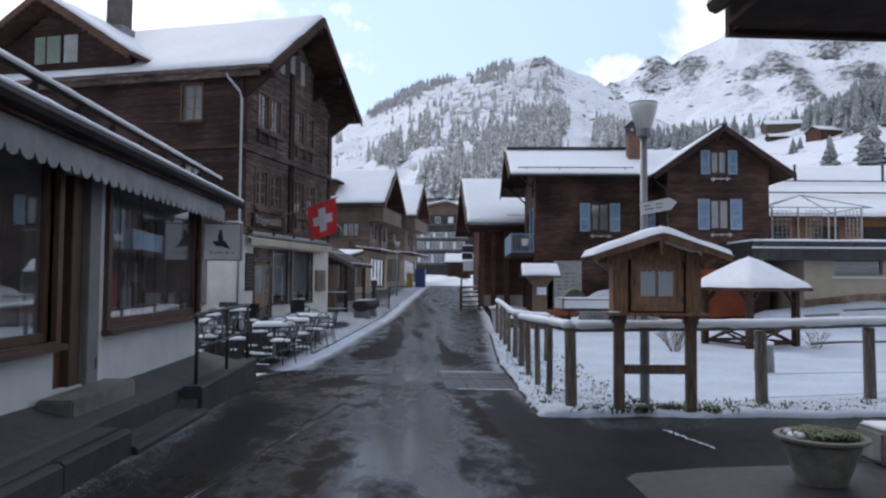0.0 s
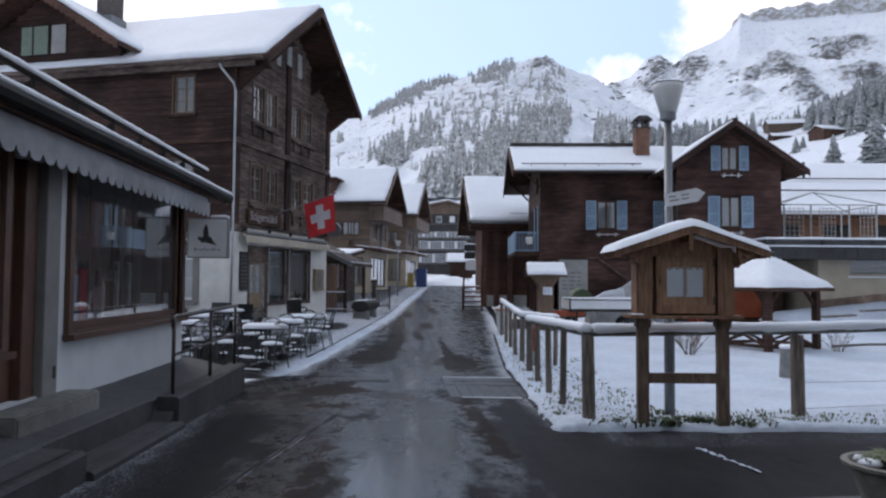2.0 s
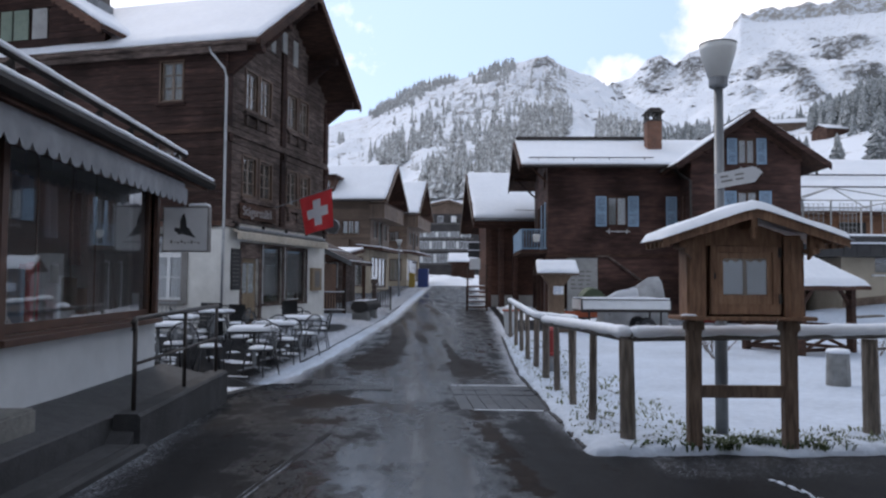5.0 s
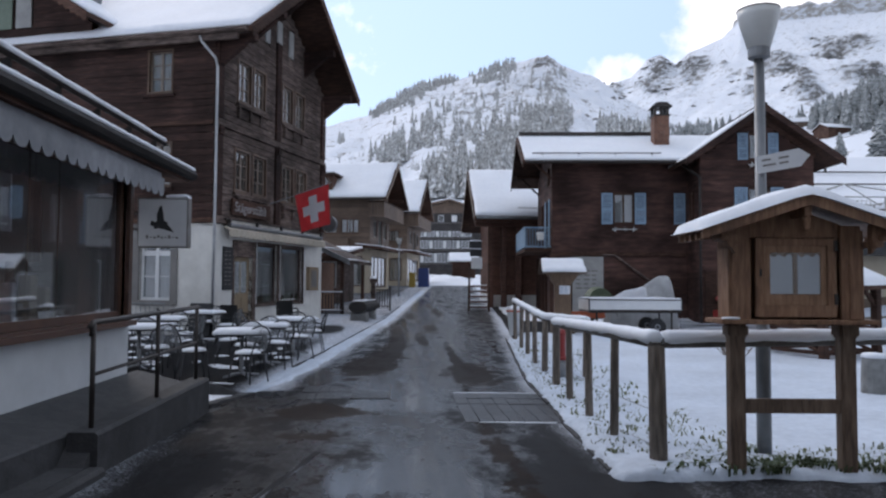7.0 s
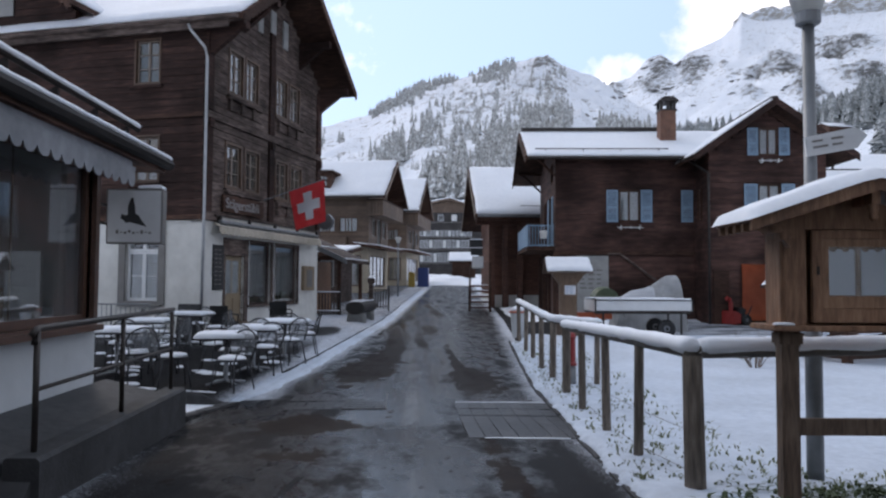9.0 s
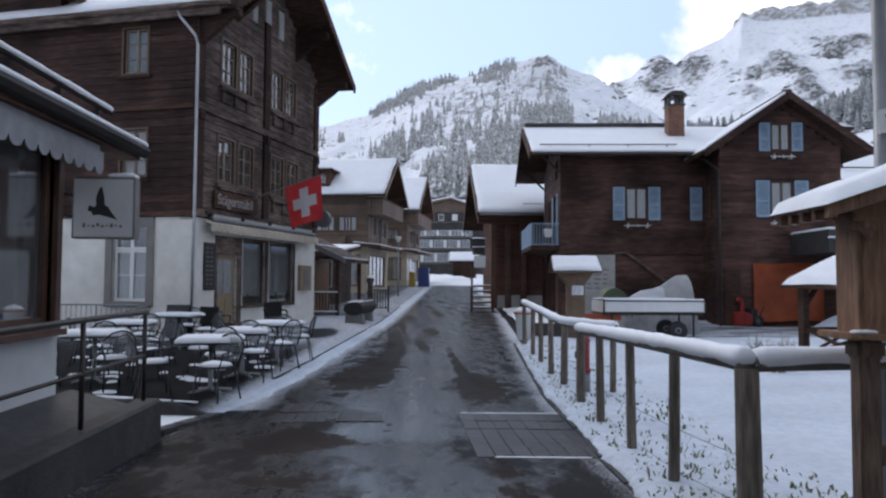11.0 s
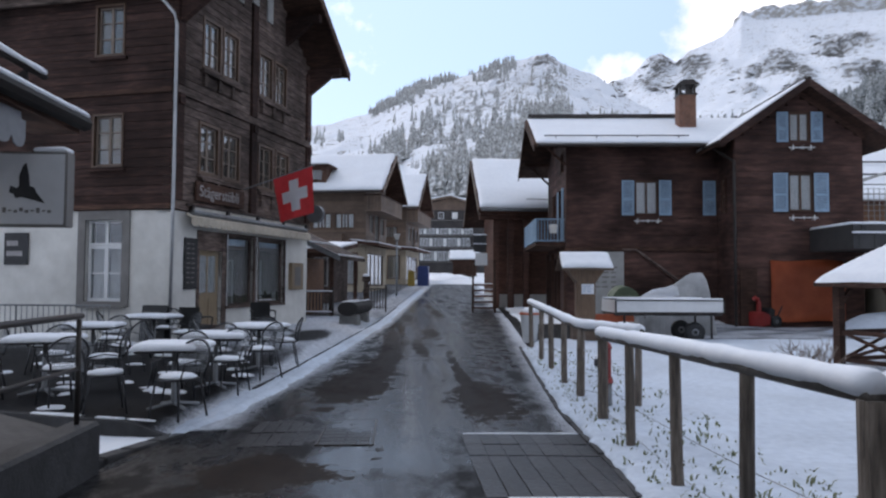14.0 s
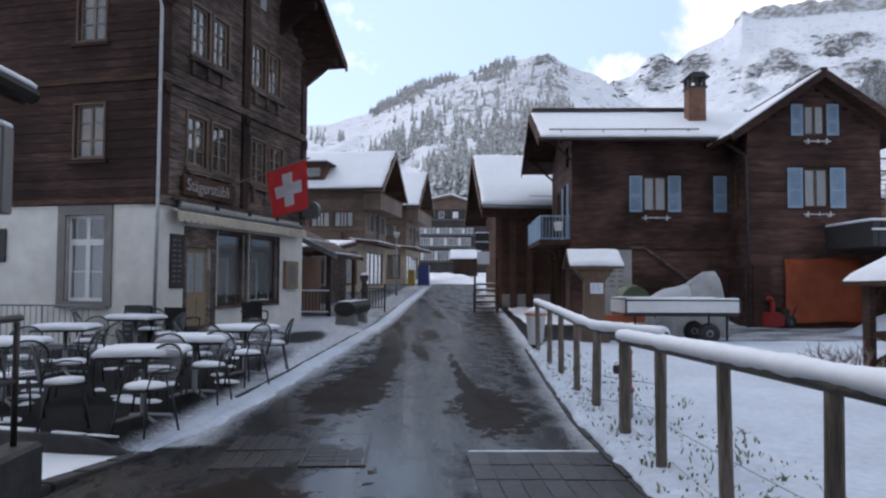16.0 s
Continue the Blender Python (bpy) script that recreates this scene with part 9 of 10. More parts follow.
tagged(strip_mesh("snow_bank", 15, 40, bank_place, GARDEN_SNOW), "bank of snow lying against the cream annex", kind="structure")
for k, (x, y, z, a, n) in enumerate(((14.9, 25.9, 0.30, 4, 1.3), (16.6, 26.3, 0.50, -3, 1.6), (18.6, 26.6, 0.66, 2, 1.2))):
    bm = bmesh.new()
    box(bm, 0, -0.09, 0, n, 0.09, 0.05)
    solid("board", bm, GREY_BOARD, "old dark board lying in the snow", "board", "boards in the snow", bevel=0.008, m=pose(x, y, z, 8, -3, a))
bm = bmesh.new()
tube(bm, [(11.2, 19.25, -0.13), (12.4, 19.55, -0.10), (13.9, 19.9, -0.12), (15.6, 20.2, -0.1)], 0.035, 7)
solid("fallen_pole", bm, RAIL_TIMBER, "thin dark pole lying in the snow", "pole")
bm = bmesh.new()
tube(bm, [(13.05, 19.75, -0.35), (13.06, 19.75, 0.38)], 0.022, 7)
solid("garden_stake", bm, POST_TIMBER, "slim grey stake standing in the snow", "stake")
for x, y, n, h in ((7.0, 18.2, 22, 0.75), (11.15, 18.9, 12, 0.6), (7.4, 19.4, 16, 0.6)):
    build_bush(pose(x, y, ground_at(x, y)), n, h, int(x * 10))


# ---- beyond the garden fence ----
def build_kiosk():
    k = thing("info_post", pose(4.87, 25.2, -0.24, 0, 0, -4), "pale timber information post with a snowy roof", "information post")
    bm = bmesh.new()
    prism(bm, [(-0.24, -0.2, 0), (0.24, -0.2, 0), (0.24, -0.2, 1.75), (-0.24, -0.2, 1.75)], (0, 0.4, 0))
    part("pillar", bm, KIOSK_WOOD, k, bevel=0.02)
    bm = bmesh.new()
    prism(bm, [(-0.24, -0.22, 1.6), (0.24, -0.22, 1.6), (0.52, -0.22, 1.98), (-0.52, -0.22, 1.98)], (0, 0.5, 0))
    part("head", bm, KIOSK_WOOD, k)
    bm = bmesh.new()
    box(bm, -0.34, -0.26, 0, 0.34, 0.3, 0.55)
    part("base", bm, BROWN_TIMBER, k, bevel=0.02)
    bm = bmesh.new()
    box(bm, -0.12, -0.206, 1.3, 0.2, -0.201, 1.56)
    s = part("notice", bm, PAPER, k, "white notice")
    bar_text(s, pose(-0.09, -0.207, 1.33), 0.24, 0.2, 3, BLUE_PAINT, 0.3, 2)
    for s, a, b in ((-1, (-0.45, 1.96), (0.15, 2.34)), (1, (0.75, 1.96), (0.15, 2.34))):
        pts = [(-0.66, a[0], a[1]), (0.66, a[0], a[1]), (0.66, b[0], b[1]), (-0.66, b[0], b[1])]
        roof_slope(k, *(pts if s < 0 else [pts[1], pts[0], pts[3], pts[2]]), 0.05, BROWN_TIMBER, 0.10, 5 + s, 0.02)


build_kiosk()


def build_wheel(parent, m, r):
    bm = bmesh.new()
    lathe(bm, [(r * 0.6, -0.06), (r, -0.07), (r * 1.04, 0.0), (r, 0.07), (r * 0.6, 0.06)], 18)
    w = part("wheel", bm, BLACK, parent, smooth=True)
    w.matrix_basis = m
    bm = bmesh.new()
    lathe(bm, [(r * 0.58, -0.04), (r * 0.2, -0.075), (r * 0.2, 0.075), (r * 0.58, 0.04)], 14)
    part("rim", bm, GREY_METAL, w)


def build_trailer():
    t = thing("trailer", pose(7.19, 25.9, -0.22, 0, 0, -1) @ Matrix.Diagonal((0.98, 1.08, 0.98, 1)), "low trailer with white side boards, snow along them", "trailer")
    for y in (-0.55, 0.75):
        bm = bmesh.new()
        box(bm, -1.48, y, 0.80, 1.48, y + 0.05, 1.14)
        sb = part("side_board", bm, WHITE_PAINT, t, "white side board", bevel=0.008)
        bm = bmesh.new()
        box(bm, -1.5, y - 0.02, 1.12, 1.5, y + 0.0, 1.15)
        box(bm, -1.5, y - 0.02, 0.79, 1.5, y + 0.0, 0.82)
        for x in (-1.5, 1.46):
            box(bm, x, y - 0.02, 0.79, x + 0.04, y + 0.0, 1.15)
        part("edge_strip", bm, DARK_METAL, sb)
        bm = bmesh.new()
        snow_roll(bm, [(-1.45, y + 0.03, 1.165), (1.45, y + 0.03, 1.165)], 0.045, 8, 0.1, y, 0.7)
        part("snow", bm, SNOW, sb, smooth=True)
    for x in (-1.5, 1.46):
        bm = bmesh.new()
        box(bm, x, -0.5, 0.80, x + 0.04, 0.75, 1.14)
        part("end_board", bm, WHITE_PAINT, t)
    bm = bmesh.new()
    box(bm, -1.46, -0.5, 0.72, 1.46, 0.75, 0.79)
    part("bed", bm, DARK_METAL, t)
    for x in (-1.2, 1.2):
        for y in (-0.4, 0.65):
            bm = bmesh.new()
            tube(bm, [(x, y, 0.0), (x, y, 0.74)], 0.03, 6)
            part("leg", bm, DARK_METAL, t)
    bm = bmesh.new()
    box(bm, -2.1, -0.3, 0.55, -0.9, -0.15, 0.75)
    part("drawbar", bm, ORANGE_TARP, t, "orange painted beam")
    for y in (-0.35, 0.6):
        build_wheel(t, pose(0.75, y, 0.27, 90, 0, 0), 0.27)


build_trailer()


def build_covered_load():
    c = thing("covered_load", pose(8.35, 28.3, -0.22, 0, 0, -4) @ Matrix.Diagonal((1.12, 1.1, 1.04, 1)), "machine under a grey tarpaulin with snow in its folds", "covered machine")
    n, mrows = 30, 16
    grid = []
    bm = bmesh.new()
    for i in range(n + 1):
        u = i / n
        row = []
        for j in range(mrows + 1):
            v = j / mrows
            ridge = float(np.interp(u, (0, 0.3, 0.55, 0.78, 0.9, 1), (0.95, 1.22, 1.42, 1.84, 1.80, 1.4)))
            prof = math.sin(math.pi * v) ** 0.45
            edge = min(1, u / 0.08, (1 - u) / 0.06) ** 0.6
            fold = 0.07 * abs(noise.noise(Vector((u * 5, v * 4, 1)))) + 0.02 * noise.noise(Vector((u * 15, v * 9, 3))) + 0.02 * math.sin(u * 19 + v * 4)
            row.append(bm.verts.new((-1.15 + 2.2 * u, -0.6 + 1.2 * v + fold, max(0.0, ridge * prof * edge + fold * prof))))
        grid.append(row)
    heap = [[v.co.copy() for v in row] for row in grid]
    for a, b in zip(grid, grid[1:]):
        for j in range(mrows):
            bm.faces.new((a[j], a[j + 1], b[j + 1], b[j]))
    bmesh.ops.solidify(bm, geom=bm.faces[:], thickness=0.012)
    part("tarpaulin", bm, GREY_TARP, c)
    bm = bmesh.new()
    cap = {}
    for i in range(n + 1):
        for j in range(mrows + 1):
            p = heap[i][j]
            edge = noise.noise(Vector((i * 0.35, j * 0.5, 7)))
            if 2 <= i <= 17 + 3 * edge and 2 + edge <= j <= 13:
                rim = 0.03 if i in (2, 17) or j in (2, 13) else 0.05
                cap[(i, j)] = bm.verts.new(p + Vector((0, -0.01, rim)))
    for i, j in list(cap):
        q = [cap.get(k) for k in ((i, j), (i + 1, j), (i + 1, j + 1), (i, j + 1))]
        if all(q):
            bm.faces.new(q)
    bmesh.ops.solidify(bm, geom=bm.faces[:], thickness=0.05)
    part("snow", bm, SNOW, c, "snow lying in the folds", smooth=True)


build_covered_load()


def build_barrow():
    b = thing("wheelbarrow", pose(6.75, 27.7, -0.22, 0, 0, 10), "dark green wheelbarrow tipped against the wall", "wheelbarrow")
    bm = bmesh.new()
    n = 12
    out = [(-0.5 * math.cos(math.pi * i / n), 0, 0.90 + 0.55 * math.sin(math.pi * i / n)) for i in range(n + 1)]
    prism(bm, out, (0.0, 0.35, 0.05))
    part("tray", bm, surface("dull_green_paint", [(0.045, 0.065, 0.035), (0.08, 0.11, 0.06)], 0.6, stain=0.2), b)
    build_wheel(b, pose(-0.42, 0.15, 0.3, 90, 0, 0), 0.22)
    for y in (0.02, 0.33):
        bm = bmesh.new()
        tube(bm, [(-0.42, y, 0.3), (0.45, y, 0.95), (0.75, y, 0.2), (0.75, y, 0.0)], 0.02, 6)
        part("handle", bm, DARK_METAL, b)


build_barrow()


def build_snow_blower():
    s = thing("snow_blower", pose(12.6, 30.5, -0.15, 0, 0, 20), "red snow blower parked before an orange tarpaulin", "snow blower")
    bm = bmesh.new()
    prism(bm, [(-0.35, 0, 0.03), (-0.35, 0, 0.5), (-0.28, 0, 0.55), (0.02, 0, 0.42), (0.02, 0, 0.1)], (0, 0.7, 0))
    part("auger_housing", bm, RED_PAINT, s, bevel=0.02)
    bm = bmesh.new()
    tube(bm, [(-0.15, 0.35, 0.45), (-0.15, 0.35, 0.8), (-0.22, 0.35, 0.95), (-0.36, 0.35, 1.0)], 0.085, 10)
    part("chute", bm, RED_PAINT, s)
    bm = bmesh.new()
    box(bm, 0.05, 0.15, 0.3, 0.5, 0.55, 0.65)
    part("engine", bm, BLACK, s, bevel=0.04)
    for y in (0.05, 0.65):
        build_wheel(s, pose(0.3, y, 0.2, 90, 0, 0), 0.2)
        bm = bmesh.new()
        tube(bm, [(0.4, y, 0.4), (0.8, y, 1.05), (1.05, y, 1.12)], 0.025, 6)
        part("handle", bm, BLACK, s)


build_snow_blower()


def build_hydrant():
    h = thing("hydrant", pose(2.80, 15.95, ground_at(2.8, 16)), "red hydrant on a grey pipe with a black valve", "hydrant")
    bm = bmesh.new()
    lathe(bm, [(0.085, -0.1), (0.085, 0.34)], 12)
    part("pipe", bm, GREY_METAL, h, smooth=True)
    bm = bmesh.new()
    lathe(bm, [(0.10, 0.34), (0.10, 0.38), (0.075, 0.40), (0.075, 0.78), (0.09, 0.80), (0.06, 0.86), (0.02, 0.88)], 12)
    part("column", bm, RED_PAINT, h, smooth=False)
    bm = bmesh.new()
    tube(bm, [(-0.14, -0.02, 0.60), (0.02, 0, 0.60)], 0.055, 10)
    part("valve", bm, BLACK, h)
    bm = bmesh.new()
    lathe(bm, [(0.05, 0.655), (0.045, 0.69), (0.01, 0.70)], 8, (-0.10, 0, 0))
    part("snow", bm, SNOW, h)


build_hydrant()


def build_pot():
    p = thing("flower_pot", pose(3.42, 25.2, -0.2), "pale grey flower pot heaped with snow", "planter")
    bm = bmesh.new()
    lathe(bm, [(0.18, 0), (0.25, 0.7), (0.27, 0.72), (0.27, 0.76)], 16)
    part("pot", bm, SHOP_PLASTER, p)
    bm = bmesh.new()
    lathe(bm, [(0.275, 0.72), (0.285, 0.74), (0.275, 0.765)], 16)
    part("rim", bm, ORANGE_TARP, p)
    bm = bmesh.new()
    lathe(bm, [(0.25, 0.765), (0.24, 0.83), (0.12, 0.9), (0.03, 0.92)], 14)
    part("snow", bm, SNOW, p, smooth=True)


build_pot()
bm = bmesh.new()
for k in range(16):
    x = 4.0 + k * 0.78
    prism(bm, [(x, 25.4, -0.4), (x + 0.76, 25.4, -0.4), (x + 0.76, 25.4, -0.13), (x, 25.4, -0.13)], (0, 0.2, 0))
structure("garden_edge", bm, DARK_WALL, "dark stone edging between garden and yard")

# ---- up the street ----
def build_trough():
    t = thing("water_trough", pose(-1.94, 29.7, road_z(29.7) + 0.06, 0, 0, -8), "hollowed log water trough on stone feet, snow on its rim", "trough")
    for y, w in ((0.10, 0.62), (1.75, 0.5)):
        bm = bmesh.new()
        prism(bm, [(-0.03, y, -0.25), (0.64, y, -0.25), (0.57, y, 0.37), (0.02, y, 0.37)], (0, w, 0))
        part("stone_foot", bm, STONE, t, "rough grey stone block", bevel=0.035)
    bm = bmesh.new()
    L = 2.7
    n = 18
    rings = []
    for k, y in enumerate((0.0, 0.05, 0.22, 0.221, L - 0.221, L - 0.22, L - 0.05, L)):
        f = 0.93 if k in (0, 7) else 1.0
        hollow = 2 < k < 5
        row = []
        for i in range(n):
            a = math.radians(112 + 316 * i / (n - 1))
            row.append(bm.verts.new((0.30 + 0.34 * f * math.cos(a), y, 0.56 + 0.235 * f * math.sin(a))))
        for x in (0.42, 0.18):
            row.append(bm.verts.new((x, y, 0.58 if hollow else 0.56 + 0.22 * f)))
        rings.append(row)
    for q, r in zip(rings, rings[1:]):
        for i in range(n + 2):
            bm.faces.new((q[i], q[(i + 1) % (n + 2)], r[(i + 1) % (n + 2)], r[i]))
    bm.faces.new(rings[0][::-1])
    bm.faces.new(rings[-1])
    part("log", bm, WET_LOG, t, "dark hollowed log")
    for x in (0.135, 0.465):
        bm = bmesh.new()
        snow_roll(bm, [(x, 0.1, 0.78), (x, L - 0.1, 0.78)], 0.05, 8, 0.1, x, 0.35)
        part("snow", bm, SNOW, t, smooth=True)
    bm = bmesh.new()
    snow_roll(bm, [(0.12, 0.11, 0.77), (0.48, 0.11, 0.77)], 0.07, 8, 0.05, 5, 0.4)
    part("snow", bm, SNOW, t, smooth=True)
    bm = bmesh.new()
    lathe(bm, [(0.13, -0.1), (0.11, 0.2), (0.09, 1.4), (0.15, 1.45), (0.14, 1.6), (0.06, 1.66)], 8, (0.3, L + 0.4, 0))
    tube(bm, [(0.3, L + 0.4, 1.2), (0.3, L, 1.15), (0.3, L - 0.2, 1.05)], 0.025, 6)
    post = part("spout_post", bm, GREY_TIMBER, t)
    bm = bmesh.new()
    lathe(bm, [(0.13, 1.6), (0.12, 1.65), (0.05, 1.70)], 10, (0.3, L + 0.4, 0))
    part("snow", bm, SNOW, post, smooth=True)


build_trough()


def build_bar_fence(m, n, label):
    f = thing("bar_fence", m, label, "fence")
    for k in (0, n):
        bm = bmesh.new()
        tube(bm, [(k * 0.12, 0, 0), (k * 0.12, 0, 1.15)], 0.04, 8)
        part("post", bm, DARK_METAL, f)
    for z in (0.2, 0.95):
        bm = bmesh.new()
        box(bm, 0, -0.015, z, n * 0.12, 0.015, z + 0.04)
        part("rail", bm, DARK_METAL, f)
    for z in (0.245, 0.995) if n > 10 else ():
        bm = bmesh.new()
        snow_roll(bm, [(0, -0.01, z), (n * 0.12, -0.01, z)], 0.05, 8, 0.08, z, 0.5)
        part("snow", bm, SNOW, f, smooth=True)
    for k in range(1, n):
        bm = bmesh.new()
        box(bm, k * 0.12 - 0.02, -0.012, 0.1, k * 0.12 + 0.02, 0.012, 1.0)
        part("bar", bm, DARK_METAL, f)


build_bar_fence(pose(-1.3, 36.3, road_z(36) + 0.06, 0, 0, 12), 6, "short dark fence beside the water trough")
build_bar_fence(pose(-4.6, 33.4, road_z(33) + 0.06, 0, 0, -6), 18, "low dark fence before the wooden stand")


def build_stand():
    s = thing("market_stand", pose(-3.35, 33.8, road_z(34), 0, 0, -12), "small timber stand with a slanting snowy roof", "stand")
    bm = bmesh.new()
    box(bm, -3.0, 1.2, 0, -0.6, 3.4, 2.3)
    part("wall", bm, ORANGE_TIMBER, s)
    for x, y in ((0.75, 0.0), (0.75, 3.2), (-2.9, 0.0)):
        bm = bmesh.new()
        box(bm, x, y, -0.1, x + 0.13, y + 0.13, 2.35)
        part("post", bm, DARK_TIMBER, s)
    roof_slope(s, (1.3, -0.5, 2.3), (1.3, 3.0, 2.3), (-1.5, 3.0, 3.6), (-1.5, -0.5, 3.6), 0.12, GREY_TIMBER, 0.0, 71)
    for x, z in ((1.2, 2.36), (0.1, 2.87)):
        bm = bmesh.new()
        snow_roll(bm, [(x, -0.45, z), (x, 2.95, z)], 0.05, 8, 0.1, x, 0.6)
        part("snow", bm, SNOW, s, smooth=True)
    roof_slope(s, (-4.3, 3.0, 2.3), (-4.3, -0.5, 2.3), (-1.5, -0.5, 3.6), (-1.5, 3.0, 3.6), 0.12, DARK_TIMBER, 0.10, 72)
    for sgn in (-1, 1):
        bm = bmesh.new()
        bargeboard(bm, (-1.5, -0.5, 3.62), (-1.5 + sgn * 2.8, -0.5, 2.32), 0.2, (0, -1, 0))
        part("bargeboard", bm, GREY_METAL, s)
    bm = bmesh.new()
    prism(bm, [(-3.2, -0.1, 2.45), (0.9, -0.1, 2.45), (0.9, -0.1, 2.3), (-3.2, -0.1, 2.3)], (0, 0.12, 0))
    part("beam", bm, DARK_TIMBER, s)


build_stand()
hut2 = thing("ticket_hut", pose(-4.0, 43.0, road_z(43), 0, 0, -10), "grey timber hut with white window frames and snow", "hut")
bm = bmesh.new()
box(bm, -3.0, 0, -0.2, 0.6, 3.0, 2.75)
part("wall", bm, GREY_TIMBER, hut2)
for u in (-1.0, -0.35, 0.05):
    window_unit(hut2, pose(u, 0, 0.9), 0.32, 1.45, FADED_PANEL, 1, 0, -0.03, True, None, None, 0.05, cloth=BEIGE_CURTAIN)
roof_slope(hut2, (-3.4, -0.6, 2.75), (1.1, -0.6, 2.75), (1.1, 3.4, 3.2), (-3.4, 3.4, 3.2), 0.18, DARK_TIMBER, 0.14, 75)

for name, x, y, w, d, h, mt, label, cat in (("container", 1.35, 70.2, 0.95, 0.8, 1.75, BLUE_BIN, "dark blue container beside the chalet", "container"), ("letter_box", 0.5, 69.2, 0.55, 0.5, 1.35, YELLOW, "yellow box standing beside a blue container", "letter box")):
    bm = bmesh.new()
    box(bm, 0, 0, 0, w, d, h * 0.92)
    prism(bm, [(-0.03, -0.03, h * 0.92), (w + 0.03, -0.03, h * 0.92), (w - 0.05, -0.03, h), (0.05, -0.03, h)], (0, d + 0.06, 0))
    solid(name, bm, mt, label, cat, m=pose(x, y, road_z(y) + 0.05, 0, 0, -10), bevel=0.02)


def build_rack():
    r = thing("wooden_steps", pose(3.05, 37.2, road_z(37), 0, 0, -6), "dark wooden steps and racks beside the barn, snow on the treads", "steps")
    for k in range(5):
        bm = bmesh.new()
        box(bm, 0.05, 0.3 * k, 0.24 * k + 0.18, 0.95, 0.3 * k + 0.32, 0.24 * k + 0.25)
        tr = part("tread", bm, RED_BARN, r)
        bm = bmesh.new()
        snow_slab(bm, (0.1, 0.3 * k + 0.02, 0.24 * k + 0.252), (0.9, 0.3 * k + 0.02, 0.24 * k + 0.252), (0.9, 0.3 * k + 0.3, 0.24 * k + 0.252), (0.1, 0.3 * k + 0.3, 0.24 * k + 0.252), 0.04, 8, 6, 0.4, seed=k)
        part("snow", bm, SNOW, tr, smooth=True)
    for x in (0.0, 0.95):
        bm = bmesh.new()
        prism(bm, [(x, 0, 0), (x, 0.0, 0.24), (x, 1.5, 1.45), (x, 1.6, 1.2), (x, 1.6, 0)], (0.05, 0, 0))
        part("stringer", bm, DARK_TIMBER, r)
        for y, h in ((0.0, 1.15), (1.55, 2.3)):
            bm = bmesh.new()
            box(bm, x - 0.02, y, 0, x + 0.07, y + 0.09, h)
            part("post", bm, DARK_TIMBER, r)
        bm = bmesh.new()
        prism(bm, [(x, 0, 1.05), (x, 0, 1.15), (x, 1.6, 2.25), (x, 1.6, 2.15)], (0.05, 0, 0))
        part("hand_rail", bm, DARK_TIMBER, r)
    bm = bmesh.new()
    box(bm, 0.12, 1.5, 2.05, 0.66, 1.56, 2.6)
    part("panel", bm, WHITE_PAINT, r, "white panel")
    bm = bmesh.new()
    box(bm, 0.05, 1.57, 2.66, 0.62, 1.9, 3.4)
    part("crate", bm, SLATE, r, bevel=0.02)
    for z in (3.0, 3.405):
        bm = bmesh.new()
        snow_slab(bm, (0.03, 1.54, z), (0.64, 1.54, z), (0.64, 1.92, z), (0.03, 1.92, z), 0.05, 8, 6, 0.4, seed=z)
        part("snow", bm, SNOW, r, smooth=True)


build_rack()


def mound(name, x, y, rx, ry, h, label, seed):
    bm = bmesh.new()
    n = 24
    grid = []
    for j in range(n + 1):
        row = []
        for i in range(n + 1):
            u, v = 2 * i / n - 1, 2 * j / n - 1
            d = max(0, 1 - u * u - v * v)
            row.append(bm.verts.new((u * rx, v * ry, h * d ** 0.7 * (1 + 0.5 * noise.noise(Vector((u * 2, v * 2, seed)))) - 0.1)))
        grid.append(row)
    for a, b in zip(grid, grid[1:]):
        for i in range(n):
            bm.faces.new((a[i], a[i + 1], b[i + 1], b[i]))
    solid(name, bm, SNOW, label, "snow", smooth=True, m=pose(x, y, road_z(y) + 0.02))


mound("snow_mound", 5.5, 90, 2.9, 3, 0.75, "heap of cleared snow at the end of the street", 1)
mound("snow_mound", 8.6, 30.3, 2.0, 0.7, 0.35, "low heap of snow beside the brown house", 2)

# ---- pavers let into the street ----
def lay_pavers(x0, y0, nx, ny, w, d, gap):
    for i in range(nx):
        for j in range(ny):
            x, y = x0 + i * w, y0 + j * d 
            u = (x - road_x(y)) / (ROAD_HALF + 0.25)
            piece("paver", WET_PAVER, road, pose(x, y, road_z(y) + 0.03 * (1 - u * u) - 0.036 + random.uniform(0, 0.003), random.uniform(-0.4, 0.4), random.uniform(-0.4, 0.4), 0), (w - gap, d - gap, 0.042))


lay_pavers(0.78, 12.12, 7, 5, 0.187, 0.48, 0.012)
lay_pavers(-1.55, 14.0, 5, 2, 0.135, 0.66, 0.02)


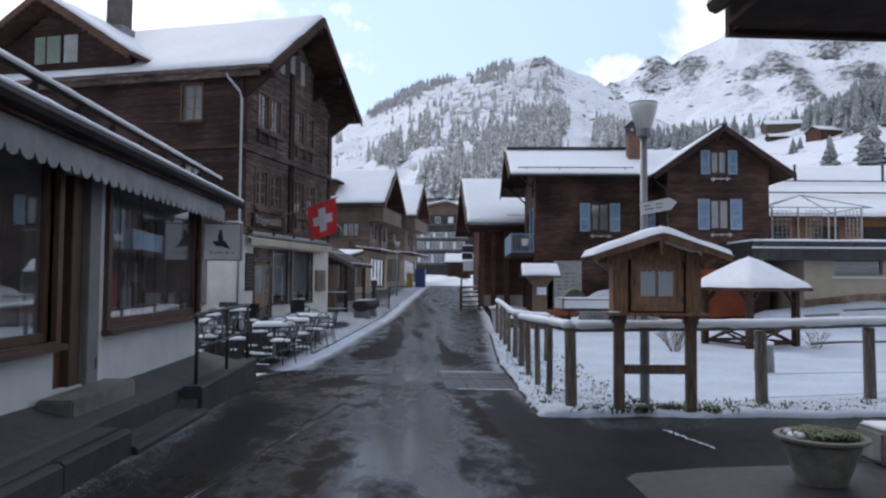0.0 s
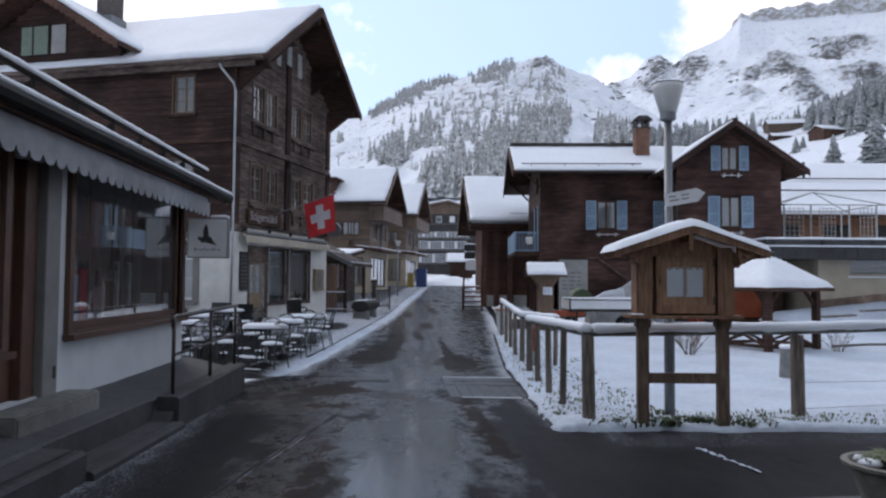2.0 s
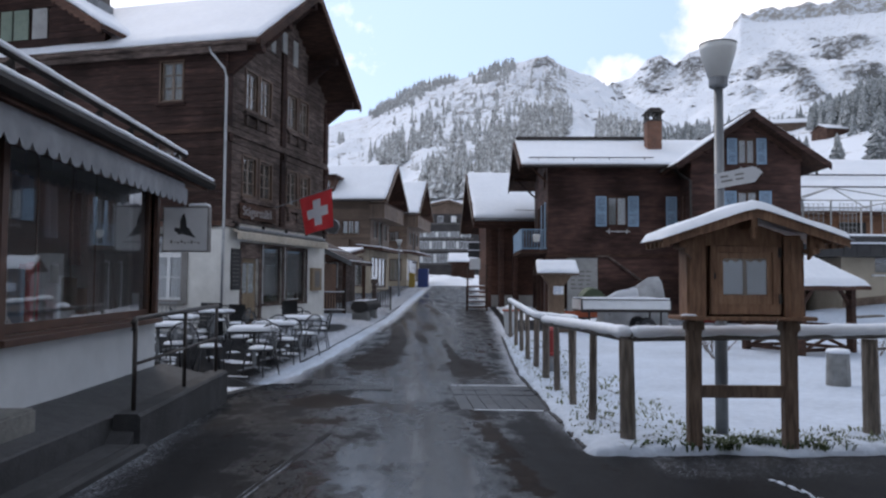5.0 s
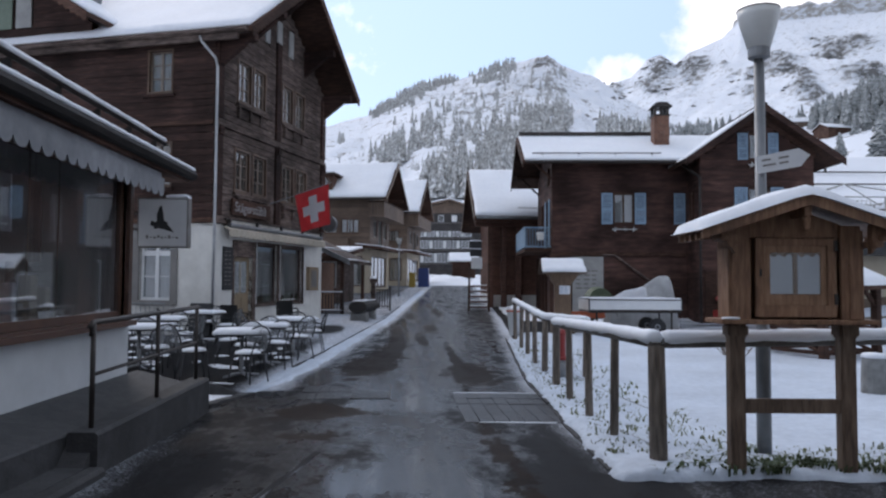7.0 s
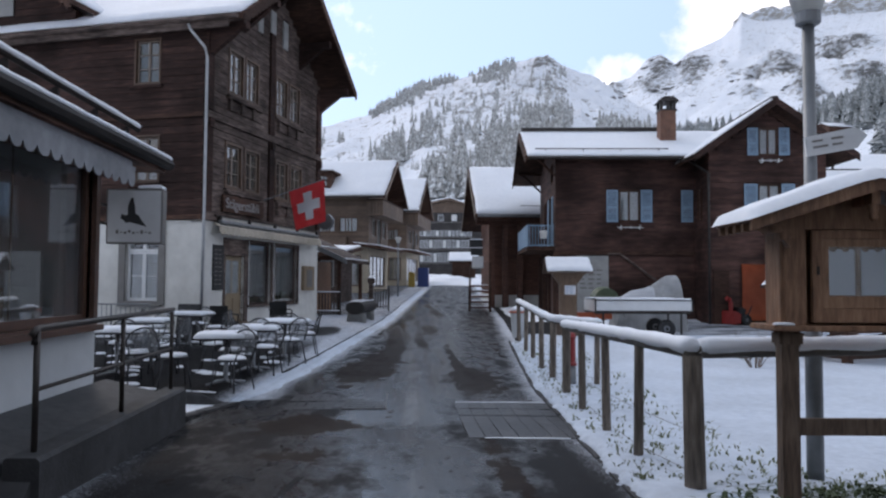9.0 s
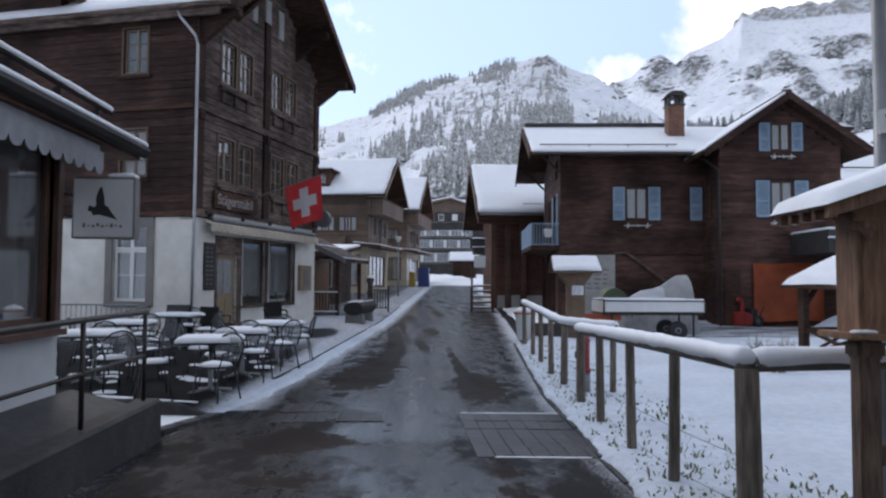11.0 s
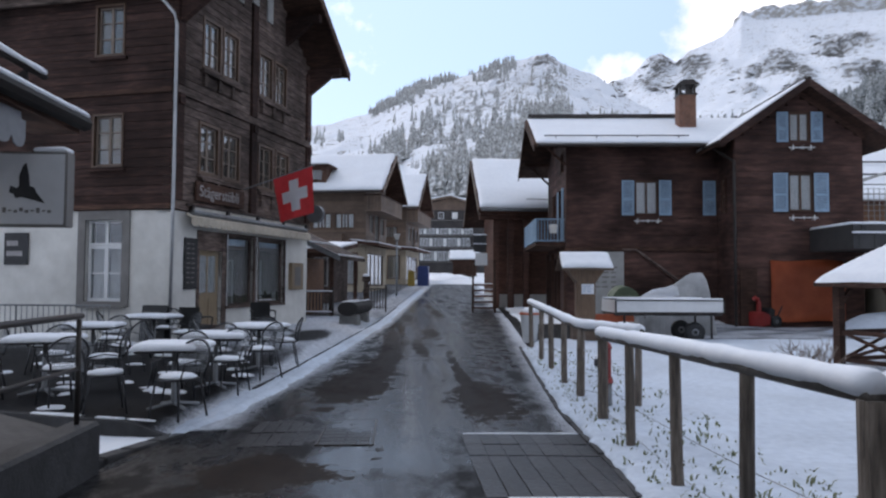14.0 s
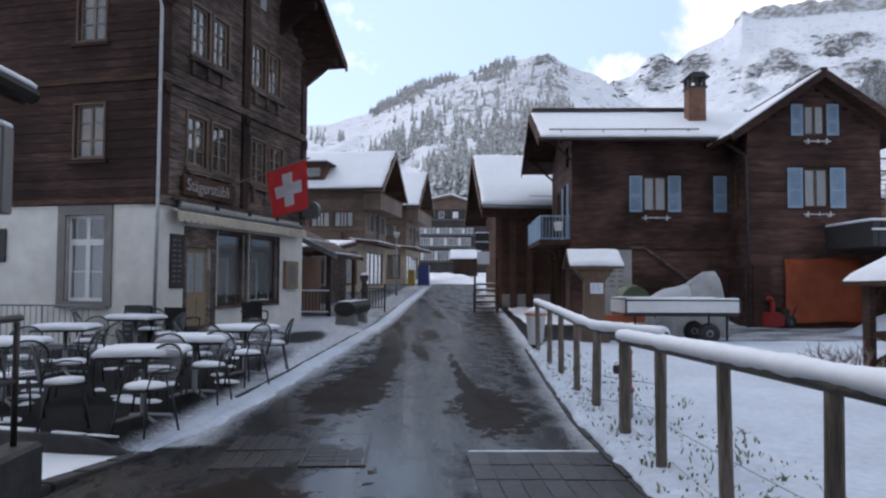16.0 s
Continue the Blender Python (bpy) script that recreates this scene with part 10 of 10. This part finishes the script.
def road_joint(pts, half):
    """A sunken joint in the asphalt, filled with dark tar: a narrow ragged band."""
    bm = bmesh.new()
    prev = None
    n = 70
    for k in range(n + 1):
        s = k / n * (len(pts) - 1)
        i = min(int(s), len(pts) - 2)
        x, y = (a + (b - a) * (s - i) for a, b in zip(pts[i], pts[i + 1]))
        x += 0.025 * noise.noise(Vector((y * 1.3, 1, 0)))
        w = half * (1 + 0.5 * noise.noise(Vector((y * 3.1, 5, 0))))
        u = (x - road_x(y)) / (ROAD_HALF + 0.25)
        z = road_z(y) + 0.03 * (1 - u * u) + 0.008 * noise.noise(Vector((x, y * 0.5, 0)))
        row = [bm.verts.new((x + q * w, y, z + h)) for q, h in ((-1.6, -0.004), (-1.0, 0.008), (-0.5, 0.0045), (0.5, 0.0045), (1.0, 0.008), (1.6, -0.004))]
        if prev:
            for a, b, c, d in zip(prev, prev[1:], row[1:], row):
                bm.faces.new((a, b, c, d))
        prev = row
    slush = bm.verts.layers.float.new("slush")
    for k, v in enumerate(bm.verts):
        v[slush] = (0.10, 0.30, 0.0, 0.0, 0.26, 0.10)[k % 6] + 0.16 * noise.noise(v.co * 2.3)
    structure("road_joint", bm, ASPHALT, "dark joint with pale gritty edges running along the asphalt", smooth=True)


road_joint(((-1.62, 5.0), (-1.32, 6.9), (-1.02, 9.0), (-0.80, 10.4)), 0.024)


def build_drain_cover():
    c = thing("drain_cover", pose(-0.465, 14.0, road_z(14.6) + 0.026), "rectangular framed cover of small slats in the asphalt", "drain cover")
    for q in ((-0.30, 0, 0.30, 0.03), (-0.30, 1.32, 0.30, 1.35), (-0.30, 0.03, -0.275, 1.32), (0.275, 0.03, 0.30, 1.32)):
        bm = bmesh.new()
        box(bm, q[0], q[1], -0.03, q[2], q[3], 0.012)
        part("frame_bar", bm, DARK_METAL, c)
    for i in range(4):
        for j in range(8):
            piece("slat", WET_PAVER, c, pose(-0.268 + i * 0.135, 0.045 + j * 0.159, -0.03), (0.118, 0.14, 0.036))


build_drain_cover()
bm = bmesh.new()
for a, b in (((0.8, 14.54), (2.1, 14.58)), ((0.95, 12.10), (1.9, 12.12))):
    snow_roll(bm, [(a[0], a[1], road_z(a[1]) + 0.03), (b[0], b[1], road_z(b[1]) + 0.012)], 0.02, 6, 0.04, a[0], 0.35)
tagged(part("snow_seam", bm, SNOW, None, "thin lines of snow left along the pavers", smooth=True), category="snow", kind="stuff")


# ---- shop display ----
def build_display(y0, y1, seed, panels):
    rnd = random.Random(seed)
    d = thing("display_table", pose(-4.2, y0, 0.3), "shop display table with small goods", "table")
    bm = bmesh.new()
    box(bm, -0.3, 0, 0.55, 0.3, y1 - y0, 0.6)
    part("tabletop", bm, DOOR_WOOD, d)
    for y in (0.1, y1 - y0 - 0.16):
        bm = bmesh.new()
        box(bm, -0.25, y, 0, 0.25, y + 0.06, 0.55)
        part("leg", bm, DOOR_WOOD, d)
    # invented white boards behind the goods, added to brighten the dark window
    for a, b, h in panels:
        bm = bmesh.new()
        box(bm, -0.42, a - y0, 0.0, -0.38, b - y0, h)
        part("back_panel", bm, SIGN_WHITE, d, "pale panel added to lighten the shop window")
    k = int((y1 - y0) / 0.2)
    for i in range(k):
        y = y0 + 0.12 + i * 0.2
        h = rnd.uniform(0.12, 0.75)
        bm = bmesh.new()
        mt = rnd.choice([PAPER, CURTAIN, BLUE_PAINT, RED_CLOTH, WHITE_PAINT, DOOR_WOOD, GREY_PAINT])
        if rnd.random() < 0.45:
            lathe(bm, [(0.06, 0), (0.09, h * 0.3), (0.04, h * 0.8), (0.05, h)], 12)
            solid("vase", bm, mt, "small vase on the display table", "vase", "goods in the shop", m=pose(-4.2 + rnd.uniform(-0.15, 0.15), y, 0.9))
        else:
            w = rnd.uniform(0.1, 0.2)
            box(bm, -0.06, -w / 2, 0, 0.06, w / 2, h)
            solid("gift_box", bm, mt, "small carton on the display table", "box", "goods in the shop", bevel=0.008, m=pose(-4.2 + rnd.uniform(-0.15, 0.15), y, 0.9, 0, 0, rnd.uniform(-30, 30)))


build_display(8.9, 12.2, 3, ((9.0, 10.3, 1.25), (10.9, 12.2, 1.0)))
build_display(3.4, 7.2, 7, ((3.6, 5.2, 1.2), (5.6, 7.2, 1.5)))


def build_shelf(y0):
    s = thing("shelf", pose(-6.6, y0, 0.3), "pale wooden shelf with goods along the shop wall", "shelf")
    for z in (0.3, 0.8, 1.3, 1.8):
        bm = bmesh.new()
        box(bm, -0.2, 0, z, 0.2, 2.4, z + 0.04)
        part("board", bm, CURTAIN, s)
    for y in (0.0, 2.36):
        bm = bmesh.new()
        box(bm, -0.2, y, 0, 0.2, y + 0.04, 2.2)
        part("side", bm, CURTAIN, s)


for y in (9.6, 6.8, 3.5):
    build_shelf(y)


# slim stands for the goods
for y in (9.35, 10.15, 10.95, 11.6, 4.2, 5.6, 6.6):
    bm = bmesh.new()
    tube(bm, [(-3.86, y, 0.28), (-3.86, y, 2.86)], 0.011, 8)
    lathe(bm, [(0.07, 0.30), (0.07, 0.315), (0.015, 0.33)], 12, (-3.86, y, 0))
    solid("display_rod", bm, DOOR_WOOD, "slim brass-coloured rod standing in the shop window", "rod", "rods in the shop", smooth=True)


# hanging goods
for y, z, w, h, mt, label in ((9.15, 1.75, 0.35, 0.45, RED_CLOTH, "red cloth hanging in the shop window"), (10.0, 2.05, 0.5, 0.5, BLUE_PAINT, "blue cloth hanging in the shop window"),
                              (10.7, 1.9, 0.3, 0.6, WHITE_CLOTH, "white cloth hanging in the shop window"), (11.3, 1.6, 0.32, 0.9, BROWN_TIMBER, "brown cloth hanging in the shop window"), (11.8, 1.85, 0.3, 0.55, CURTAIN, "cream cloth hanging in the shop window"),
                              (9.6, 1.6, 0.28, 0.9, SLATE, "dark cloth hanging in the shop window"), (5.2, 1.7, 0.4, 0.8, RED_CLOTH, "red cloth hanging in the shop window"), (3.6, 1.9, 0.4, 0.6, CURTAIN, "cream cloth hanging in the shop window"), (6.85, 1.75, 0.35, 0.75, SLATE, "dark cloth hanging in the shop window"), (6.2, 1.8, 0.5, 0.6, WHITE_CLOTH, "white cloth hanging in the shop window"), (4.4, 1.8, 0.45, 0.7, BLUE_PAINT, "blue cloth hanging in the shop window")):
    bm = bmesh.new()
    k = 12
    row = []
    for i in range(k + 1):
        u = i / k
        dx = 0.03 * math.sin(u * 11)
        row.append((bm.verts.new((-4.05 + dx, y + w * u, z + h)), bm.verts.new((-4.05 + dx * 1.6, y + w * u, z))))
    for a, b in zip(row, row[1:]):
        bm.faces.new((a[0], b[0], b[1], a[1]))
    bmesh.ops.solidify(bm, geom=bm.faces[:], thickness=0.008)
    tube(bm, [(-4.05, y + w / 2, z + h), (-4.05, y + w / 2, 2.9)], 0.004, 4)
    solid("hanging_cloth", bm, mt, label, "cloth", "goods in the shop")
